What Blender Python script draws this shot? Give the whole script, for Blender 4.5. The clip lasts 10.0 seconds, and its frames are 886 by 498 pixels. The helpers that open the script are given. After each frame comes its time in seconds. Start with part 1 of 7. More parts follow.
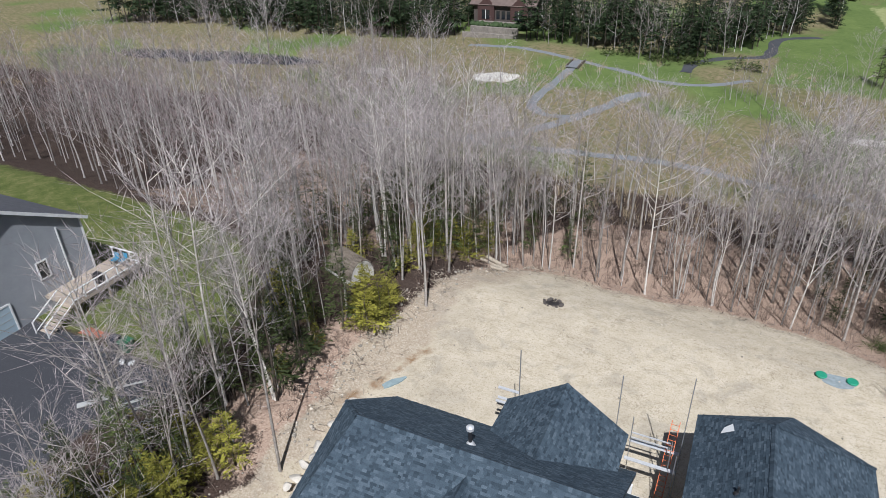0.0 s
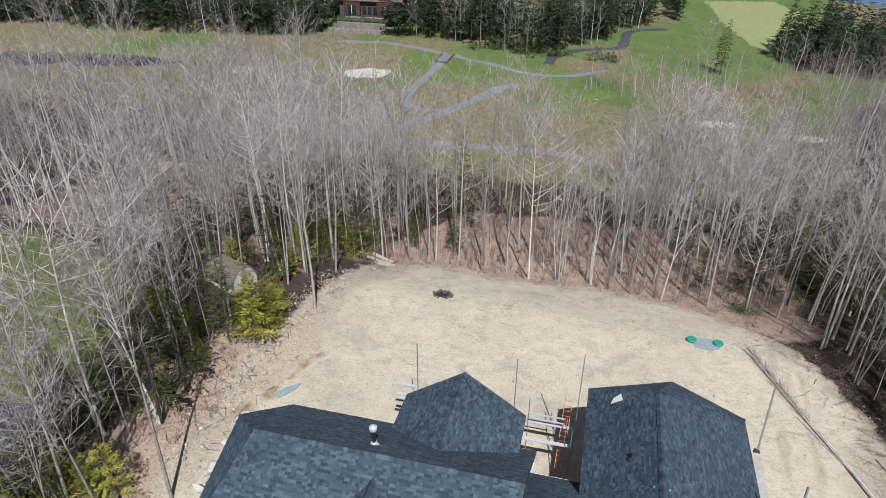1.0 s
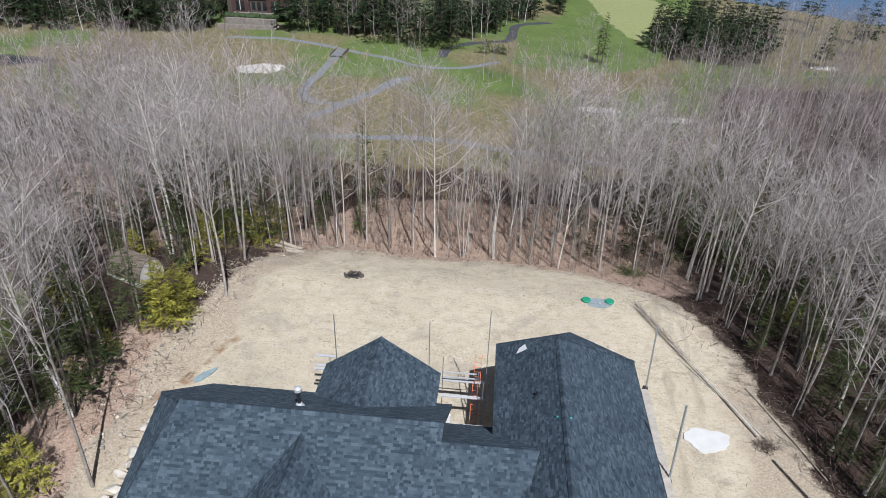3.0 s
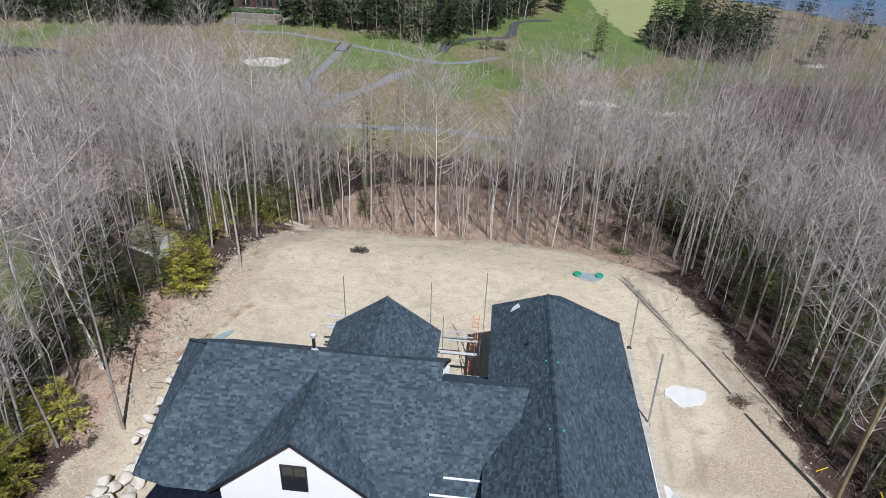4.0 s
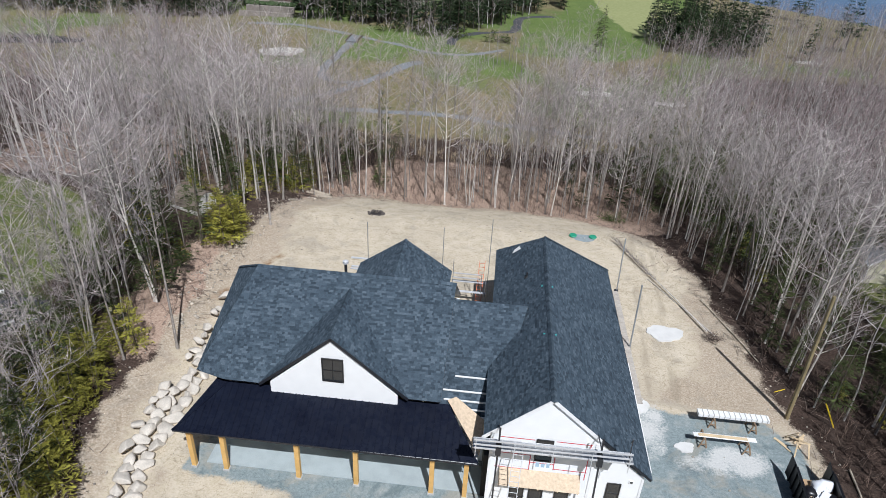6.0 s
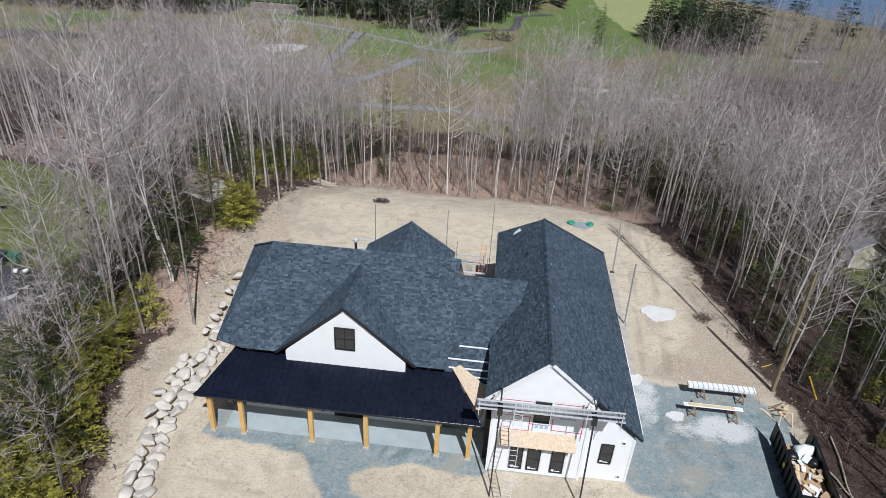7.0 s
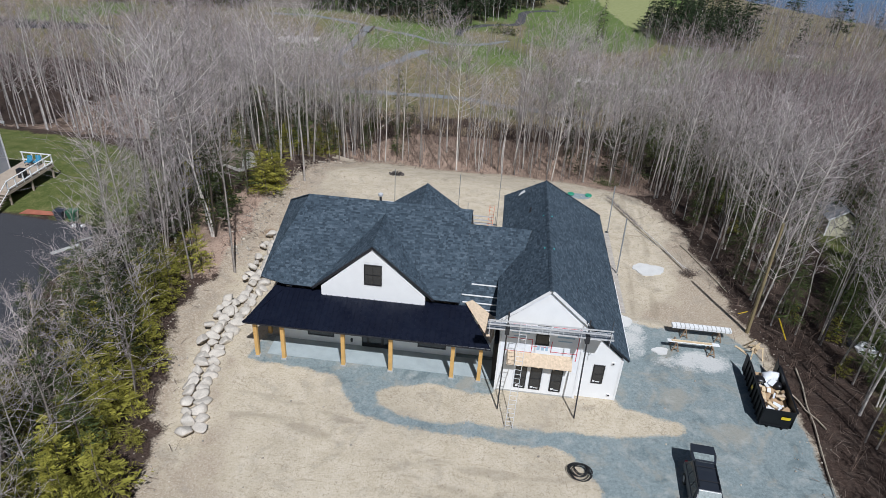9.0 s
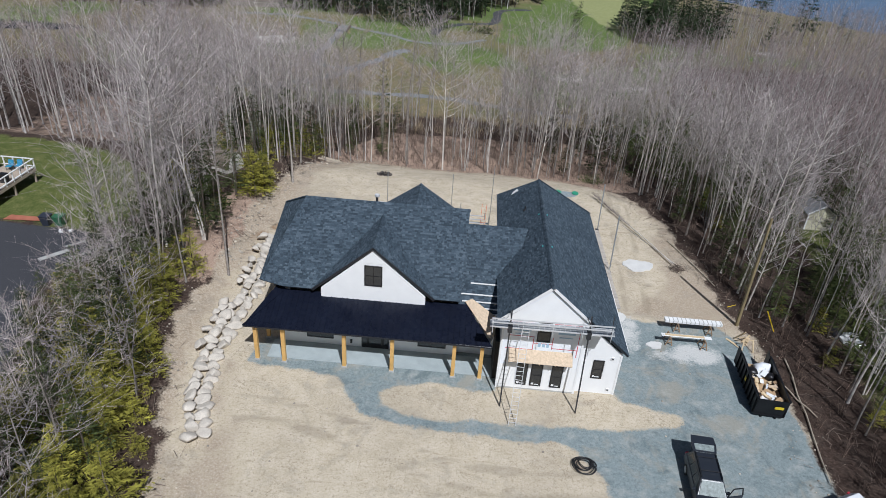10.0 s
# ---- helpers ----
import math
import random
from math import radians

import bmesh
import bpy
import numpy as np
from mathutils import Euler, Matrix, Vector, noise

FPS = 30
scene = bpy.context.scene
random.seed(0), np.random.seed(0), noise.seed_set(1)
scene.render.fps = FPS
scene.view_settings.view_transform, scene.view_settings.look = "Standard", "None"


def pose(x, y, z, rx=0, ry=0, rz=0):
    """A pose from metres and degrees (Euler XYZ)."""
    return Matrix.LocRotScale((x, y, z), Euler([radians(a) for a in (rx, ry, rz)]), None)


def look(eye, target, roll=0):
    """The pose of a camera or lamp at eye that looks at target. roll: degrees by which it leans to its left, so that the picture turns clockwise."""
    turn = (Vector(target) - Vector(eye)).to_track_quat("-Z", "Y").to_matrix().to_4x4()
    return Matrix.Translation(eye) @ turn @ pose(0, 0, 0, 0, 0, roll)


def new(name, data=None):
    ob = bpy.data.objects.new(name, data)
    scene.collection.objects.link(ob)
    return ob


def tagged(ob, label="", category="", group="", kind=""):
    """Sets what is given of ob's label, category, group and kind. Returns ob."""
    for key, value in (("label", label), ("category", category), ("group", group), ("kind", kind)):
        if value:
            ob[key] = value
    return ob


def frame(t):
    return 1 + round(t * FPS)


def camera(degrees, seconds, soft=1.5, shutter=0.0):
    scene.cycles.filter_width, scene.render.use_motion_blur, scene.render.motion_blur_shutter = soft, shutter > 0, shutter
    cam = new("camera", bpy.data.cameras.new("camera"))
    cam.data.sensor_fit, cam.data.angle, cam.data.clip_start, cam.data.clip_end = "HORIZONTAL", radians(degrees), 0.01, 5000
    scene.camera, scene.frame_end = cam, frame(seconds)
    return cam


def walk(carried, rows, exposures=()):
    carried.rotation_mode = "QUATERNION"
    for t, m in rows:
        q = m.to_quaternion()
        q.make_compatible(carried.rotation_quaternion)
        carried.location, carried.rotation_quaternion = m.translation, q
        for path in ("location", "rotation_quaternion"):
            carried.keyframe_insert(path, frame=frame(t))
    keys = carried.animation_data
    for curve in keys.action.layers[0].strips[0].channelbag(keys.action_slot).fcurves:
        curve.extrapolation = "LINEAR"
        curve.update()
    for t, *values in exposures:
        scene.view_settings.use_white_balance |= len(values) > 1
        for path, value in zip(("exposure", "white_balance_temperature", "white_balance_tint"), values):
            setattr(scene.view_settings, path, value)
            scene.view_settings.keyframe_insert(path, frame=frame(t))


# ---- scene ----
cam = camera(68.2, 10.0, soft=0.4)
PATH = [
    (0, look((6.582, -11.573, 33.426), (5.822, -10.018, 32.424), -1.6)),
    (0.3, look((6.097, -11.489, 33.264), (5.675, -9.817, 32.251), -0.2)),
    (0.5, look((6.097, -11.489, 33.264), (5.675, -9.817, 32.251), -0.2)),
    (1, look((6.142, -11.435, 33.214), (5.72, -9.764, 32.199), 0.2)),
    (1.1, look((6.142, -11.435, 33.214), (5.72, -9.764, 32.199), 0.2)),
    (1.5, look((6.369, -11.398, 33.18), (6.105, -9.696, 32.164), 0.7)),
    (2, look((6.169, -11.652, 32.987), (6.033, -9.933, 31.974), 1.4)),
    (2.5, look((6.212, -12.636, 32.91), (6.078, -10.916, 31.897), 1.7)),
    (3.8, look((6.636, -17.924, 32.985), (6.505, -16.209, 31.965), 2.2)),
    (4, look((6.68, -18.783, 32.987), (6.548, -17.066, 31.971), 2.3)),
    (4.5, look((6.735, -20.98, 33.007), (6.605, -19.262, 31.991), 2.6)),
    (5, look((6.803, -23.534, 32.98), (6.674, -21.816, 31.964), 2.7)),
    (5.5, look((6.767, -25.386, 33.016), (6.633, -23.669, 31.999), 2.8)),
    (7, look((6.588, -29.635, 33.038), (6.455, -27.918, 32.021), 3.2)),
    (7.5, look((6.625, -32.212, 32.968), (6.494, -30.495, 31.951), 3.3)),
    (8, look((6.651, -34.864, 32.949), (6.518, -33.148, 31.931), 3.4)),
    (8.5, look((6.619, -36.586, 32.988), (6.483, -34.871, 31.969), 3.4)),
    (9, look((6.422, -37.184, 33.119), (6.283, -35.468, 32.1), 3.5)),
    (9.5, look((5.567, -37.383, 33.182), (5.434, -35.668, 32.162), 3.8)),
    (10, look((4.465, -37.613, 33.262), (4.409, -35.892, 32.244), 4.0)),
]
# the clip's camera darkens a little on the way
walk(cam, PATH, [(0, 0.02, 5880, 10), (2.5, 0.02, 5880, 10), (5.5, -0.02, 5880, 10), (7.5, -0.17, 5840, 10), (10, -0.29, 5840, 10)])

# ---- light ----
SUN_EL, SUN_AZ = radians(53), Vector((0.36, -0.93, 0)).normalized()
world = bpy.data.worlds.new("world")
scene.world = world
world.use_nodes = True
wn = world.node_tree
sky = wn.nodes.new("ShaderNodeTexSky")
sky.sky_type, sky.sun_disc = "NISHITA", False
sky.sun_elevation, sky.sun_rotation = SUN_EL, math.atan2(SUN_AZ.x, SUN_AZ.y)
sky.air_density, sky.dust_density = 1.0, 1.5
wn.links.new(sky.outputs[0], wn.nodes["Background"].inputs[0])
wn.nodes["Background"].inputs[1].default_value = 0.041
lamp = bpy.data.lights.new("sun", "SUN")
lamp.energy, lamp.angle, lamp.color = 5.3, radians(0.55), (1.0, 0.975, 0.945)
sun = new("sun", lamp)
sun_way = Vector((SUN_AZ.x * math.cos(SUN_EL), SUN_AZ.y * math.cos(SUN_EL), math.sin(SUN_EL)))
sun.matrix_world = look(sun_way * 200, (0, 0, 0))


# ---- materials ----
def ramp(nt, fac, stops):
    n = nt.nodes.new("ShaderNodeValToRGB")
    e = n.color_ramp.elements
    while len(e) < len(stops):
        e.new(0.5)
    for k, (p, c) in enumerate(stops):
        e[k].position, e[k].color = p, (*c, 1)
    nt.links.new(fac, n.inputs[0])
    return n.outputs[0]


def noise_tex(nt, scale, detail=4.0, rough=0.55, vec=None, distort=0.0):
    n = nt.nodes.new("ShaderNodeTexNoise")
    n.inputs["Scale"].default_value, n.inputs["Detail"].default_value = scale, detail
    n.inputs["Roughness"].default_value, n.inputs["Distortion"].default_value = rough, distort
    nt.links.new(vec or coord(nt), n.inputs["Vector"])
    return n.outputs["Fac"]


def coord(nt, kind="Object"):
    for n in nt.nodes:
        if n.type == "TEX_COORD":
            return n.outputs[kind]
    return nt.nodes.new("ShaderNodeTexCoord").outputs[kind]


def mixc(nt, fac, a, b, how="MIX"):
    n = nt.nodes.new("ShaderNodeMix")
    n.data_type, n.blend_type = "RGBA", how
    for sock, v in ((n.inputs[0], fac), (n.inputs[6], a), (n.inputs[7], b)):
        if isinstance(v, (int, float)):
            sock.default_value = v
        elif isinstance(v, tuple):
            sock.default_value = (*v, 1)
        else:
            nt.links.new(v, sock)
    return n.outputs[2]


def maths(nt, op, a, b=0.0, clamp=False):
    n = nt.nodes.new("ShaderNodeMath")
    n.operation, n.use_clamp = op, clamp
    for sock, v in zip(n.inputs, (a, b)):
        if isinstance(v, (int, float)):
            sock.default_value = v
        else:
            nt.links.new(v, sock)
    return n.outputs[0]


def bump(nt, height, strength, dist, shader):
    n = nt.nodes.new("ShaderNodeBump")
    n.inputs["Strength"].default_value, n.inputs["Distance"].default_value = strength, dist
    nt.links.new(height, n.inputs["Height"])
    nt.links.new(n.outputs[0], shader.inputs["Normal"])


def base(name, rough=0.7, metal=0.0, spec=0.4):
    m = bpy.data.materials.new(name)
    m.use_nodes = True
    nt = m.node_tree
    b = nt.nodes["Principled BSDF"]
    b.inputs["Roughness"].default_value, b.inputs["Metallic"].default_value = rough, metal
    b.inputs["Specular IOR Level"].default_value = spec
    return m, nt, b


def varied(name, c, amount=0.25, scale=3.0, rough=0.7, metal=0.0, spec=0.4, fine=40.0, relief=0.0, random_by=None):
    """Colour c with stains at two scales, fine relief, and a shift per object or island."""
    m, nt, b = base(name, rough, metal, spec)
    dark = tuple(v * (1 - amount) for v in c)
    light = tuple(min(1, v * (1 + amount * 0.7)) for v in c)
    n1, n2 = noise_tex(nt, scale), noise_tex(nt, fine, 3)
    f = maths(nt, "ADD", maths(nt, "MULTIPLY", n1, 0.65), maths(nt, "MULTIPLY", n2, 0.35))
    col = ramp(nt, f, [(0.3, dark), (0.7, light)])
    if random_by:
        node = nt.nodes.new("ShaderNodeObjectInfo" if random_by == "object" else "ShaderNodeNewGeometry")
        r = node.outputs["Random" if random_by == "object" else "Random Per Island"]
        col = mixc(nt, 1.0, col, ramp(nt, r, [(0, (0.5, 0.5, 0.5)), (0.6, (0.9, 0.89, 0.88)), (1, (1.45, 1.42, 1.38))]), "MULTIPLY")
    nt.links.new(col, b.inputs["Base Color"])
    if relief:
        bump(nt, n2, 0.6, relief, b)
    return m


def plain(name, c, rough=0.5, metal=0.0, spec=0.5):
    return varied(name, c, 0.12, 2.0, rough, metal, spec, 25.0)


M_SIDING = varied("white_siding", (0.80, 0.80, 0.79), 0.05, 1.2, 0.55)
M_WRAP = varied("house_wrap", (0.80, 0.82, 0.84), 0.07, 1.5, 0.45)
M_WRAP_MARK = plain("wrap_print", (0.36, 0.50, 0.62), 0.5)
M_RED = plain("red_tape", (0.55, 0.05, 0.07), 0.4)
M_BLACK = plain("black_frame", (0.012, 0.012, 0.014), 0.35)
M_TRIM = plain("white_trim", (0.78, 0.78, 0.77), 0.5)
M_FASCIA = plain("black_fascia", (0.014, 0.016, 0.022), 0.35)
M_POST = varied("post_wood", (0.62, 0.38, 0.13), 0.2, 2.0, 0.6, fine=14)
M_OSB = varied("osb", (0.58, 0.455, 0.32), 0.3, 6.0, 0.75, fine=30)
M_LUMBER = varied("lumber", (0.62, 0.48, 0.30), 0.2, 3.0, 0.7)
M_CONC = varied("concrete", (0.42, 0.42, 0.40), 0.2, 1.5, 0.85, fine=30, relief=0.004)
M_ALU = plain("aluminium", (0.66, 0.66, 0.66), 0.4, 0.3)
M_STEEL = plain("dark_steel", (0.06, 0.06, 0.065), 0.45, 0.6)
M_GALV = plain("galvanised", (0.42, 0.43, 0.44), 0.45, 0.7)
# near-black that stands for shade in the house corner and the open boot
M_SHADE = plain("painted_shade", (0.02, 0.018, 0.016), 0.8)


def glass_dark():
    m, nt, b = base("window_glass", 0.06, 0.0, 0.8)
    b.inputs["Base Color"].default_value = (0.02, 0.023, 0.027, 1)
    return m


M_GLASS = glass_dark()


def shingle_material():
    m, nt, b = base("asphalt_shingle", 0.85, 0.0, 0.28)
    g = nt.nodes.new("ShaderNodeNewGeometry").outputs["Random Per Island"]
    o = nt.nodes.new("ShaderNodeObjectInfo").outputs["Random"]
    r = maths(nt, "FRACT", maths(nt, "ADD", g, maths(nt, "MULTIPLY", o, 7.31)))
    tone = ramp(nt, r, [(0.0, (0.028, 0.042, 0.056)), (0.3, (0.043, 0.062, 0.081)), (0.7, (0.058, 0.081, 0.104)), (1.0, (0.088, 0.115, 0.142))])
    grit = ramp(nt, noise_tex(nt, 55, 4, 0.75), [(0.3, (0.5, 0.5, 0.51)), (0.7, (1.5, 1.5, 1.48))])
    patch = ramp(nt, noise_tex(nt, 0.5, 3), [(0.3, (0.85, 0.86, 0.88)), (0.7, (1.12, 1.11, 1.1))])
    c = mixc(nt, 1.0, mixc(nt, 1.0, tone, grit, "MULTIPLY"), patch, "MULTIPLY")
    nt.links.new(c, b.inputs["Base Color"])
    bump(nt, noise_tex(nt, 120, 2), 0.5, 0.003, b)
    return m


M_SHINGLE = shingle_material()


def metal_roof_material():
    m, nt, b = base("black_metal_roof", 0.36, 0.0, 0.3)
    c = ramp(nt, noise_tex(nt, 0.7, 4), [(0.3, (0.005, 0.0065, 0.0140)), (0.7, (0.008, 0.0105, 0.0205))])
    nt.links.new(c, b.inputs["Base Color"])
    nt.links.new(ramp(nt, noise_tex(nt, 3, 3), [(0.3, (0.22, 0.22, 0.22)), (0.7, (0.36, 0.36, 0.36))]), b.inputs["Roughness"])
    return m


M_METAL_ROOF = metal_roof_material()


def bark_material(name, pale, dark, island=False):
    m, nt, b = base(name, 0.9, 0.0, 0.2)
    o = nt.nodes.new("ShaderNodeNewGeometry").outputs["Random Per Island"] if island else nt.nodes.new("ShaderNodeObjectInfo").outputs["Random"]
    n = noise_tex(nt, 2.2, 5, 0.65)
    n2 = noise_tex(nt, 14, 3)
    f = maths(nt, "ADD", maths(nt, "MULTIPLY", n, 0.6), maths(nt, "MULTIPLY", n2, 0.4))
    c = ramp(nt, f, [(0.32, dark), (0.5, tuple((a + d) / 2 for a, d in zip(pale, dark))), (0.66, pale)])
    c = mixc(nt, 1.0, c, ramp(nt, o, [(0, (0.42, 0.40, 0.38)), (0.35, (0.66, 0.64, 0.62)), (0.75, (0.95, 0.94, 0.92)), (1, (1.4, 1.4, 1.38))]), "MULTIPLY")
    nt.links.new(c, b.inputs["Base Color"])
    bump(nt, n2, 0.5, 0.01, b)
    return m


M_BARK = bark_material("grey_bark", (0.69, 0.65, 0.60), (0.235, 0.205, 0.185))
M_BARK_FAR = bark_material("far_bark", (0.60, 0.57, 0.545), (0.20, 0.18, 0.17), True)
M_TWIG = varied("twigs", (0.46, 0.405, 0.40), 0.35, 0.6, 0.9, spec=0.15, random_by="island")
M_TWIG_FAR = varied("far_twigs", (0.325, 0.255, 0.251), 0.35, 0.25, 0.9, spec=0.15, random_by="island")
M_BARK_DARK = bark_material("dark_bark", (0.20, 0.17, 0.14), (0.07, 0.055, 0.045))
M_NEEDLE = varied("needles", (0.062, 0.080, 0.026), 0.45, 1.4, 0.85, spec=0.2, fine=9, random_by="object")
M_NEEDLE_YELLOW = varied("young_needles", (0.27, 0.255, 0.045), 0.45, 1.4, 0.85, spec=0.2, fine=9, random_by="object")
M_NEEDLE_FAR = varied("far_needles", (0.036, 0.056, 0.024), 0.5, 0.3, 0.85, spec=0.2, fine=4, random_by="island")


# ---- mesh helpers ----
class Shape:
    """Vertices and faces gathered for one mesh."""

    def __init__(self):
        self.v, self.f = [], []

    def add(self, verts, faces):
        k = len(self.v)
        self.v.extend(tuple(p) for p in verts)
        self.f.extend(tuple(i + k for i in f) for f in faces)
        return self

    def box(self, x0, x1, y0, y1, z0, z1, m=None):
        vs = [(x, y, z) for z in (z0, z1) for x, y in ((x0, y0), (x1, y0), (x1, y1), (x0, y1))]
        if m is not None:
            vs = [m @ Vector(p) for p in vs]
        return self.add(vs, [(3, 2, 1, 0), (4, 5, 6, 7), (0, 1, 5, 4), (1, 2, 6, 5), (2, 3, 7, 6), (3, 0, 4, 7)])

    def slab(self, pts, thick, up=None):
        """A plate whose top is the polygon pts (anticlockwise from above) and that is thick downwards along its normal."""
        pts = [Vector(p) for p in pts]
        n = Vector((0, 0, 0))
        for a, b in zip(pts, pts[1:] + pts[:1]):
            n += a.cross(b)
        n = (up or n).normalized() if up is None else Vector(up).normalized()
        low = [p - n * thick for p in pts]
        c = len(pts)
        fs = [tuple(range(c)), tuple(range(2 * c - 1, c - 1, -1))]
        fs += [(i, i + c, (i + 1) % c + c, (i + 1) % c) for i in range(c)]
        return self.add(pts + low, fs)

    def tube(self, p, q, r0, r1=None, n=6, caps=True):
        p, q = Vector(p), Vector(q)
        r1 = r0 if r1 is None else r1
        d = (q - p).normalized()
        a = d.cross(Vector((0, 0, 1)) if abs(d.z) < 0.9 else Vector((1, 0, 0))).normalized()
        b = d.cross(a)
        ring = [(math.cos(2 * math.pi * k / n), math.sin(2 * math.pi * k / n)) for k in range(n)]
        vs = [p + (a * c + b * s) * r0 for c, s in ring] + [q + (a * c + b * s) * r1 for c, s in ring]
        fs = [(k, (k + 1) % n, (k + 1) % n + n, k + n) for k in range(n)]
        if caps:
            fs += [tuple(range(n - 1, -1, -1)), tuple(range(n, 2 * n))]
        return self.add(vs, fs)

    def bar(self, p, q, w, h):
        """A square bar from p to q, w wide and h high."""
        p, q = Vector(p), Vector(q)
        d = (q - p).normalized()
        a = d.cross(Vector((0, 0, 1)) if abs(d.z) < 0.95 else Vector((0, 1, 0))).normalized() * (w / 2)
        b = a.normalized().cross(d).normalized() * (h / 2)
        vs = [c + s * a + t * b for c in (p, q) for s, t in ((-1, -1), (1, -1), (1, 1), (-1, 1))]
        return self.add(vs, [(0, 1, 2, 3), (7, 6, 5, 4), (0, 4, 5, 1), (1, 5, 6, 2), (2, 6, 7, 3), (3, 7, 4, 0)])

    def mesh(self, name):
        me = bpy.data.meshes.new(name)
        me.from_pydata(self.v, [], self.f)
        me.validate()
        return me


def bevelled(me, width, segments=2):
    bm = bmesh.new()
    bm.from_mesh(me)
    bmesh.ops.recalc_face_normals(bm, faces=bm.faces)
    bmesh.ops.bevel(bm, geom=list(bm.edges), offset=width, segments=segments, profile=0.6, affect="EDGES", clamp_overlap=True)
    bm.to_mesh(me)
    bm.free()
    return me


def world_of(ob):
    m = ob.matrix_basis.copy()
    while ob.parent:
        m = ob.parent.matrix_basis @ ob.matrix_parent_inverse @ m
        ob = ob.parent
    return m


def part(name, shape, material, parent=None, label="", bevel=0.0, smooth=False):
    """Links a shape, in world coordinates, as one mesh object under a thing or a part."""
    me = shape if isinstance(shape, bpy.types.Mesh) else shape.mesh(name)
    if bevel:
        bevelled(me, bevel)
    me.materials.clear()
    me.materials.append(material)
    if smooth:
        me.shade_smooth()
    ob = new(name, me)
    if parent:
        ob.parent = parent
        ob.matrix_parent_inverse = world_of(parent).inverted()
    if label:
        ob["label"] = label
    return ob


def thing(name, at, label, category, group="", kind=""):
    ob = new(name)
    ob.empty_display_size = 0.2
    ob.matrix_basis = Matrix.Translation(at)
    return tagged(ob, label, category, group, kind)


def big_mesh(name, verts, faces, material):
    """A mesh object from numpy arrays of vertices and triangles."""
    me = bpy.data.meshes.new(name)
    me.vertices.add(len(verts))
    me.vertices.foreach_set("co", np.asarray(verts, np.float32).ravel())
    faces = np.asarray(faces, np.int32)
    k = faces.shape[1]
    me.loops.add(faces.size)
    me.loops.foreach_set("vertex_index", faces.ravel())
    me.polygons.add(len(faces))
    me.polygons.foreach_set("loop_start", np.arange(0, faces.size, k, dtype=np.int32))
    me.update(calc_edges=True)
    me.materials.append(material)
    return me


# ---- terrain ----
def smooth(a, b, x):
    t = np.clip((np.asarray(x, float) - a) / (b - a), 0, 1)
    return t * t * (3 - 2 * t)


def wobble(x, y, s, seed=0.0):
    """A cheap smooth field between -1 and 1."""
    return (np.sin(x / s + seed) * np.cos(y / s * 1.3 - seed * 2) + 0.5 * np.sin(x / s * 2.3 - y / s * 1.7 + seed * 3) + 0.35 * np.sin(y / s * 4.1 + x / s * 3.3 + seed)) / 1.85


def ground_z(x, y):
    x, y = np.asarray(x, float), np.asarray(y, float)
    z = -3.4 * smooth(33, 49, y) - 3.4 * smooth(50, 88, y) - 1.2 * smooth(88, 125, y)
    left = smooth(-13.5, -18.5, x) * 1.2 + smooth(-20, -38, x) * 0.8
    z = z + left * (1 - 0.6 * smooth(24, 50, y))
    z = z - 0.9 * smooth(26, 40, x) * smooth(12, 35, y) * (1 - smooth(36, 60, y))
    rough = 1 - (smooth(-19, -14, x) * (1 - smooth(27, 32, x)) * (1 - smooth(38, 44, y)))
    z = z + wobble(x, y, 4.5, 1.0) * 0.12 * rough + wobble(x, y, 1.6, 2.0) * 0.05 * (0.4 + rough)
    z = z + wobble(x, y, 30, 5.0) * 0.9 * smooth(90, 140, y)
    sea = smooth(0, 14, x * 0.66 + y * 0.75 - 247)
    pond = smooth(1.06, 0.92, np.hypot((x + 140) / 50, (y - 118 - 0.18 * (x + 140)) / 11))
    return z - sea * 6 - pond * 1.6


def gz(x, y):
    return float(ground_z(x, y))


CLEARING = [(-11, -40), (-11.8, -15), (-14.3, -8), (-17.2, 0), (-17.6, 8), (-17, 14), (-17.8, 20), (-17.3, 27), (-16.3, 33), (-15.4, 38), (-12.4, 42.9),
            (-7.7, 44.5), (-2.6, 43.1), (8.4, 43.6), (13.8, 42.5), (17.4, 40.8), (21.2, 37.8), (24.6, 33), (26, 29.5), (27.2, 25), (28.3, 16.7), (28.9, 11), (29.9, 7),
            (29.7, -1), (29.9, -8), (31, -40)]
GRAVEL = [(-10.9, 3), (-10.9, -0.4), (-7.3, -0.9), (-3.8, -1.3), (-3, -3), (-1.4, -4.7), (1, -5.5), (6.8, -5.7), (12.5, -5.9), (14.5, -8.3), (15, -10), (15.5, -40),
          (31, -40), (29.9, -8), (29.6, -2), (29.6, 2), (28.6, 7), (26.8, 9.4), (21, 9.25), (17, 9.8), (16.4, 3)]
SAND_ISLE = [(-0.4, -2.4), (2.9, -1.0), (8, -1.4), (8, 1), (16.4, 1), (17, -1.2), (21.8, -2.0), (20.7, -3.4), (15.9, -4), (8.8, -4.4), (1.7, -4.6), (0, -3.6)]
LAWN = [(-30, 13.5), (-27.5, 18), (-30, 26), (-38, 32), (-50, 34), (-80, 36), (-120, 36), (-120, 13.5)]
YARD_RIGHT = [(38, 16), (41, 26), (44, 38), (70, 44), (110, 30), (110, -40), (37, -40), (36, 0)]
DRIVE_LEFT = [(-26.5, 11), (-28, 13.2), (-39, 13.4), (-75, 13.4), (-75, -40), (-22, -40), (-23.5, -12), (-25, -7), (-26.3, -4), (-27.8, -0.6), (-29.3, 4), (-29, 7)]


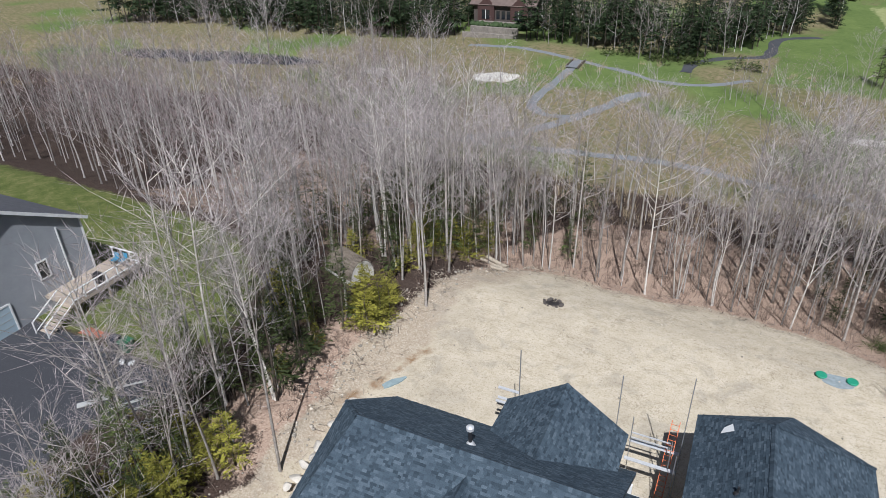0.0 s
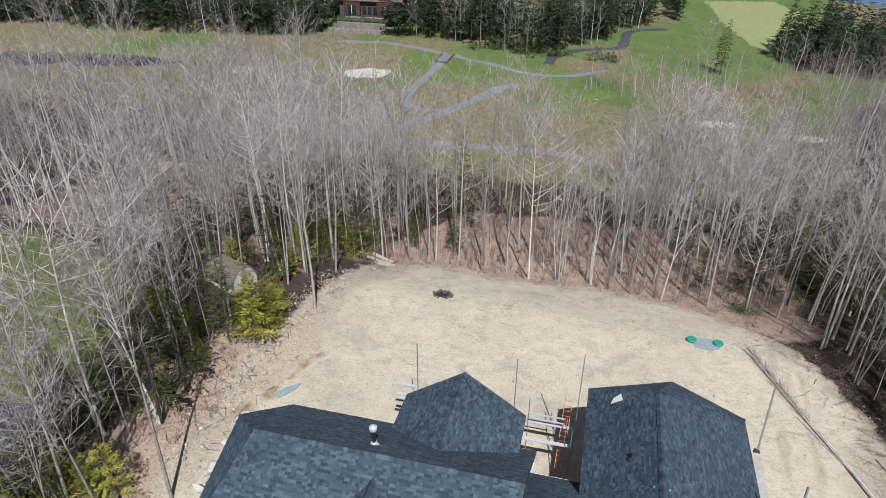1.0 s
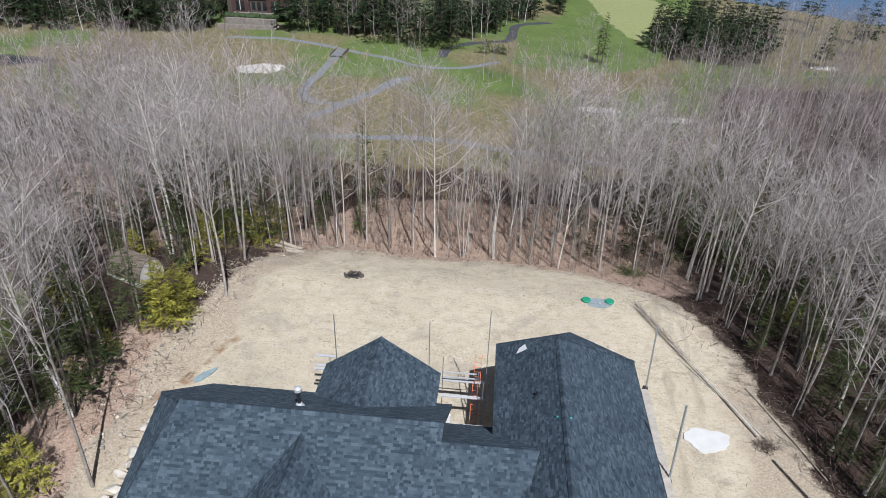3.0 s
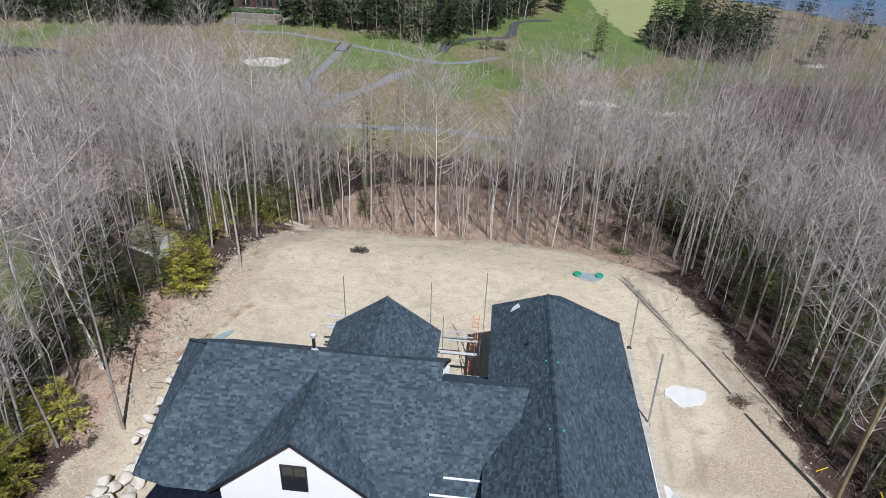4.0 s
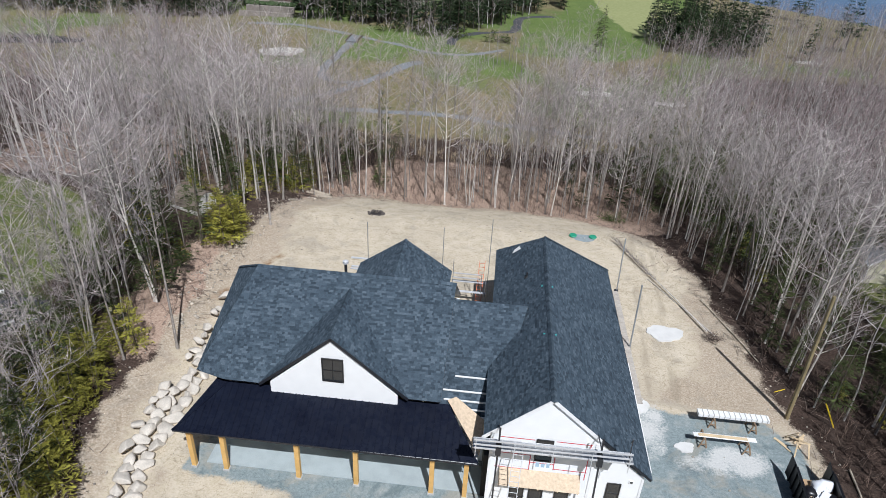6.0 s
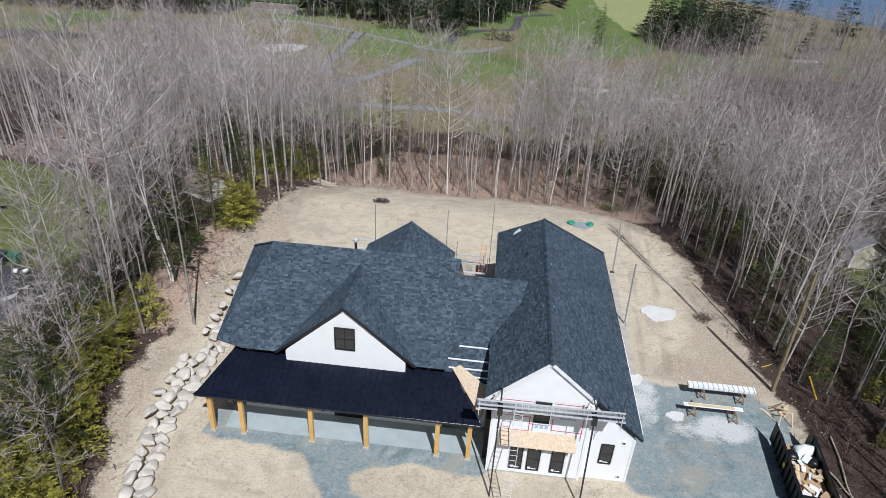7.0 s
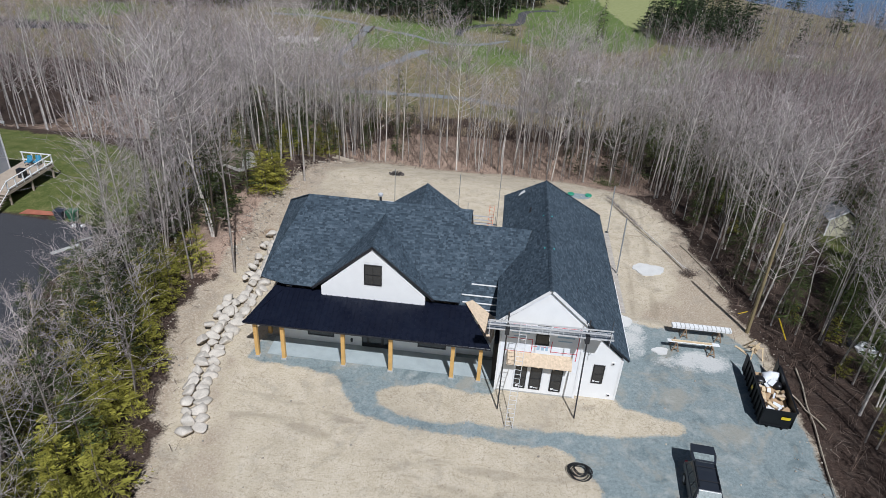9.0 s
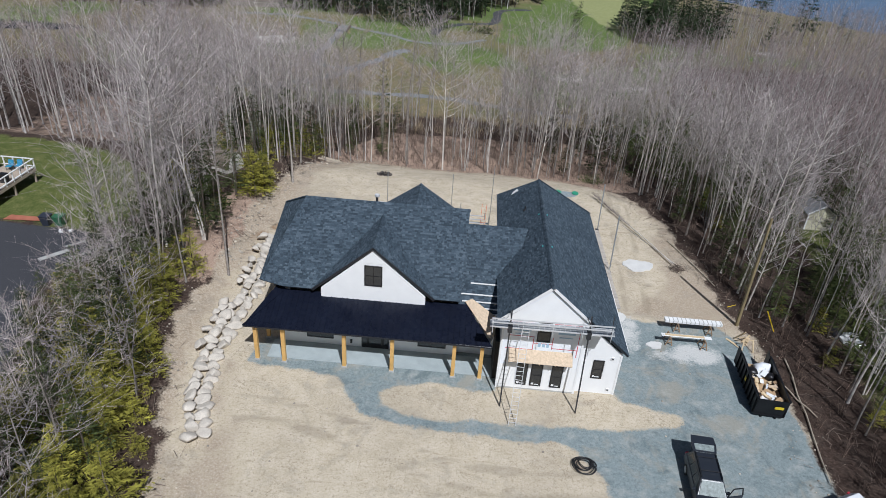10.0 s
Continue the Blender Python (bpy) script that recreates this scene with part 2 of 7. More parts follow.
def inside(poly, x, y):
    """Signed distance to a polygon's edge: positive inside."""
    p = np.asarray(poly, float)
    q = np.roll(p, -1, 0)
    d, odd = np.full(np.shape(x), 1e9), np.zeros(np.shape(x), bool)
    for (ax, ay), (bx, by) in zip(p, q):
        ex, ey = bx - ax, by - ay
        t = np.clip(((x - ax) * ex + (y - ay) * ey) / (ex * ex + ey * ey), 0, 1)
        d = np.minimum(d, np.hypot(x - ax - t * ex, y - ay - t * ey))
        odd ^= ((ay > y) != (by > y)) & (x < (bx - ax) * (y - ay) / ((by - ay) or 1e-9) + ax)
    return np.where(odd, d, -d)


def spaced(*runs):
    out = []
    for a, b, step in runs:
        out += list(np.arange(a, b, step))
    return np.array(out + [runs[-1][1]])


GX = spaced((-3000, -400, 650), (-400, -200, 20), (-200, -34, 2.0), (-34, 36, 0.5), (36, 130, 2.0), (130, 400, 20), (400, 3000, 650))
GY = spaced((-1500, -100, 350), (-100, -24, 6), (-24, 52, 0.5), (52, 210, 1.6), (210, 300, 6), (300, 500, 40), (500, 3500, 600))


def ground_material():
    m, nt, b = base("ground_cover", 0.95, 0.0, 0.15)
    za = nt.nodes.new("ShaderNodeVertexColor")
    za.layer_name = "zone"
    zb = nt.nodes.new("ShaderNodeVertexColor")
    zb.layer_name = "turf"
    sa, sb = nt.nodes.new("ShaderNodeSeparateColor"), nt.nodes.new("ShaderNodeSeparateColor")
    nt.links.new(za.outputs[0], sa.inputs[0])
    nt.links.new(zb.outputs[0], sb.inputs[0])
    zc = nt.nodes.new("ShaderNodeVertexColor")
    zc.layer_name = "cover"
    sc = nt.nodes.new("ShaderNodeSeparateColor")
    nt.links.new(zc.outputs[0], sc.inputs[0])
    n_big, n_mid, n_fine, n_grit, n_speck = noise_tex(nt, 0.12, 4), noise_tex(nt, 0.9, 5, 0.6), noise_tex(nt, 7, 5, 0.65), noise_tex(nt, 38, 4, 0.7), noise_tex(nt, 4.5, 8, 0.85)
    edge = maths(nt, "ADD", maths(nt, "MULTIPLY", maths(nt, "SUBTRACT", n_mid, 0.5), 0.9), maths(nt, "MULTIPLY", maths(nt, "SUBTRACT", n_fine, 0.5), 0.7))

    def mask(w):
        v = maths(nt, "ADD", w, maths(nt, "MULTIPLY", edge, 0.9))
        return ramp(nt, v, [(0.38, (0, 0, 0)), (0.66, (1, 1, 1))])

    # litter darkened for crown shade, leaves lightened for sunlit floor; both painted in
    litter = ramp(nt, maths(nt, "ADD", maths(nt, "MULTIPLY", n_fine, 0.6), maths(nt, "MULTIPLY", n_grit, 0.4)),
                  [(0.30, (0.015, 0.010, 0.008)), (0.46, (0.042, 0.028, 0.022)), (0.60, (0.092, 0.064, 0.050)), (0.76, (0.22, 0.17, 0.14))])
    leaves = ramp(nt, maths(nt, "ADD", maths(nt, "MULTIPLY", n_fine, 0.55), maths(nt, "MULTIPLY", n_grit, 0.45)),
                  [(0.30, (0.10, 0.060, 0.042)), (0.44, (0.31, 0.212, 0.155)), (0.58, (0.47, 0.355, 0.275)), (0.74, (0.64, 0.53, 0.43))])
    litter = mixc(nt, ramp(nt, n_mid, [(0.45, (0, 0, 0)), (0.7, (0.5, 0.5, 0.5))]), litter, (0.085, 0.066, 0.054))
    sand = ramp(nt, maths(nt, "ADD", maths(nt, "MULTIPLY", n_mid, 0.55), maths(nt, "MULTIPLY", n_fine, 0.45)),
                [(0.30, (0.405, 0.34, 0.24)), (0.47, (0.535, 0.462, 0.347)), (0.6, (0.60, 0.525, 0.41)), (0.75, (0.65, 0.585, 0.475))])
    sand = mixc(nt, ramp(nt, n_grit, [(0.55, (0, 0, 0)), (0.75, (0.5, 0.5, 0.5))]), sand, (0.34, 0.27, 0.18))
    vec = nt.nodes.new("ShaderNodeMapping")
    vec.inputs["Scale"].default_value = (0.5, 2.6, 1.0)
    vec.inputs["Rotation"].default_value = (0, 0, 0.35)
    nt.links.new(coord(nt), vec.inputs[0])
    streak = noise_tex(nt, 1.1, 6, 0.7, vec.outputs[0], 0.6)
    sand = mixc(nt, ramp(nt, streak, [(0.30, (0.55, 0.55, 0.55)), (0.43, (0, 0, 0))]), sand, (0.27, 0.215, 0.145))
    sand = mixc(nt, ramp(nt, n_big, [(0.48, (0, 0, 0)), (0.66, (0.5, 0.5, 0.5))]), sand, (0.40, 0.345, 0.265))
    earth = ramp(nt, maths(nt, "ADD", maths(nt, "MULTIPLY", n_fine, 0.6), maths(nt, "MULTIPLY", n_grit, 0.4)), [(0.32, (0.15, 0.105, 0.07)), (0.47, (0.35, 0.275, 0.20)), (0.62, (0.55, 0.48, 0.39))])
    sand = mixc(nt, maths(nt, "MULTIPLY", mask(zc.outputs[1]), 0.8), sand, earth)
    sand = mixc(nt, maths(nt, "MULTIPLY", mask(sc.outputs[2]), 0.42), sand, (0.27, 0.225, 0.165))
    patchy = noise_tex(nt, 0.33, 6, 0.68, None, 1.0)
    sand = mixc(nt, ramp(nt, patchy, [(0.36, (0.5, 0.5, 0.5)), (0.47, (0, 0, 0))]), sand, (0.33, 0.29, 0.235))
    sand = mixc(nt, ramp(nt, n_speck, [(0.37, (0.75, 0.75, 0.75)), (0.47, (0, 0, 0))]), sand, (0.25, 0.195, 0.13))
    sand = mixc(nt, ramp(nt, n_speck, [(0.57, (0, 0, 0)), (0.7, (0.6, 0.6, 0.6))]), sand, (0.66, 0.60, 0.50))
    gravel = ramp(nt, maths(nt, "ADD", maths(nt, "MULTIPLY", n_speck, 0.7), maths(nt, "MULTIPLY", n_grit, 0.3)), [(0.32, (0.085, 0.112, 0.115)), (0.48, (0.205, 0.248, 0.252)), (0.6, (0.30, 0.342, 0.342)), (0.72, (0.52, 0.54, 0.525))])
    thin = maths(nt, "ABSOLUTE", maths(nt, "SUBTRACT", noise_tex(nt, 0.8, 3, 0.6, None, 2.2), 0.5))
    scrape = maths(nt, "MULTIPLY", ramp(nt, thin, [(0.0, (1, 1, 1)), (0.022, (0, 0, 0))]), ramp(nt, noise_tex(nt, 0.22, 4, 0.6), [(0.44, (0, 0, 0)), (0.6, (0.7, 0.7, 0.7))]))
    sand = mixc(nt, scrape, sand, (0.25, 0.20, 0.135))
    clod = maths(nt, "MULTIPLY", ramp(nt, noise_tex(nt, 2.6, 5, 0.7, None, 0.8), [(0.60, (0, 0, 0)), (0.68, (1, 1, 1))]), ramp(nt, noise_tex(nt, 0.17, 3, 0.6), [(0.42, (0, 0, 0)), (0.62, (0.65, 0.65, 0.65))]))
    sand = mixc(nt, clod, sand, (0.255, 0.22, 0.15))
    gravel = mixc(nt, ramp(nt, patchy, [(0.34, (0.7, 0.7, 0.7)), (0.47, (0, 0, 0))]), gravel, (0.115, 0.148, 0.155))
    gravel = mixc(nt, ramp(nt, noise_tex(nt, 0.26, 6, 0.7, None, 0.7), [(0.52, (0, 0, 0)), (0.64, (0.6, 0.6, 0.6))]), gravel, (0.34, 0.31, 0.25))
    gravel = mixc(nt, ramp(nt, n_mid, [(0.52, (0, 0, 0)), (0.74, (0.6, 0.6, 0.6))]), gravel, (0.43, 0.43, 0.40))
    grass = ramp(nt, maths(nt, "ADD", maths(nt, "MULTIPLY", n_mid, 0.5), maths(nt, "MULTIPLY", n_fine, 0.5)),
                 [(0.30, (0.05, 0.068, 0.018)), (0.5, (0.095, 0.115, 0.032)), (0.68, (0.21, 0.185, 0.085))])
    rough_grass = ramp(nt, n_mid, [(0.35, (0.12, 0.125, 0.05)), (0.55, (0.205, 0.17, 0.095)), (0.75, (0.30, 0.235, 0.15))])
    fairway = ramp(nt, maths(nt, "ADD", maths(nt, "MULTIPLY", n_big, 0.5), maths(nt, "MULTIPLY", n_mid, 0.5)), [(0.35, (0.088, 0.130, 0.036)), (0.65, (0.145, 0.190, 0.058))])
    pale = ramp(nt, n_mid, [(0.3, (0.24, 0.26, 0.105)), (0.7, (0.31, 0.32, 0.15))])
    tar = ramp(nt, n_grit, [(0.3, (0.035, 0.036, 0.042)), (0.7, (0.075, 0.076, 0.084))])
    dust = ramp(nt, n_fine, [(0.3, (0.47, 0.475, 0.46)), (0.7, (0.58, 0.575, 0.55))])
    clay = ramp(nt, n_fine, [(0.3, (0.16, 0.09, 0.045)), (0.7, (0.33, 0.215, 0.125))])
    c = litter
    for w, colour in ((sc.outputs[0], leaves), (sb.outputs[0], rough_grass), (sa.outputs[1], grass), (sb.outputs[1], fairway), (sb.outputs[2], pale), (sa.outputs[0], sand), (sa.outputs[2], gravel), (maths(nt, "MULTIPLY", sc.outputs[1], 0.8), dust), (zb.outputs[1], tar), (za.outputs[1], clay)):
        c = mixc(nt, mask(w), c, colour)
    nt.links.new(c, b.inputs["Base Color"])
    bump(nt, maths(nt, "ADD", maths(nt, "MULTIPLY", n_fine, 0.7), maths(nt, "MULTIPLY", n_grit, 0.3)), 0.9, 0.06, b)
    return m


def build_ground():
    X, Y = np.meshgrid(GX, GY)
    Z = ground_z(X, Y)
    nx, ny = len(GX), len(GY)
    idx = np.arange(nx * ny).reshape(ny, nx)
    quads = np.stack([idx[:-1, :-1], idx[:-1, 1:], idx[1:, 1:], idx[1:, :-1]], -1).reshape(-1, 4)
    me = big_mesh("ground", np.stack([X, Y, Z], -1).reshape(-1, 3), quads, ground_material())
    x, y = X.ravel(), Y.ravel()
    ragged = wobble(x, y, 2.1, 4.0) * 0.7 + wobble(x, y, 0.8, 7.0) * 0.35
    w = lambda d, soft: np.clip(0.5 + d / soft, 0, 1)
    sand = w(inside(CLEARING, x, y) + ragged, 1.6)
    gravel = np.minimum(w(inside(GRAVEL, x, y) + ragged * 0.5, 1.0), 1 - w(inside(SAND_ISLE, x, y) + ragged * 0.4, 1.0))
    grass = np.maximum(w(inside(LAWN, x, y) + ragged, 2.5), 0.75 * w(inside(YARD_RIGHT, x, y) + ragged, 3))
    tar = w(inside(DRIVE_LEFT, x, y), 0.8)
    trench = np.clip(((x + 15.9) * 2.9 + (y - 16.6) * 8.4) / (2.9 ** 2 + 8.4 ** 2), 0, 1)
    clay = w(0.55 - np.hypot(x + 15.9 - 2.9 * trench, y - 16.6 - 8.4 * trench) + ragged * 0.9, 1.5) * 0.78
    golf = w(y - (74 + 16 * smooth(-40, -70, x) + 62 * smooth(34, 60, x)) + ragged * 3, 8)
    fair = golf * np.clip(0.24 + wobble(x, y, 15, 3.0) * 0.9 + 0.3 * smooth(98, 125, y) * smooth(-70, -40, x), 0, 1) * (1 - smooth(60, 90, x))
    hill = w(inside([(9, 142), (12, 178), (24, 202), (30, 250), (80, 262), (70, 215), (62, 195), (44, 150), (30, 138)], x, y) + ragged, 3)
    fair = np.maximum(fair, hill)
    green2 = w(inside([(78, 145), (79, 154), (100, 152), (97, 142)], x, y), 4)
    fair = np.maximum(fair, green2)
    pale = w(inside([(42.8, 172), (38, 205), (36, 246), (58, 250), (65, 222), (65.5, 205), (59, 190), (53, 175)], x, y) + ragged, 2)
    col = me.color_attributes.new("zone", "FLOAT_COLOR", "POINT")
    col.data.foreach_set("color", np.stack([sand, grass, gravel, clay], -1).astype(np.float32).ravel())
    # where the floor takes the leaf colour with its painted sunlight
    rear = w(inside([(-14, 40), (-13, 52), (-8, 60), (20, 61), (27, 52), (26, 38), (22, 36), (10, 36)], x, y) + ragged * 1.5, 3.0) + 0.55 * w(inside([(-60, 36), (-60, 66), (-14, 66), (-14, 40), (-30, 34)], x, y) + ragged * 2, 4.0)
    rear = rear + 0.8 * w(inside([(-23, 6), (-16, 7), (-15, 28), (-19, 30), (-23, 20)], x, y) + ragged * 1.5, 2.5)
    pale_dust = 0.95 * w(1.0 - np.hypot((x - 24.3) / 2.7, (y - 5.2) / 1.3) + ragged * 0.4, 1.1) + 0.8 * w(1.0 - np.hypot((x - 18.8) / 2.0, (y - 7.6) / 3.2) + ragged * 0.7, 1.2)
    tracks = w(0.45 - np.abs(np.abs(y + 7.5 + 0.09 * (x - 2) + 1.5 * np.sin(x * 0.21)) - 0.95) * 2.0 + ragged * 0.8, 1.5) * (x < 16) * (x > -11) + w(0.4 - np.abs(np.abs(x - 21.2 - 0.08 * (y - 20)) - 0.95) * 2.0 + ragged * 0.8, 1.5) * (y > 10) * (y < 36)
    earth = 0.75 * np.maximum(w(inside([(-19, -14), (-11.4, -14), (-13.6, -6), (-15, 0), (-15, 12), (-14.3, 18), (-13, 26), (-13.5, 34), (-9, 42), (-12, 48), (-22, 30)], x, y) + ragged, 2.5), w(inside([(18, 10), (30, 8), (30, 20), (26, 28), (24, 24), (23.5, 14)], x, y) + ragged * 1.4, 3.0))
    earth = np.maximum(earth, 0.62 * w(inside([(-12.2, -15), (-11.6, -9.5), (-12.6, -5), (-12.9, 4), (-12.2, 6), (-11.4, -3), (-8.5, -8), (-6.5, -15)], x, y) + ragged * 1.3, 2.4))
    earth = np.maximum(earth, 0.6 * w(1.1 - np.abs(inside(CLEARING, x, y) - 0.3) + ragged, 1.6))
    col = me.color_attributes.new("cover", "FLOAT_COLOR", "POINT")
    col.data.foreach_set("color", np.stack([np.clip(rear, 0, 1), pale_dust, np.clip(tracks, 0, 1), np.clip(earth, 0, 1)], -1).astype(np.float32).ravel())
    col = me.color_attributes.new("turf", "FLOAT_COLOR", "POINT")
    col.data.foreach_set("color", np.stack([golf, fair, pale, tar], -1).astype(np.float32).ravel())
    me.shade_smooth()
    tagged(new("ground", me), "uneven ground of pale sand, leaf litter, gravel and turf", "ground", kind="structure")


build_ground()


def water_material():
    m, nt, b = base("water", 0.12, 0.0, 0.5)
    nt.links.new(ramp(nt, noise_tex(nt, 0.02, 3), [(0.3, (0.10, 0.17, 0.30)), (0.7, (0.14, 0.22, 0.36))]), b.inputs["Base Color"])
    bump(nt, noise_tex(nt, 0.8, 4), 0.3, 0.2, b)
    return m


def pond_material():
    m, nt, b = base("pond_water", 0.15, 0.0, 0.5)
    nt.links.new(ramp(nt, noise_tex(nt, 0.1, 3), [(0.3, (0.035, 0.04, 0.055)), (0.7, (0.06, 0.066, 0.085))]), b.inputs["Base Color"])
    bump(nt, noise_tex(nt, 1.5, 4), 0.25, 0.08, b)
    return m


sea = part("water", Shape().add([(-400, 190, -11.2), (3000, 60, -11.2), (3000, 3500, -11.2), (-400, 3500, -11.2)], [(0, 1, 2, 3)]), water_material())
tagged(sea, "calm blue bay beyond the far trees", "water", kind="structure")
ring = [(-140 + 53 * math.cos(a), 118 + 0.18 * 53 * math.cos(a) + 12 * math.sin(a), -8.75) for a in np.linspace(0, 2 * math.pi, 48, endpoint=False)]
pond = part("water", Shape().add(ring, [tuple(range(48))]), pond_material())
tagged(pond, "dark still pond among dry reeds on the golf course", "water", kind="structure")


def strip(name, line, width, material, label, lift=0.08):
    """A paved path that follows the ground along a smoothed line."""
    pts = []
    line = [Vector((*p, 0)) for p in line]
    ext = [line[0] * 2 - line[1]] + line + [line[-1] * 2 - line[-2]]
    for k in range(1, len(ext) - 2):
        for s in np.linspace(0, 1, 9, endpoint=False):
            a, b, c, d = ext[k - 1:k + 3]
            pts.append(0.5 * (2 * b + (c - a) * s + (2 * a - 5 * b + 4 * c - d) * s * s + (3 * b - a - 3 * c + d) * s ** 3))
    pts.append(line[-1])
    sh, rows = Shape(), []
    for k, p in enumerate(pts):
        d = (pts[min(k + 1, len(pts) - 1)] - pts[max(k - 1, 0)]).normalized()
        n = Vector((-d.y, d.x, 0))
        w = width * (1 + 0.12 * math.sin(k * 0.7))
        for o in (-w / 2 - 0.1, -w / 2, 0, w / 2, w / 2 + 0.1):
            q = p + n * o
            sh.v.append((q.x, q.y, gz(q.x, q.y) + (lift if abs(o) <= w / 2 else -0.15)))
    for k in range(len(pts) - 1):
        for j in range(4):
            i = k * 5 + j
            sh.f.append((i, i + 5, i + 6, i + 1))
    ob = part(name, sh, material)
    return tagged(ob, label, "path", kind="structure")


M_TAR = varied("worn_asphalt", (0.06, 0.062, 0.068), 0.2, 0.6, 0.9, fine=8)
M_PATH = varied("grey_path", (0.195, 0.205, 0.215), 0.15, 0.5, 0.9, fine=6)
strip("path", [(20.6, 194), (10.6, 188), (9.2, 175), (7.5, 166), (0.3, 161.6), (-6.9, 155), (-8, 146)], 2.6, M_TAR, "dark asphalt cart path curving along the wood edge")
strip("path", [(-64, 152), (-50, 152.5), (-37.7, 148), (-31.4, 145.6), (-23.7, 142.4), (-12.1, 137), (-2, 137.2), (6, 143)], 1.7, M_PATH, "grey gravel cart path across the course")
strip("path", [(-32.1, 145), (-32.4, 137.5), (-32.9, 125.4), (-33.1, 117), (-31.7, 108), (-27, 103.5), (-22, 105.6)], 2.0, M_PATH, "grey cart path running down to a fork")
strip("path", [(-13, 127), (-16, 122.5), (-18.9, 113.2), (-21.8, 106), (-25, 97.4), (-28.3, 91.3), (-36, 85)], 2.4, M_PATH, "pale grey cart path through rough grass")
strip("path", [(-60, 84), (-36, 83.8), (-21.7, 85.7), (-8.1, 88.4), (1.1, 87.7), (8, 85.5), (30, 80)], 2.0, M_PATH, "pale grey cart path behind the bare trees")
strip("pavement", [(-75, 13), (-60, 13.6), (-45, 13.2)], 0.9, M_CONC, "narrow concrete walk beside the grey house", 0.12)


# ---- the house ----
RY, RZ, SL = 8.2, 9.9, 0.79


def main_z(y):
    return RZ - SL * abs(RY - y)


house = thing("house", (-2, 7, 0), "new white house under construction with dark blue-grey shingle roofs", "house")
main_wall = Shape()
WT = 0.18


def gable_wall(y0, y1, outline):
    """An upright wall parallel to x: outline of (x, z), from y0 to y1."""
    c = len(outline)
    vs = [(x, y, z) for y in (y0, y1) for x, z in outline]
    fs = [tuple(range(c)), tuple(range(2 * c - 1, c - 1, -1))] + [(i, i + c, (i + 1) % c + c, (i + 1) % c) for i in range(c)]
    return Shape().add(vs, fs)


def lap_siding(name, outline, y, parent, step=0.16, holes=()):
    """Lapped boards on a wall that faces -y, each cut to the outline and round openings."""
    zs = np.arange(min(p[1] for p in outline), max(p[1] for p in outline), step)
    for z in zs:
        lo, hi = span(outline, z + 0.01), span(outline, z + step - 0.01)
        if not lo:
            continue
        hi = hi or (sum(lo) / 2 - 0.02, sum(lo) / 2 + 0.02)
        cuts = [(lo[0], lo[1])]
        for hx0, hx1, hz0, hz1 in holes:
            if hz0 - step * 0.5 < z < hz1 - step * 0.5:
                cuts = [c for a, b in cuts for c in ((a, min(b, hx0)), (max(a, hx1), b)) if c[1] - c[0] > 0.02]
        for a, b in cuts:
            a2, b2 = (hi[0] if a == lo[0] else a), (hi[1] if b == lo[1] else b)
            sh = Shape().add([(a, y - 0.012, z), (b, y - 0.012, z), (b2, y - 0.004, z + step), (a2, y - 0.006, z + step), (a, y, z), (b, y, z)], [(0, 1, 2, 3), (4, 5, 1, 0)])
            part(name, sh, M_SIDING, parent)


def span(outline, z):
    xs = []
    for (ax, az), (bx, bz) in zip(outline, outline[1:] + outline[:1]):
        if (az > z) != (bz > z):
            xs.append(ax + (bx - ax) * (z - az) / (bz - az))
    return (min(xs), max(xs)) if len(xs) > 1 else None


# body walls
walls = Shape()
walls.box(-8.5, 4.7, 2.42, 2.6, -0.3, 4.4)
walls.box(-8.9, -8.5, 2.42, 2.6, -0.3, 3.6)
walls.box(-8.9, -8.72, 2.6, 14.2, -0.3, 3.6)
walls.box(-8.9, 4.9, 14.2, 14.4, -0.3, 4.5)
walls.box(4.9, 7.8, 13.5, 13.7, -0.3, 4.0)
walls.box(-3.0, 3.6, 16.6, 16.8, -0.3, 4.8)
walls.box(-3.0, -2.82, 14.4, 16.6, -0.3, 4.8)
walls.box(3.42, 3.6, 14.4, 16.6, -0.3, 4.8)
walls.box(4.7, 7.9, 2.9, 3.08, -0.3, 4.2)
part("wall", walls, M_SIDING, house, "white lapped siding under the porch roof")
part("gable_wall", gable_wall(2.41, 2.6, [(-5.75, 4.5), (2.1, 4.5), (2.1, 5.35), (-1.83, 8.95), (-5.75, 5.35)]), M_SIDING, house)
lap_siding("siding_board", [(-5.7, 4.55), (2.05, 4.55), (2.05, 5.3), (-1.83, 8.9), (-5.7, 5.3)], 2.40, house, 0.3, [(-2.48, -1.1, 5.9, 7.7)])
wing_wall = Shape()
wing_wall.box(7.85, 8.03, -0.55, 19.5, -0.5, 6.1)
wing_wall.box(16.4, 16.58, -0.36, 21.2, -0.3, 3.9)
wing_wall.box(8.0, 16.5, 19.4, 19.58, -0.3, 4.2)
part("wing_wall", wing_wall, M_SIDING, house)
part("wing_front", gable_wall(-0.68, -0.5, [(7.85, -0.5), (13.6, -0.5), (13.6, 6.55), (10.86, 8.9), (7.85, 6.35)]), M_WRAP, house, "front wall in printed pale house wrap with red seam tape")
part("side_front", gable_wall(-0.37, -0.2, [(13.6, -0.4), (16.58, -0.4), (16.58, 3.75), (13.6, 6.3)]), M_SIDING, house)
part("foundation", Shape().box(7.83, 13.62, -0.7, -0.48, -0.6, 0.12).box(13.6, 16.6, -0.39, -0.19, -0.6, 0.05), M_CONC, house, "bare grey concrete foundation")
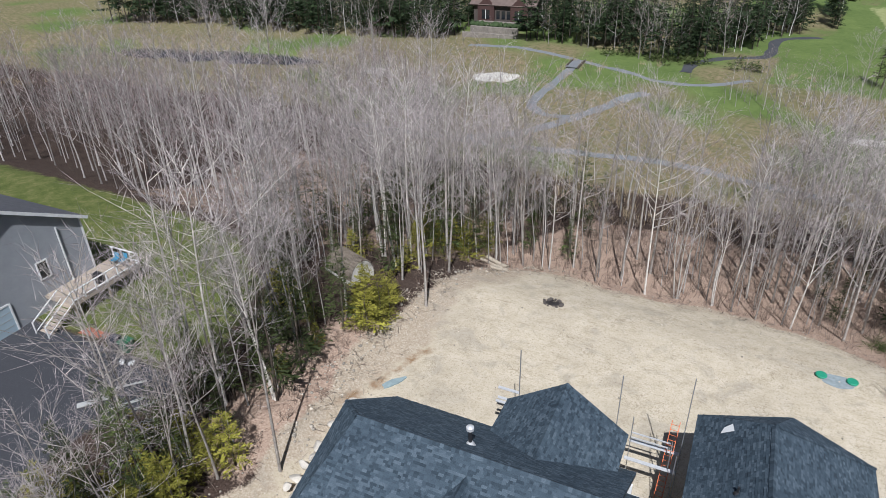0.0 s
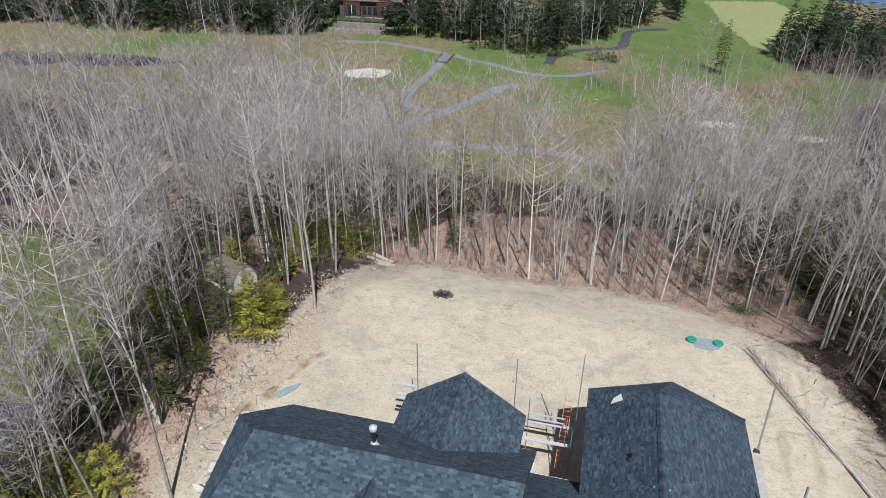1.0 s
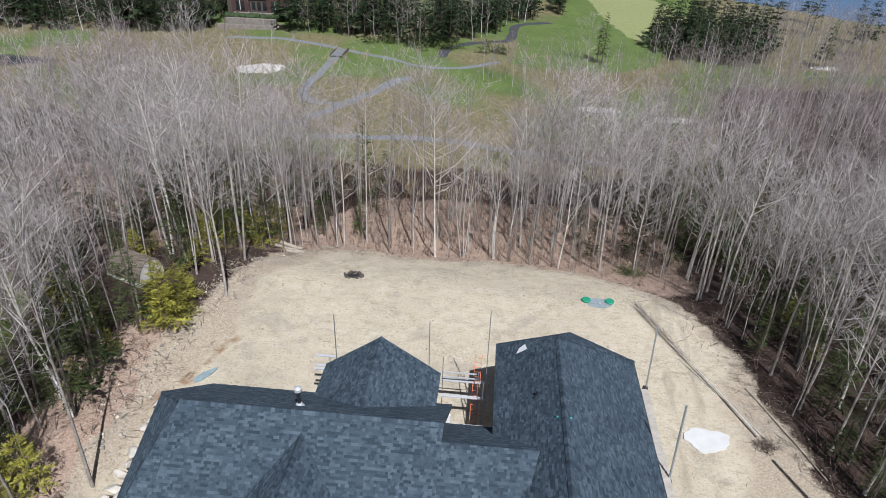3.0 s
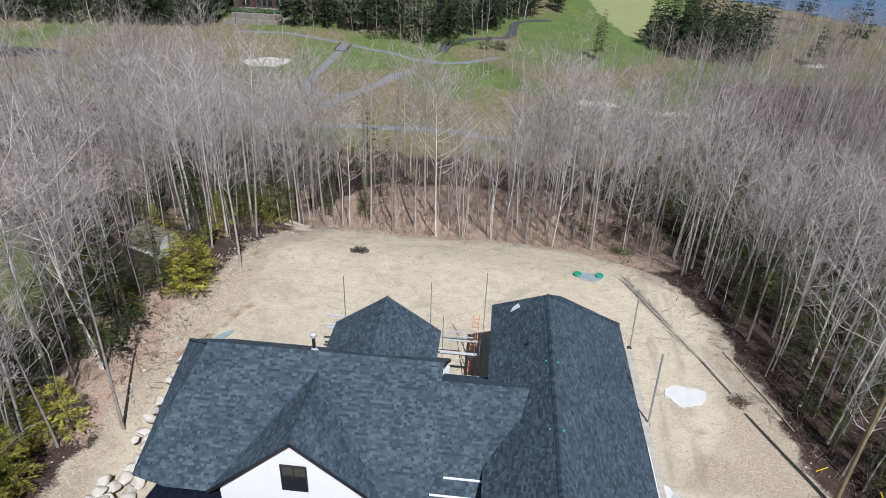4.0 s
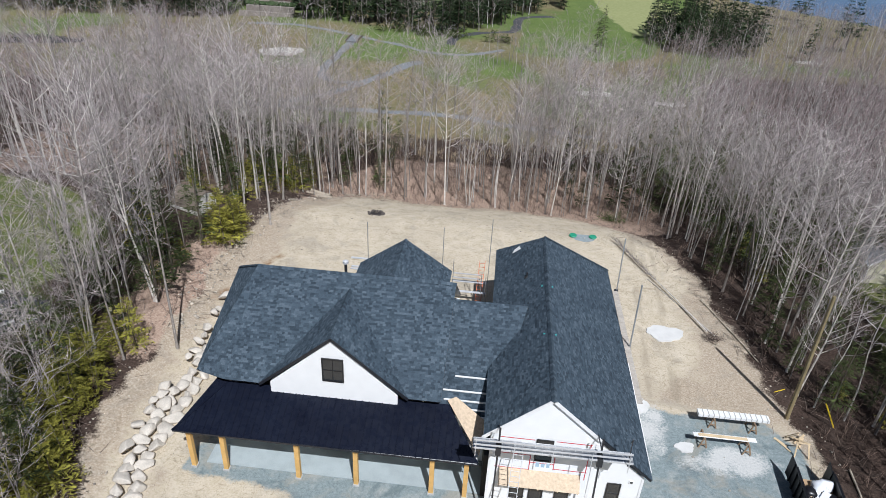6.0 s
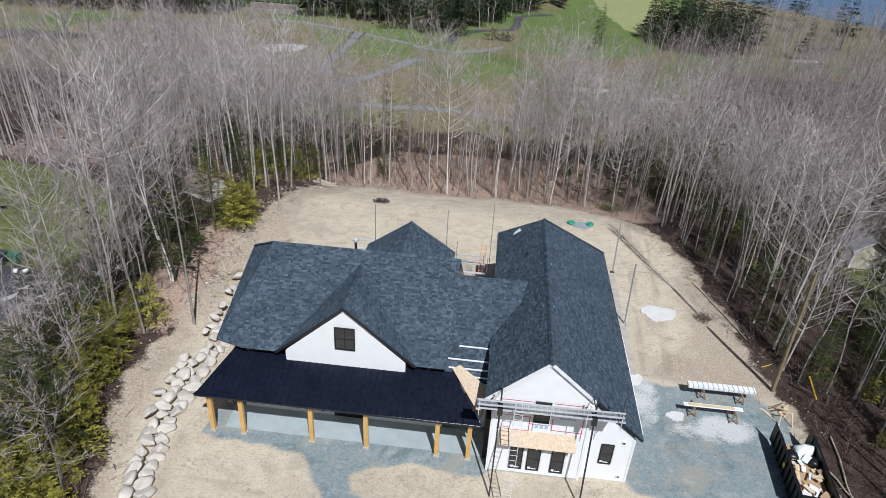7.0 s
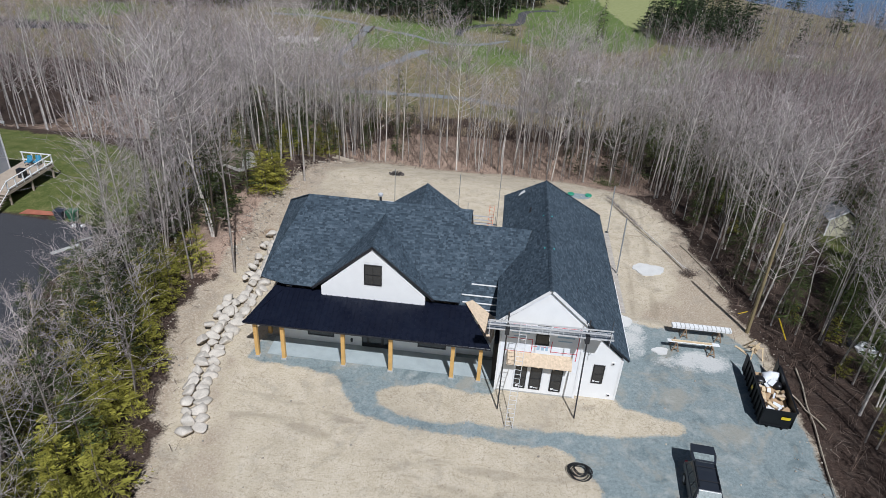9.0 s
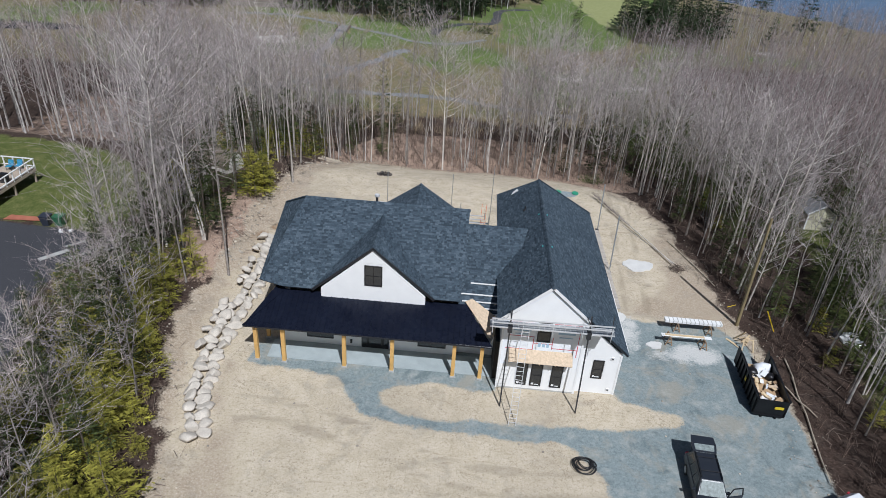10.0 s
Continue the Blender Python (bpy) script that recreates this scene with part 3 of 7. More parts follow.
part("porch_slab", Shape().box(-9.6, 7.7, 0.32, 2.42, -0.3, 0.05), varied("porch_concrete", (0.35, 0.395, 0.40), 0.22, 0.7, 0.9, fine=20), house, "pale blue-grey concrete porch floor", bevel=0.01)

MAIN_R = (-8.1, RY, RZ)
CLIP_B, CORNER_Q, EAVE_E = (-10.5, 10.6, 8.0), (-10.45, 2.6, main_z(2.6)), (-8.6, 2.3, main_z(2.3))
GX0, GTOP = -1.83, 9.25
GY0 = RY - (RZ - GTOP) / SL
ROOFS = {
    "main_front": [(2.77, 2.3, main_z(2.3)), (4.7, 2.3, main_z(2.3)), (4.9, RY, RZ), (GX0, RY, RZ), (GX0, GY0, GTOP)],
    "main_left": [EAVE_E, (-6.43, 2.3, main_z(2.3)), (GX0, GY0, GTOP), (GX0, RY, RZ), MAIN_R],
    "main_corner": [CORNER_Q, EAVE_E, MAIN_R],
    "main_clip": [CLIP_B, CORNER_Q, MAIN_R],
    "main_back": [(4.9, 15.8, main_z(15.8)), (-10.4, 15.8, main_z(15.8)), CLIP_B, MAIN_R, (4.9, RY, RZ)],
    "gable_left": [(-6.42, 2.32, 5.25), (GX0, 2.32, GTOP), (GX0, GY0, GTOP)],
    "gable_right": [(GX0, 2.32, GTOP), (2.76, 2.32, 5.25), (GX0, GY0, GTOP)],
    "back_left": [(-3.4, 17.4, 4.95), (-3.4, 13.2, 4.95), (0.25, 11.2, 7.52), (0.25, 17.4, 7.52)],
    "back_right": [(4.0, 13.2, 4.95), (4.0, 17.4, 4.95), (0.25, 17.4, 7.52), (0.25, 11.2, 7.52)],
    "link_front": [(4.6, 2.5, 8.7 - SL * 5.7), (7.9, 2.5, 8.7 - SL * 5.7), (9.6, RY, 8.7), (4.6, RY, 8.7)],
    "link_back": [(7.9, 13.9, 8.7 - SL * 5.7), (4.6, 13.9, 8.7 - SL * 5.7), (4.6, RY, 8.7), (9.6, RY, 8.7)],
    "wing_left": [(7.4, 19.4, 6.1), (7.4, -0.8, 6.1), (10.86, -0.8, 9.25), (10.86, 16.6, 9.25)],
    "wing_right": [(13.7, -0.8, 6.74), (13.7, -0.6, 6.74), (17.0, -0.6, 3.88), (17.0, 21.5, 3.88), (10.86, 16.6, 9.25), (10.86, -0.8, 9.25)],
    "wing_rear": [(12.35, 21.4, 6.0), (7.4, 19.4, 6.1), (10.86, 16.6, 9.25)],
    "wing_hip": [(17.0, 21.5, 3.88), (12.35, 21.4, 6.0), (10.86, 16.6, 9.25)],
}


def plane_frame(poly):
    """The origin, the level direction along the eave, the way up the slope and the normal of a roof plane."""
    pts = [Vector(p) for p in poly]
    n = Vector((0, 0, 0))
    for a, b in zip(pts, pts[1:] + pts[:1]):
        n += a.cross(b)
    n.normalize()
    if n.z < 0:
        n = -n
    u = Vector((0, 0, 1)).cross(n).normalized()
    return pts[0], u, n.cross(u).normalized(), n


def shingle_plane(poly, rng, sheet, singles=None, pick=None):
    """Courses of laid shingles on one plane, trimmed to its outline."""
    o, u, v, n = plane_frame(poly)
    flat = [((Vector(p) - o).dot(u), (Vector(p) - o).dot(v)) for p in poly]
    low, high = min(q[1] for q in flat), max(q[1] for q in flat)
    step = 0.143
    for k in range(int((high - low) / step) + 1):
        v0 = low + k * step
        v1 = min(v0 + step + 0.03, high - 0.001)
        a, b = span(flat, v0 + 0.004), span(flat, v1 - 0.004)
        if not a or not b:
            continue
        x = min(a[0], b[0]) - rng.random() * 0.3
        end = max(a[1], b[1])
        while x < end:
            w = rng.choice((0.12, 0.16, 0.2, 0.27, 0.36))
            c = [min(max(t, s[0]), s[1]) for t, s in ((x, a), (x + w - 0.004, a), (x + w - 0.004, b), (x, b))]
            if c[1] - c[0] > 0.015 or c[2] - c[3] > 0.015:
                t0 = 0.014 + rng.random() * 0.022
                top = [o + u * c[0] + v * v0 + n * t0, o + u * c[1] + v * v0 + n * t0, o + u * c[2] + v * v1 + n * 0.004, o + u * c[3] + v * v1 + n * 0.004]
                vs = top + [o + u * c[0] + v * v0, o + u * c[1] + v * v0]
                fs = [(0, 1, 2, 3), (4, 5, 1, 0), (1, 5, 2), (4, 0, 3)]
                if pick and pick(top[0]) and len(singles) < 300:
                    singles.append((vs, fs))
                else:
                    sheet.add(vs, fs)
            x += w


def build_roofs():
    rng = random.Random(5)
    for key, poly in ROOFS.items():
        deck = Shape()
        pts = [Vector(p) for p in poly]
        n = plane_frame(poly)[3]
        area = sum((pts[i].cross(pts[(i + 1) % len(pts)]) for i in range(len(pts))), Vector()).dot(n)
        if area < 0:
            pts.reverse()
        deck.slab([p - n * 0.05 for p in pts], 0.12)
        body = part("roof", deck, M_FASCIA, house, "dark shingled roof plane with black edge")
        sheet, singles = Shape(), []
        pick = (lambda p: -1.2 < p.x < 3.2 and p.y > 6.6) if key == "main_front" else None
        shingle_plane(poly, rng, sheet, singles, pick)
        tagged(part("shingles", sheet, M_SHINGLE, body), kind="stuff")
        for vs, fs in singles:
            part("shingle", Shape().add(vs, fs), M_SHINGLE, body)


def ridge_cap(a, b, width, slope, body):
    """Overlapping cap shingles along a ridge or hip."""
    a, b = Vector(a), Vector(b)
    d = (b - a).normalized()
    side = d.cross(Vector((0, 0, 1))).normalized()
    count = int((b - a).length / 0.2)
    sh = Shape()
    for k in range(count):
        p, q = a + d * (k * 0.2), a + d * (k * 0.2 + 0.24)
        lift = 0.075
        vs = [p + side * width - Vector((0, 0, slope * width - lift)), p + Vector((0, 0, lift + 0.02)), p - side * width - Vector((0, 0, slope * width - lift))]
        vs += [c + (q - p) - Vector((0, 0, 0.025)) for c in vs]
        sh.add(vs, [(0, 1, 4, 3), (1, 2, 5, 4), (0, 2, 1), (3, 4, 5)])
    tagged(part("ridge_cap", sh, M_SHINGLE, body), kind="stuff")


build_roofs()
ridge_cap((-8.1, RY, RZ), (5.0, RY, RZ), 0.15, SL, house)
ridge_cap((10.86, -0.9, 9.25), (10.86, 16.6, 9.25), 0.15, 0.88, house)
ridge_cap((0.25, 17.35, 7.52), (0.25, 11.4, 7.52), 0.16, 0.7, house)
ridge_cap((GX0, 2.36, GTOP), (GX0, GY0, GTOP), 0.16, 0.87, house)
ridge_cap((-8.1, RY, RZ), CLIP_B, 0.14, 0.5, house)
ridge_cap((10.86, 16.6, 9.25), (17.0, 21.5, 3.88), 0.14, 0.5, house)

# black metal porch roof
PE, PT = 3.43, 4.72
porch = Shape()
porch.slab([(-10.9, -0.5, PE), (7.3, -0.4, PE), (5.2, 2.75, PT), (-8.55, 2.75, PT)], 0.05)
porch.slab([(-10.9, -0.5, PE), (-8.55, 2.75, PT), (-9.0, 3.6, 5.06)], 0.05)
porch_roof = part("porch_roof", porch, M_METAL_ROOF, house, "black standing-seam metal porch roof")
for k in range(44):
    x = -10.7 + k * 0.41
    y1 = 2.73
    if x < -8.55:
        y1 = -0.5 + (x + 10.9) / 2.35 * 3.25
    if x > 5.2:
        y1 = 2.75 - (x - 5.2) / 2.1 * 3.15
    if y1 < -0.3:
        continue
    zt = PE + (y1 + 0.5) / 3.25 * (PT - PE)
    part("seam", Shape().bar((x, -0.5, PE + 0.018), (x, y1, zt + 0.018), 0.03, 0.06), M_METAL_ROOF, porch_roof)
for k in range(1, 9):
    a, b = Vector((-10.9, -0.5, PE + 0.018)).lerp(Vector((-9.0, 3.6, 5.078)), k / 9), Vector((-10.9, -0.5, PE + 0.018)).lerp(Vector((-8.55, 2.75, PT + 0.018)), k / 9)
    part("seam", Shape().bar(a, b, 0.022, 0.04), M_METAL_ROOF, porch_roof)
part("hip_flashing", Shape().bar((-10.9, -0.5, PE + 0.02), (-8.55, 2.75, PT + 0.03), 0.12, 0.03), M_METAL_ROOF, porch_roof)
part("fascia", Shape().box(-10.9, 7.3, -0.5, -0.46, PE - 0.12, PE - 0.01).bar((-10.88, -0.45, PE - 0.06), (-9.02, 3.55, 4.98), 0.04, 0.11), M_FASCIA, house)
part("soffit", Shape().slab([(-10.7, -0.44, PE - 0.07), (7.2, -0.44, PE - 0.07), (7.2, 2.4, PE - 0.07), (-9.2, 2.4, PE - 0.07)], 0.04), M_TRIM, house)
for x, y in ((-10.2, 0), (-8.15, 0), (-3.58, 0), (0, 0), (4.59, 0), (6.62, 0), (-10.15, 2.7)):
    post = part("post", Shape().box(x - 0.14, x + 0.14, y - 0.14, y + 0.14, 0.1, PE - 0.11), M_POST, house, "square golden timber post", bevel=0.012)
    part("post_base", Shape().box(x - 0.2, x + 0.2, y - 0.2, y + 0.2, -0.05, 0.12), M_CONC, post, "pale concrete footing", bevel=0.015)


# ---- woods ----
class Tri:
    """Triangles and quads of a plant, kept as arrays."""

    def __init__(self):
        self.v, self.f = [], []

    def limb(self, pts, radii, n):
        """A tapered tube of n sides along pts, in triangles."""
        k = len(self.v)
        for i, p in enumerate(pts):
            d = (pts[min(i + 1, len(pts) - 1)] - pts[max(i - 1, 0)]).normalized()
            a = d.cross(Vector((0.3, 0.9, 0.1))).normalized()
            b = d.cross(a)
            for j in range(n):
                t = 2 * math.pi * j / n
                self.v.append(tuple(p + (a * math.cos(t) + b * math.sin(t)) * radii[i]))
        for i in range(len(pts) - 1):
            for j in range(n):
                a, b = k + i * n + j, k + i * n + (j + 1) % n
                self.f += [(a, b, b + n), (a, b + n, a + n)]

    def spike(self, p, q, r):
        """A thin three-sided twig."""
        d = (q - p).normalized()
        a = d.cross(Vector((0.2, 0.3, 0.9))).normalized() * r
        b = d.cross(a.normalized()) * r
        k = len(self.v)
        self.v += [tuple(p + a), tuple(p - a * 0.5 + b * 0.87), tuple(p - a * 0.5 - b * 0.87), tuple(q)]
        self.f += [(k, k + 1, k + 3), (k + 1, k + 2, k + 3), (k + 2, k, k + 3)]

    def blade(self, p, q, r, rng):
        """A hair-thin twig."""
        d = q - p
        a = d.cross(Vector((rng.uniform(-1, 1), rng.uniform(-1, 1), rng.uniform(-1, 1)))).normalized() * r
        k = len(self.v)
        self.v += [tuple(p + a), tuple(p - a), tuple(q)]
        self.f.append((k, k + 1, k + 2))

    def leaf(self, a, b, c):
        k = len(self.v)
        self.v += [tuple(a), tuple(b), tuple(c)]
        self.f.append((k, k + 1, k + 2))

    def arrays(self):
        return np.array(self.v, np.float32), np.array(self.f, np.int32)


def bare_tree(seed, h, twigs=6, subs=6, limbs=20, thick=1.0, first=0.45, stems=1, wide=0.33, rise=(0.35, 1.5), lean=0.025, twig_r=0.011):
    """A leafless broad-leaved tree: the trunk, and the crown of upswept limbs and fine twigs."""
    rng = random.Random(seed)
    trunk, crown = Tri(), Tri()
    r0 = h * 0.0056 * thick + 0.022
    tilt = Vector((rng.gauss(0, 1), rng.gauss(0, 1), 0)) * h * lean
    for stem in range(stems):
        az0 = rng.uniform(0, 6.28)
        out = Vector((math.cos(az0), math.sin(az0), 0)) * (h * rng.uniform(0.04, 0.10) if stems > 1 else 0)
        foot = Vector((math.cos(az0), math.sin(az0), 0)) * (0.2 if stems > 1 else 0)
        bend = Vector((rng.gauss(0, 1), rng.gauss(0, 1), 0)) * h * 0.012
        ph, top = rng.uniform(0, 6), h * (1.0 if stem == 0 else rng.uniform(0.78, 0.97))
        waves = rng.uniform(4.0, 8.0)

        def axis(t):
            return foot + Vector((0, 0, top * t)) + tilt * t + out * t ** 0.8 + bend * (math.sin(t * waves + ph) - math.sin(ph)) * min(1, t * 2)

        ts = [0, 0.03, 0.13, 0.25, 0.37, 0.49, 0.61, 0.73, 0.85, 1.0]
        k = 0.8 if stems > 1 else 1.0
        trunk.limb([axis(t) - Vector((0, 0, 0.3 if t == 0 else 0)) for t in ts], [r0 * 1.5 if t == 0 else r0 * k * (1 - t * 0.88) + 0.006 for t in ts], 5)
        # thin dead side shoots low on the stem
        for _ in range(5):
            p = axis(rng.uniform(0.2, first))
            az = rng.uniform(0, 6.28)
            crown.spike(p, p + Vector((math.cos(az), math.sin(az), rng.uniform(-0.2, 0.6))) * rng.uniform(0.4, 1.3), 0.011)
        n = max(5, limbs // stems)
        for j in range(n):
            t = first + (0.985 - first) * (j + rng.random()) / n
            p = axis(t)
            az = j * 2.4 + rng.uniform(-0.7, 0.7)
            u0 = (t - first) / (1 - first)
            length = h * wide * (0.35 + 0.95 * (1 - u0) ** 0.8 * min(1.0, 0.45 + 2.2 * u0)) * rng.uniform(0.6, 1.25)
            up = rng.uniform(*rise) * (0.75 + 0.5 * u0)
            d = Vector((math.cos(az), math.sin(az), up)).normalized()
            d2 = (d + Vector((rng.gauss(0, 0.16), rng.gauss(0, 0.16), 0.42))).normalized()
            q = p + d * length * 0.45
            e = q + d2 * length * 0.6
            rb = max(0.028, r0 * (1 - t * 0.88) * 0.62)
            trunk.limb([p, q, e], [rb, rb * 0.65, 0.010], 3)
            for i in range(subs):
                u = 0.15 + 0.85 * (i + rng.random()) / subs
                a = p.lerp(q, u * 2) if u < 0.5 else q.lerp(e, u * 2 - 1)
                w = (d2 + Vector((rng.gauss(0, 0.75), rng.gauss(0, 0.75), rng.uniform(-0.35, 0.6)))).normalized()
                ls = length * rng.uniform(0.3, 0.62) * (1.15 - 0.5 * u)
                b = a + w * ls
                crown.spike(a, b, 0.016 * thick)
                for _ in range(twigs):
                    c = a.lerp(b, rng.uniform(0.15, 0.98))
                    x = (w + Vector((rng.gauss(0, 0.85), rng.gauss(0, 0.85), rng.uniform(-0.4, 0.8)))).normalized()
                    crown.blade(c, c + x * (0.25 + ls * rng.uniform(0.3, 0.75)), twig_r, rng)
    return trunk.arrays(), crown.arrays()


def conifer(seed, h, spread, levels, per, leaves, droop=0.15, ragged=0.35, fat=0.17, bare=0.1, gaps=0.16):
    """A conifer: the trunk, and whorls of drooping sprays with many small needle tufts."""
    rng = random.Random(seed)
    trunk, crown = Tri(), Tri()
    trunk.limb([Vector((0, 0, -0.3)), Vector((rng.gauss(0, 0.1), rng.gauss(0, 0.1), h * 0.5)), Vector((0, 0, h))], [0.010 * h + 0.03, 0.006 * h + 0.01, 0.01], 5)
    side_bias, ph = rng.uniform(0.0, 0.35), rng.uniform(0, 6.28)
    for k in range(levels):
        t = (k + rng.uniform(0.1, 0.9)) / levels
        z = h * (bare + (1 - bare) * t)
        reach = (spread * (1 - t) ** 0.85 + 0.15) * rng.uniform(0.72, 1.15)
        for j in range(per):
            if rng.random() < gaps:
                continue
            az = 2 * math.pi * (j + rng.uniform(-0.45, 0.45)) / per + k * 1.1
            length = reach * rng.uniform(1 - ragged, 1 + ragged * 0.7) * (1 + side_bias * math.cos(az - ph))
            p = Vector((0, 0, z + rng.uniform(-0.15, 0.15)))
            d = Vector((math.cos(az), math.sin(az), 0.22 - droop * 2 * (1 - t) + rng.uniform(-0.12, 0.12)))
            tip = p + d * length
            crown.spike(p, tip, 0.011)
            side = Vector((-d.y, d.x, 0)).normalized()
            for i in range(leaves):
                u = (i + rng.random()) / leaves
                c = p.lerp(tip, 0.2 + 0.8 * u)
                sgn = 1 if i % 2 else -1
                w = (length * 0.34 * (1.1 - u) + 0.13) * rng.uniform(0.4, 1.0)
                out = (d.normalized() * 0.8 + side * sgn * rng.uniform(0.4, 1.1) + Vector((0, 0, rng.uniform(-0.3, 0.3)))).normalized()
                c2 = c + out * w
                off = Vector((rng.uniform(-1, 1), rng.uniform(-1, 1), rng.uniform(-0.6, 0.6))).normalized() * w * fat
                crown.leaf(c, c2 + off, c2 - off)
    crown.spike(Vector((0, 0, h * 0.92)), Vector((0, 0, h * 1.04)), 0.03)
    return trunk.arrays(), crown.arrays()


def forest_ok(x, y, clear=0.6):
    """True where the woods may stand near the plot (x and y may be arrays)."""
    x, y = np.asarray(x, float), np.asarray(y, float)
    along = np.clip(((x - 45.0) * -0.508 + (y - 31.4) * -0.861), 0, 20)
    lane = np.hypot(x - (45.0 - 0.508 * along), y - (31.4 - 0.861 * along)) > 1.8
    return lane & (inside(CLEARING, x, y) < -clear) & (inside(DRIVE_LEFT, x, y) < -1.2) & (inside(LAWN, x, y) < -1) & (inside(YARD_CORE, x, y) < 0)


YARD_CORE = [(49, 10), (50, 30), (54, 38), (75, 42), (110, 30), (110, -40), (47, -40), (46, 0)]


def far_edge(x):
    return np.interp(x, [-130, -70, -52, -40, -30, -20, 3, 8, 18, 30, 46, 66, 120], [116, 108, 98, 86, 74, 66, 66, 76, 84, 90, 104, 122, 134])


def scatter(rng, x0, x1, y0, y1, gap, ok, most):
    """Points at least gap apart for which ok, a test on arrays, holds."""
    gen = np.random.RandomState(rng.randrange(1 << 30))
    xs, ys = gen.uniform(x0, x1, most * 14), gen.uniform(y0, y1, most * 14)
    keep = np.broadcast_to(ok(xs, ys), xs.shape)
    grid, out = {}, []
    for x, y in zip(xs[keep].tolist(), ys[keep].tolist()):
        key = (int(x // gap), int(y // gap))
        if any((x - a) ** 2 + (y - b) ** 2 < gap * gap for i in (-1, 0, 1) for j in (-1, 0, 1) for a, b in grid.get((key[0] + i, key[1] + j), ())):
            continue
        grid.setdefault(key, []).append((x, y))
        out.append((x, y))
        if len(out) >= most:
            break
    return out


def plant_models(kind, models, mats):
    out = []
    for k, (trunk, crown) in enumerate(models):
        out.append((big_mesh(kind + "_trunk", *trunk, mats[0]), big_mesh(kind + "_crown", *crown, mats[1])))
    return out


def plant(name, meshes, x, y, turn, size, label, category, group):
    at = Matrix.Translation((x, y, gz(x, y))) @ Matrix.Rotation(turn, 4, "Z") @ Matrix.Diagonal((size, size, size, 1))
    root = tagged(new(name), label, category, group)
    root.matrix_basis = at
    for part_name, me in zip(("trunk", "crown"), meshes):
        ob = new(part_name, me)
        ob.parent = root
    return root


def mass(name, models, spots, rng, material, label, sizes=(0.8, 1.15)):
    """Many plants joined into one mesh, for woods that nobody could count."""
    vs, fs, k = [], [], 0
    for x, y in spots:
        v, f = models[rng.randrange(len(models))]
        a, s = rng.uniform(0, 6.28), rng.uniform(*sizes)
        c, n = math.cos(a) * s, math.sin(a) * s
        w = np.stack([v[:, 0] * c - v[:, 1] * n + x, v[:, 0] * n + v[:, 1] * c + y, v[:, 2] * s + gz(x, y)], -1)
        vs.append(w)
        fs.append(f + k)
        k += len(v)
    me = big_mesh(name, np.concatenate(vs), np.concatenate(fs), material)
    return tagged(new(name, me), label, "trees", kind="stuff")


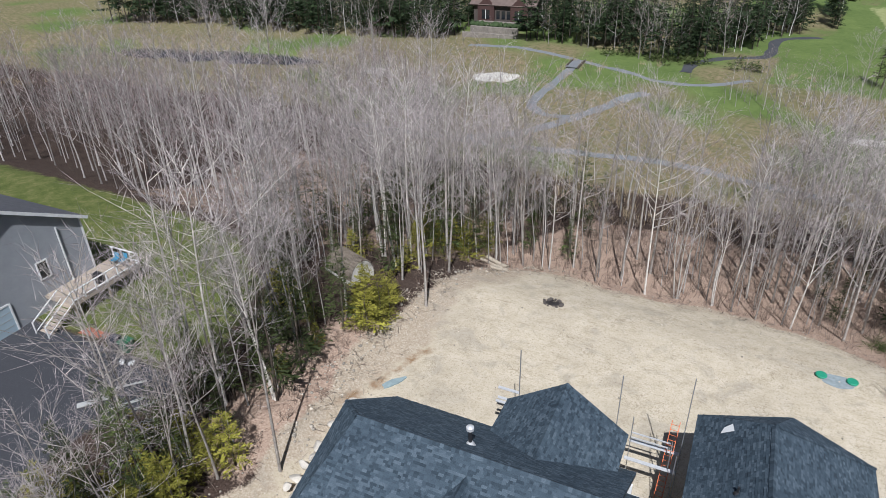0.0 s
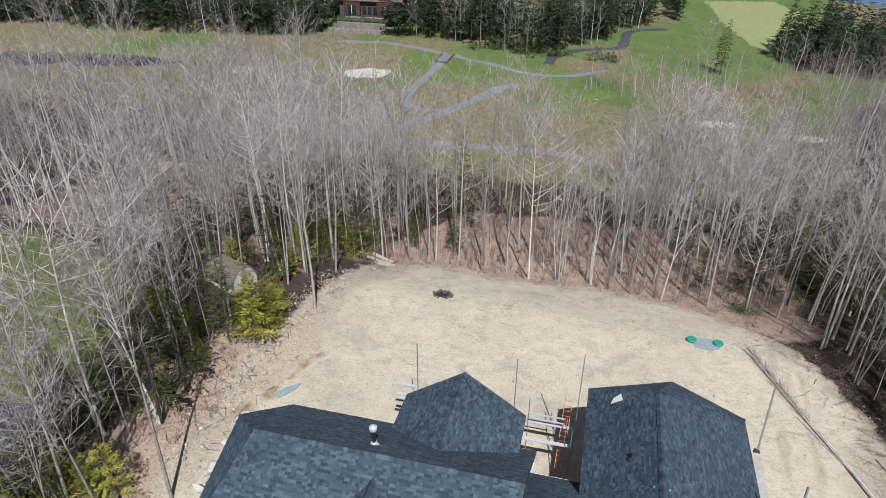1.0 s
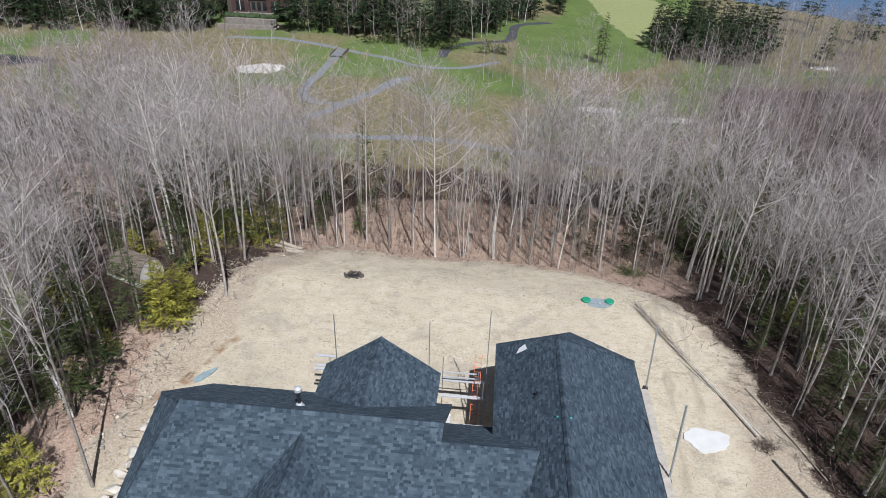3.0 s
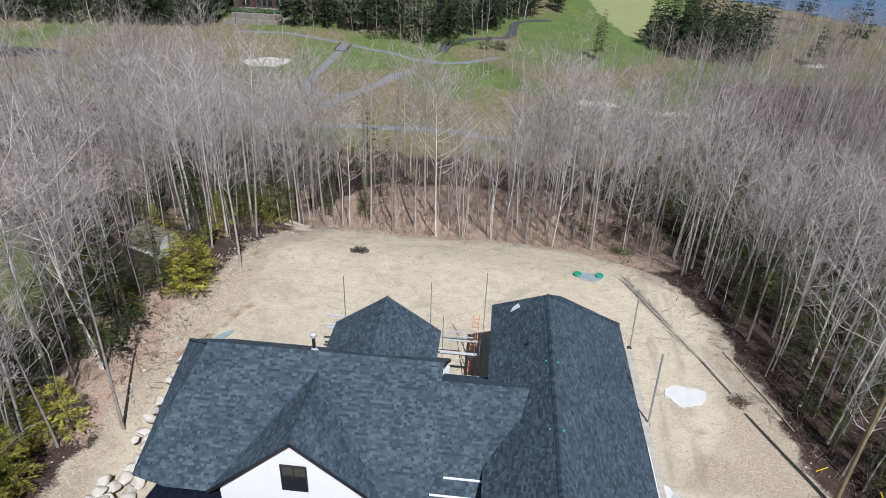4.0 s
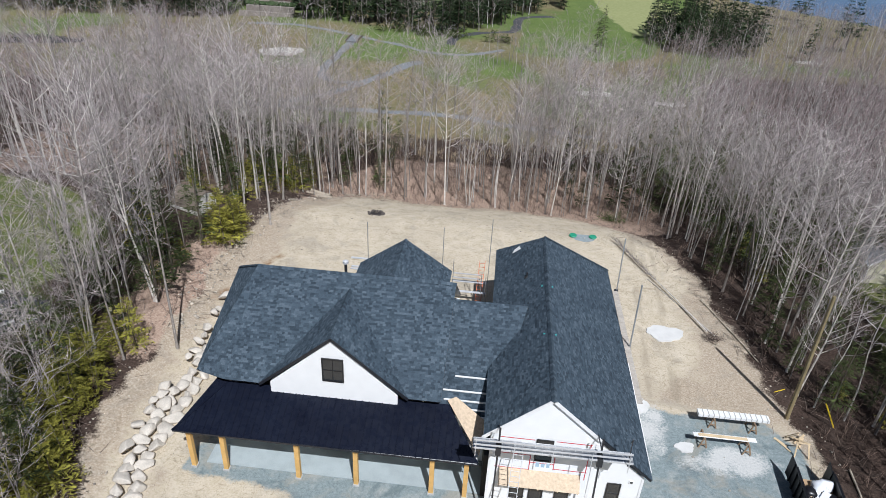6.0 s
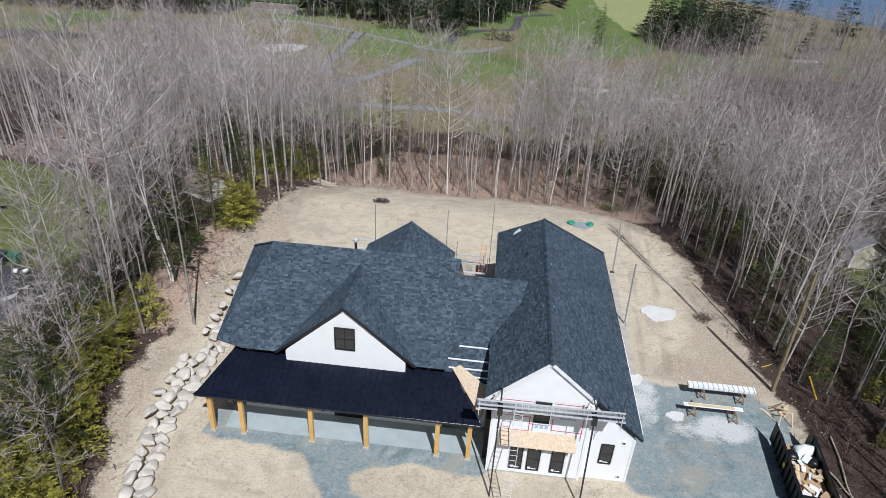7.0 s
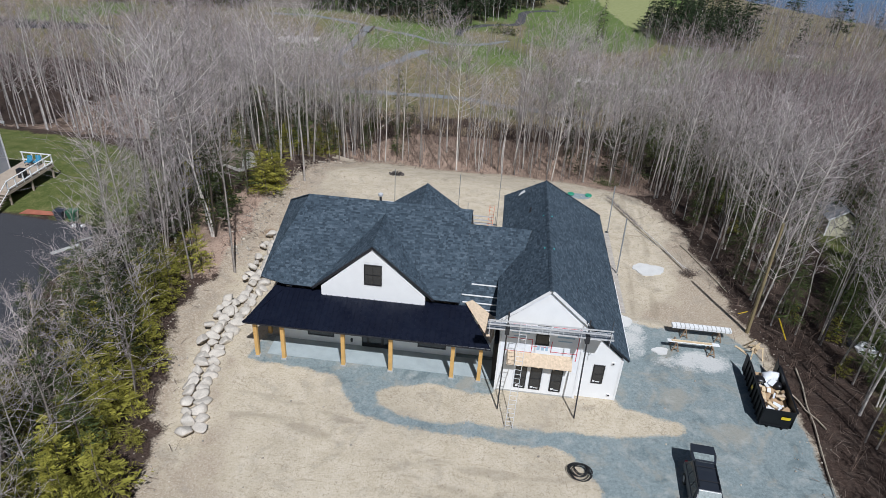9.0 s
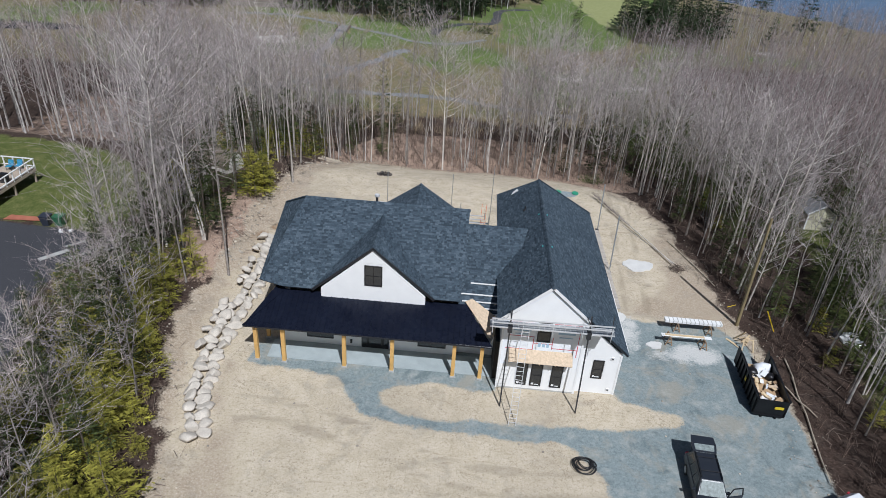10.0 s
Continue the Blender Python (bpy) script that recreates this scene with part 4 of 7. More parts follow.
def build_woods():
    rng = random.Random(11)
    ring = lambda x, y: inside(CLEARING, np.asarray(x, float), np.asarray(y, float))
    bare = plant_models("bare", [bare_tree(s, 14.0 + 1.3 * (s % 4), 3, 5, 17 + s % 6, 0.9 + 0.13 * (s % 3), 0.36 + 0.07 * (s % 4), stems=(1, 1, 2, 1, 3, 1, 1, 2, 1, 1, 2, 1)[s]) for s in range(12)], (M_BARK, M_TWIG))
    slim = [bare_tree(s + 200, 10.5 + s % 3, 2, 3, 10, 0.7, 0.45, wide=0.2, lean=0.035) for s in range(6)]
    crooked = plant_models("crooked", [bare_tree(s + 120, 10.0 + 1.1 * (s % 3), 4, 5, 18, 1.05, 0.24, stems=1 + s % 2, wide=0.40, rise=(0.1, 1.2), lean=0.05) for s in range(6)], (M_BARK, M_TWIG))
    dark = plant_models("fir", [conifer(s, 8.0 + 0.8 * (s % 2), 1.7 + 0.25 * (s % 3), 16, 6, 15, bare=0.16) for s in range(5)], (M_BARK_DARK, M_NEEDLE))
    young = plant_models("sapling", [conifer(s + 20, 4.4, 1.5 + 0.2 * (s % 3), 12, 6, 20, 0.04, 0.6, 0.15, 0.06, 0.24) for s in range(5)], (M_BARK_DARK, M_NEEDLE_YELLOW))
    tall_label = "tall leafless tree with a pale grey trunk and fine twigs"
    # the trees that ring the clearing
    marked = [(-4.5, 47.9), (-1.8, 47.0), (-1.1, 51.5), (3.0, 51.0), (10.0, 48.2), (12.3, 48.6), (13.75, 48.8), (20.0, 48.7), (-15.0, 46.1), (-12.1, 54.1), (17.8, 42.9), (-15.6, 30.1), (-15.9, 9.9), (25.5, 36.1), (25.9, 36.5), (28.6, 26.1), (-16.3, 36.4)]
    free = lambda spots: [(x, y) for x, y in spots if all(math.hypot(x - a, y - b) > 1.2 for a, b in marked) and math.hypot(x + 21.9, y - 28.8) > 3.9 and not (x > -19.6 and x < -10 and 9 < y < 28)]
    rear = scatter(rng, -14, 27, 42, 60, 2.3, lambda x, y: forest_ok(x, y, 0.5) & ((y < 50) | (x > 9) | (x < -12)), 56)
    left = scatter(rng, -32, -13, 21, 58, 2.0, lambda x, y: forest_ok(x, y, 1.0), 80) + scatter(rng, -25, -17, 5, 21, 1.9, lambda x, y: forest_ok(x, y, 0.9), 26)
    right = scatter(rng, 26, 42, -22, 46, 2.1, lambda x, y: forest_ok(x, y, 0.7) & ((y > 9) | (x > 34.2)), 74)
    for k, (x, y) in enumerate(marked + free(rear + left + right)):
        size = (rng.uniform(0.66, 1.08) if x < 27 else rng.uniform(0.6, 1.0)) if k >= len(marked) else 1.04
        kind = rng.choice((0, 1, 3, 5, 6, 8, 9, 11)) if k < len(marked) else rng.randrange(12)
        plant("bare_tree", bare[kind], x, y, rng.uniform(0, 6.28), size, tall_label, "tree", "bare trees round the clearing")
    poles = scatter(rng, -14, 27, 42, 60, 1.7, lambda x, y: forest_ok(x, y, 0.7) & ((y < 54) | (x > 9)), 56) + scatter(rng, -30, -13, 4, 56, 1.8, lambda x, y: forest_ok(x, y, 1.0), 60) + scatter(rng, 26, 44, -20, 48, 1.8, lambda x, y: forest_ok(x, y, 0.9) & ((y > 9) | (x > 33.5)), 80)
    poles = free(poles)
    mass("slim_trunks", [m[0] for m in slim], poles, random.Random(4), M_BARK_FAR, "thin grey stems of slim young trees", (0.5, 1.1))
    mass("slim_crowns", [m[1] for m in slim], poles, random.Random(4), M_TWIG, "fine bare twigs of slim young trees", (0.5, 1.1))
    front = scatter(rng, -24, -15.8, -22, 8, 2.2, lambda x, y: forest_ok(x, y, 1.4), 24)
    for x, y in front:
        plant("bare_tree", crooked[rng.randrange(6)], x, y, rng.uniform(0, 6.28), rng.uniform(0.6, 1.1), "crooked leafless tree with spreading pale grey branches", "tree", "crooked bare trees by the boulders")
    spots = scatter(rng, -25.5, -15.0, -22, 25, 1.45, lambda x, y: forest_ok(x, y, 1.3) & (wobble(x, y, 2.6, 1.3) > -0.3), 88)
    spots = [(x, y) for k, (x, y) in enumerate(spots) if not (x > -19.2 and y > 11) and (y < 7 or k % 3 == 0)]
    spots += scatter(rng, -21.5, -13.5, -18, 9, 1.3, lambda x, y: forest_ok(x, y, 0.7) & (ring(x, y) > -5.0), 62)
    spots += scatter(rng, -26, -16, 26, 46, 1.8, lambda x, y: forest_ok(x, y, 1.2), 16) + scatter(rng, 29, 46, -10, 34, 3.5, lambda x, y: forest_ok(x, y, 2.5) & ((y > 9) | (x > 34.5)), 14)
    group = [(-17.9, 24.4), (-17.2, 26.4), (-18.9, 26.0), (-18.3, 27.4), (-17.4, 25.3), (-18.6, 24.9)]
    spots = [(x, y) for x, y in spots if math.hypot(x + 22.6, y - 28.5) > 4.2]
    for x, y in spots + group:
        size = rng.uniform(0.85, 1.2) if (x, y) in group else rng.uniform(0.35, 0.75) if x > 0 else rng.uniform(0.4, 1.2)
        plant("sapling", young[rng.randrange(5)], x, y, rng.uniform(0, 6.28), size, "young yellow-green conifer at the wood edge", "tree", "young conifers at the wood edge")
    spots = scatter(rng, -25, -16, -20, 24, 2.2, lambda x, y: forest_ok(x, y, 1.8), 56) + scatter(rng, -36, -13, 25, 60, 2.5, lambda x, y: forest_ok(x, y, 2.0), 48)
    spots += scatter(rng, 28, 50, 2, 80, 2.4, lambda x, y: forest_ok(x, y, 1.6) & ((y > 9) | (x > 34.5)), 150) + scatter(rng, -14, 30, 46, 66, 3.2, lambda x, y: forest_ok(x, y, 3) & ((x < -7) | (x > 16)), 26)
    for x, y in free(spots):
        if math.hypot(x + 22.8, y - 28.6) < 4.0:
            continue
        plant("fir", dark[rng.randrange(5)], x, y, rng.uniform(0, 6.28), rng.uniform(0.5, 1.2), "dark green fir among bare trunks", "tree", "firs in the woods")
    # woods behind
    back = [bare_tree(s + 40, 12.5 + 1.4 * (s % 4), 2, 4, 13, 1.15, 0.36, twig_r=0.016, lean=0.03) for s in range(7)]
    thin = [bare_tree(s + 80, 12.0 + s, 2, 3, 9, 1.5, 0.3, twig_r=0.030) for s in range(3)]
    spots = scatter(rng, -130, 120, -14, 140, 2.4, lambda x, y: forest_ok(x, y) & (y < far_edge(x)) & (ring(x, y) < -8) & ((x < -30) | (x > 42) | (y > 56)) & ((x < -22) | (x > 9) | (wobble(x, y, 5, 2.2) > 0.62)) & ((x > -18) | (y > 20)) & ((x > -38) | (wobble(x, y, 9, 4.0) > -0.28)) & ((x > -66) | (y < 84 + 0.15 * (x + 66))), 1200)
    spots += scatter(rng, 40, 54, -22, 60, 2.1, lambda x, y: forest_ok(x, y, 3), 120)
    mass("far_trunks", [m[0] for m in back], spots, random.Random(3), M_BARK_FAR, "pale trunks of leafless woods", (0.55, 1.1))
    mass("far_crowns", [m[1] for m in back], spots, random.Random(3), M_TWIG_FAR, "mauve-brown bare crowns of the woods", (0.55, 1.1))
    for x, y in scatter(rng, -92, -36, 40, 92, 6.0, lambda x, y: forest_ok(x, y, 3), 24):
        plant("bare_tree", bare[rng.randrange(12)], x, y, rng.uniform(0, 6.28), rng.uniform(0.95, 1.3), tall_label, "tree", "tall bare trees in the woods")
    # low bare thickets that reach out over the course
    brush = scatter(rng, -130, 70, 66, 128, 2.6, lambda x, y: (y > far_edge(x) - 6) & (y < np.interp(x, [-130, -60, -42, -30, -22, 8, 18, 44, 70], [88, 96, 108, 92, 76, 76, 98, 112, 128])) & (wobble(x, y, 7, 8.0) > -0.5), 420)
    brush += scatter(rng, 2, 62, 118, 142, 2.2, lambda x, y: (y > 124 + 0.1 * x) & (y < 133 + 0.12 * x) & (wobble(x, y, 6, 3.0) > -0.55), 90)
    mass("far_trunks", [m[0] for m in thin], brush, random.Random(9), M_BARK_FAR, "slim pale trunks of the thickets by the course", (0.3, 0.68))
    mass("far_crowns", [m[1] for m in back], brush, random.Random(9), M_TWIG_FAR, "lavender-grey leafless thickets by the course", (0.3, 0.68))
    # wooded rise beyond the course

    def rise(x, y):
        line = np.interp(x, [-190, -99, -73, -51, -28, -20, -14, -9, 1.6, 9, 16, 23, 26], [143, 154, 158, 159, 159, 154, 150.5, 157, 167, 184, 196, 206, 212])
        path = np.hypot(x - np.interp(y, [146, 155, 161.6, 166, 175, 188, 194], [-8, -6.9, 0.3, 7.5, 9.2, 10.6, 20.6]), 0)
        return (y > line) & (y < line + 34) & (path > 3.5) & (x < 26) & ~((x > -72) & (x < -51) & (y < 184))

    spots = scatter(rng, -190, 26, 143, 250, 2.3, rise, 900)
    firs = [s for k, s in enumerate(spots) if k % 4 < 3]
    leafless = [s for k, s in enumerate(spots) if k % 4 >= 3]
    tall = [conifer(s + 60, 12.0 + s, 2.6 + 0.3 * (s % 3), 15, 7, 8, fat=0.6, ragged=0.5, bare=0.12 + 0.08 * (s % 3)) for s in range(5)]
    mass("far_firs", [m[1] for m in tall], firs, random.Random(5), M_NEEDLE_FAR, "dark conifers on the far rise", (0.5, 1.35))
    mass("far_trunks", [m[0] for m in tall], firs, random.Random(5), M_BARK_DARK, "dark conifer trunks on the far rise", (0.5, 1.35))
    mass("far_trunks", [m[0] for m in thin], leafless, random.Random(6), M_BARK_FAR, "pale bare trunks on the far rise", (0.7, 1.1))
    mass("far_crowns", [m[1] for m in thin], leafless, random.Random(6), M_TWIG_FAR, "bare trees on the far rise", (0.7, 1.1))
    right = scatter(rng, 42, 76, 150, 196, 2.5, lambda x, y: (x - 61) ** 2 / 15 ** 2 + (y - 170) ** 2 / 17 ** 2 < 1, 105) + scatter(rng, 78, 150, 150, 240, 11, lambda x, y: x * 0.66 + y * 0.75 < 232, 12)
    mass("far_firs", [m[1] for m in tall], right, random.Random(7), M_NEEDLE_FAR, "dark conifers beside the far green", (0.45, 1.2))
    mass("far_trunks", [m[0] for m in tall], right, random.Random(7), M_BARK_DARK, "dark conifer trunks beside the far green", (0.45, 1.2))
    def coast(x, y):
        green = (x > 74) & (x < 104) & (y > 138) & (y < 158)
        return (x * 0.66 + y * 0.75 < 243) & (y > 150 - (x - 46) * 0.62) & ~green & ((x > 66) | (y < 156))

    shore = scatter(rng, 44, 140, 104, 205, 2.5, coast, 620) + scatter(rng, 140, 230, 60, 180, 4.0, coast, 160)
    mass("far_trunks", [m[0] for m in thin], shore, random.Random(8), M_BARK_FAR, "pale trunks of bare woods along the shore", (0.4, 0.85))
    mass("far_crowns", [m[1] for m in thin], shore, random.Random(8), M_TWIG_FAR, "bare woods along the shore", (0.4, 0.85))
    plant("fir", dark[0], 30.6, 147.5, 1.0, 1.5, "tall lone conifer on the fairway", "tree", "lone trees on the fairway")
    plant("fir", dark[3], 29.8, 149.5, 2.0, 1.1, "small conifer beside a taller one on the fairway", "tree", "lone trees on the fairway")
    plant("bare_tree", crooked[0], 27.4, 148.5, 1.0, 1.15, "pale bare tree beside the conifers on the fairway", "tree", "lone trees on the fairway")


build_woods()


# ---- house details ----
def moved(shape, m):
    shape.v = [tuple(m @ Vector(p)) for p in shape.v]
    return shape


def window(x0, x1, z0, z1, y, cols=1, rows=2, parent=house, name="window"):
    """A black-framed window in a wall that faces -y."""
    f = 0.07
    win = part(name, Shape().box(x0 + f, x1 - f, y - 0.015, y + 0.02, z0 + f, z1 - f), M_GLASS, parent, "black-framed window")
    fr = Shape()
    fr.box(x0, x0 + f, y - 0.05, y + 0.03, z0, z1).box(x1 - f, x1, y - 0.05, y + 0.03, z0, z1)
    fr.box(x0 + f, x1 - f, y - 0.05, y + 0.03, z0, z0 + f).box(x0 + f, x1 - f, y - 0.05, y + 0.03, z1 - f, z1)
    part("frame", fr, M_BLACK, win)
    for k in range(1, cols):
        x = x0 + (x1 - x0) * k / cols
        part("mullion", Shape().box(x - 0.02, x + 0.02, y - 0.035, y - 0.016, z0 + f, z1 - f), M_BLACK, win)
    for k in range(1, rows):
        z = z0 + (z1 - z0) * k / rows
        part("mullion", Shape().box(x0 + f, x1 - f, y - 0.038, y - 0.016, z - 0.022, z + 0.022), M_BLACK, win)
    return win


window(-2.46, -1.14, 5.92, 7.66, 2.38, 2, 2)
WY = -0.7
for x in (9.2, 10.28, 11.75):
    w = window(x, x + 0.82, 0.45, 2.45, WY)
    part("sticker", Shape().box(x + 0.12, x + 0.3, WY - 0.03, WY - 0.017, 0.56, 0.72).box(x + 0.34, x + 0.66, WY - 0.03, WY - 0.017, 0.56, 0.62), M_TRIM, w)
window(10.3, 11.25, 4.55, 6.2, WY)
w = window(14.66, 15.45, 1.42, 3.1, -0.39)
part("sticker", Shape().box(14.76, 14.9, -0.42, -0.407, 1.53, 1.68).box(14.94, 15.26, -0.42, -0.407, 1.53, 1.6), M_TRIM, w)
window(-7.0, -4.9, 0.62, 2.55, 2.41, 2, 1)
window(1.7, 3.9, 0.62, 2.55, 2.41, 2, 1)
door = part("door", Shape().box(-2.7, -0.55, 2.385, 2.418, 0.05, 2.4), M_BLACK, house, "black panelled front door")
for x0, x1 in ((-2.62, -2.3), (-2.1, -1.15), (-0.95, -0.63)):
    part("pane", Shape().box(x0, x1, 2.375, 2.384, 0.35, 2.2), M_GLASS, door)
part("door_handle", Shape().box(-1.1, -1.05, 2.335, 2.384, 1.0, 1.25), M_GALV, door)
for x, z in ((-3.5, 0.55), (0.6, 2.0)):
    part("wall_lamp", Shape().box(x - 0.08, x + 0.08, 2.28, 2.418, z - 0.15, z + 0.15), M_BLACK, house, bevel=0.02)
for x, z, s in ((15.95, 3.35, 0.12), (16.1, 0.42, 0.11)):
    v = part("vent", Shape().box(x - s, x + s, -0.44, -0.372, z - s, z + s), M_TRIM, house, "small square wall vent", bevel=0.01)
    part("grille", Shape().box(x - s * 0.6, x + s * 0.6, -0.45, -0.441, z - s * 0.6, z + s * 0.5), M_BLACK, v)

# siding boards and tape on the wing
lap_siding("siding_board", [(7.85, 6.3), (13.6, 6.3), (10.86, 8.7)], -0.69, house, 0.3)
lap_siding("siding_board", [(13.62, -0.3), (16.56, -0.3), (16.56, 3.75), (13.62, 6.2)], -0.38, house, 0.3, [(14.6, 15.5, 1.4, 3.12)])
lap_siding("siding_board", [(7.87, -0.4), (13.58, -0.4), (13.58, 2.5), (7.87, 2.5)], -0.69, house, 0.3, [(9.15, 10.07, 0.4, 2.5), (10.23, 11.15, 0.4, 2.5), (11.7, 12.62, 0.4, 2.5)])
for a, b in (((8.3, 4.9), (10.1, 4.9)), ((10.1, 4.35), (10.1, 4.9)), ((11.45, 4.35), (11.45, 4.9)), ((10.1, 4.35), (11.45, 4.35)), ((11.45, 4.0), (13.3, 4.0)), ((8.2, 3.75), (10.1, 3.75)),
             ((13.25, 3.4), (13.25, 6.2)), ((8.3, 6.1), (10.2, 6.1)), ((11.4, 6.15), (13.3, 6.15)), ((10.1, 3.75), (10.1, 4.35)), ((11.45, 3.95), (11.45, 4.35))):
    (x0, z0), (x1, z1) = a, b
    part("tape", Shape().box(x0 - 0.025, x1 + 0.025, -0.688, -0.683, z0 - 0.025, z1 + 0.025), M_RED, house, "red seam tape")
for x, z, w, h in ((8.6, 5.35, 1.25, 0.28), (8.75, 5.05, 0.9, 0.09), (11.75, 5.3, 1.2, 0.28), (11.85, 4.98, 0.95, 0.09), (10.45, 4.05, 0.2, 0.35), (10.75, 4.05, 0.2, 0.3), (11.05, 4.05, 0.18, 0.35)):
    part("print", Shape().box(x, x + w, -0.6885, -0.683, z, z + h), M_WRAP_MARK, house, "faded print on the wrap")
for x0, x1, y, z0, z1 in ((7.8, 7.95, -0.71, -0.4, 6.1), (13.5, 13.65, -0.71, -0.4, 6.3), (16.48, 16.62, -0.4, -0.3, 3.7)):
    part("corner_board", Shape().box(x0, x1, y - 0.02, y + 0.02, z0, z1), M_TRIM, house)
awning = part("pent_roof", Shape().slab([(8.45, -1.45, 3.1), (13.0, -1.45, 3.1), (13.0, -0.7, 3.75), (8.45, -0.7, 3.75)], 0.03), M_OSB, house, "unfinished bare-sheathed pent roof over the windows")
for x in (8.5, 9.6, 10.7, 11.8, 12.92):
    part("bracket", Shape().bar((x, -1.42, 3.04), (x, -0.7, 3.66), 0.05, 0.09).bar((x, -1.4, 3.0), (x, -0.7, 2.95), 0.05, 0.07), M_LUMBER, awning)
for a, b in (((7.35, -0.82, 6.02), (10.86, -0.82, 9.17)), ((10.86, -0.82, 9.17), (13.72, -0.82, 6.66))):
    part("rake_board", Shape().bar(a, b, 0.04, 0.2), M_TRIM, house, "white rake board")
for a, b in (((-6.42, 2.3, 5.14), (-1.83, 2.3, 9.15)), ((-1.83, 2.3, 9.15), (2.76, 2.3, 5.14))):
    part("rake_board", Shape().bar(a, b, 0.05, 0.17), M_FASCIA, house, "black rake board")
part("eave_board", Shape().box(17.0, 17.05, 0.0, 9.5, 3.66, 3.9), M_TRIM, house, "white eave board")
part("eave_board", Shape().box(4.95, 7.5, 13.9, 13.95, 4.13, 4.2), M_TRIM, house)

# pipes and vents on the roofs
pipe = part("vent_pipe", Shape().tube((-2.72, 9.95, 8.4), (-2.72, 9.95, 9.55), 0.1, n=12), M_STEEL, house, "bright metal flue pipe with a round cap", smooth=False)
part("cap", Shape().tube((-2.72, 9.95, 9.55), (-2.72, 9.95, 9.72), 0.2, 0.2, 14).tube((-2.72, 9.95, 9.72), (-2.72, 9.95, 9.8), 0.2, 0.06, 14), M_ALU, pipe)
part("flashing", Shape().tube((-2.72, 9.95, 8.45), (-2.72, 9.95, 8.75), 0.28, 0.12, 14), M_ALU, pipe)
vent_stack = part("roof_vent", Shape().tube((9.6, 12.6, 7.9), (9.6, 12.6, 8.5), 0.055, n=8), M_STEEL, house, "small black plumbing vent")
part("collar", Shape().tube((9.6, 12.6, 8.05), (9.6, 12.6, 8.2), 0.17, 0.07, 10), M_STEEL, vent_stack)
paper = part("paper_sheet", Shape().slab([(8.6, 17.1, 7.3), (9.2, 17.0, 7.82), (9.1, 17.6, 7.72), (8.75, 17.5, 7.42)], 0.01), M_TRIM, house, "pale scrap of wrapping on the shingles")

teal = plain("teal_strap", (0.05, 0.36, 0.36), 0.5)
for y in (5.1, 10.3):
    for dx in (-0.34, 0.34):
        part("roof_anchor", Shape().box(10.86 + dx - 0.05, 10.86 + dx + 0.05, y - 0.03, y + 0.03, 9.25 - abs(dx) * 0.88, 9.33 - abs(dx) * 0.88), teal, house, "small teal safety anchor strap on the ridge")

# toe boards and sheathing where the two roofs meet
for y, x0 in ((4.25, 5.4), (3.55, 4.75), (3.1, 4.85), (2.72, 5.8), (2.4, 6.4)):
    z = 8.7 - SL * (RY - y) + 0.1
    tagged(part("toe_board", Shape().box(x0, 7.8, y - 0.05, y + 0.05, z, z + 0.06), M_TRIM), "long white toe board laid across the roof", "board", "toe boards on the roof")
part("sheathing", Shape().slab([(5.1, 3.0, 4.82), (7.25, 0.1, 3.55), (7.45, 1.0, 3.62), (7.4, 2.2, 4.3), (5.6, 3.2, 5.0)], 0.03), M_OSB, house, "raw tan sheathing panel at the open roof corner")
# added dark block before the white wing wall: the corner's shade as colour
part("corner_shade", Shape().box(7.55, 7.84, 0.2, 2.9, 0, 3.5), M_SHADE, house)


# ---- scaffolds and ladders ----
def plank_run(name, a, b, width, label, rails=True, parent=None):
    """A scaffold plank of two rails with close rungs, from a to b."""
    a, b = Vector(a), Vector(b)
    d = (b - a).normalized()
    n = d.cross(Vector((0, 0, 1))).normalized() * width / 2
    root = thing(name, a, label, "scaffold plank") if parent is None else parent
    for s in (-1, 1):
        part("rail", Shape().bar(a + n * s, b + n * s, 0.04, 0.1), M_ALU, root)
    part("deck", Shape().bar(a + Vector((0, 0, 0.02)), b + Vector((0, 0, 0.02)), width - 0.05, 0.03), M_GALV, root)
    for k in range(int((b - a).length / 0.35)):
        p = a + d * (0.15 + k * 0.35)
        part("rung", Shape().bar(p - n + Vector((0, 0, 0.045)), p + n + Vector((0, 0, 0.045)), 0.03, 0.02), M_ALU, root)
    return root


scaffold = thing("pump_jack_scaffold", (10.8, -2.3, 0), "pump-jack scaffold with two dark poles and an aluminium platform", "scaffold")
for (x0, y0), (x1, y1) in (((8.15, -2.72), (8.2, -1.85)), ((13.55, -2.7), (13.5, -1.85))):
    pole = part("pole", Shape().bar((x0, y0, -0.05), (x1, y1, 7.9), 0.09, 0.09), M_STEEL, scaffold, "dark square scaffold pole")
    part("jack", Shape().box(x1 - 0.15, x1 + 0.15, -2.2, -1.7, 6.2, 6.75), M_STEEL, pole, bevel=0.02)
    part("brace", Shape().bar((x1, -1.9, 7.2), (x1, -0.7, 7.0), 0.05, 0.05), M_STEEL, pole)
for y, z in ((-1.65, 6.62), (-2.0, 6.62)):
    plank_run("platform", (6.85, y, z), (15.2, y + 0.02, z + 0.05), 0.34, "", parent=scaffold)
for z in (7.18, 7.5):
    part("guard_rail", Shape().bar((6.9, -2.45, z), (15.0, -2.4, z + 0.08), 0.05, 0.09), M_ALU, scaffold)
for x in (7.0, 9.0, 11.0, 13.0, 14.9):
    part("upright", Shape().bar((x, -2.44, 6.3), (x, -2.44, 7.4), 0.04, 0.04), M_ALU, scaffold)
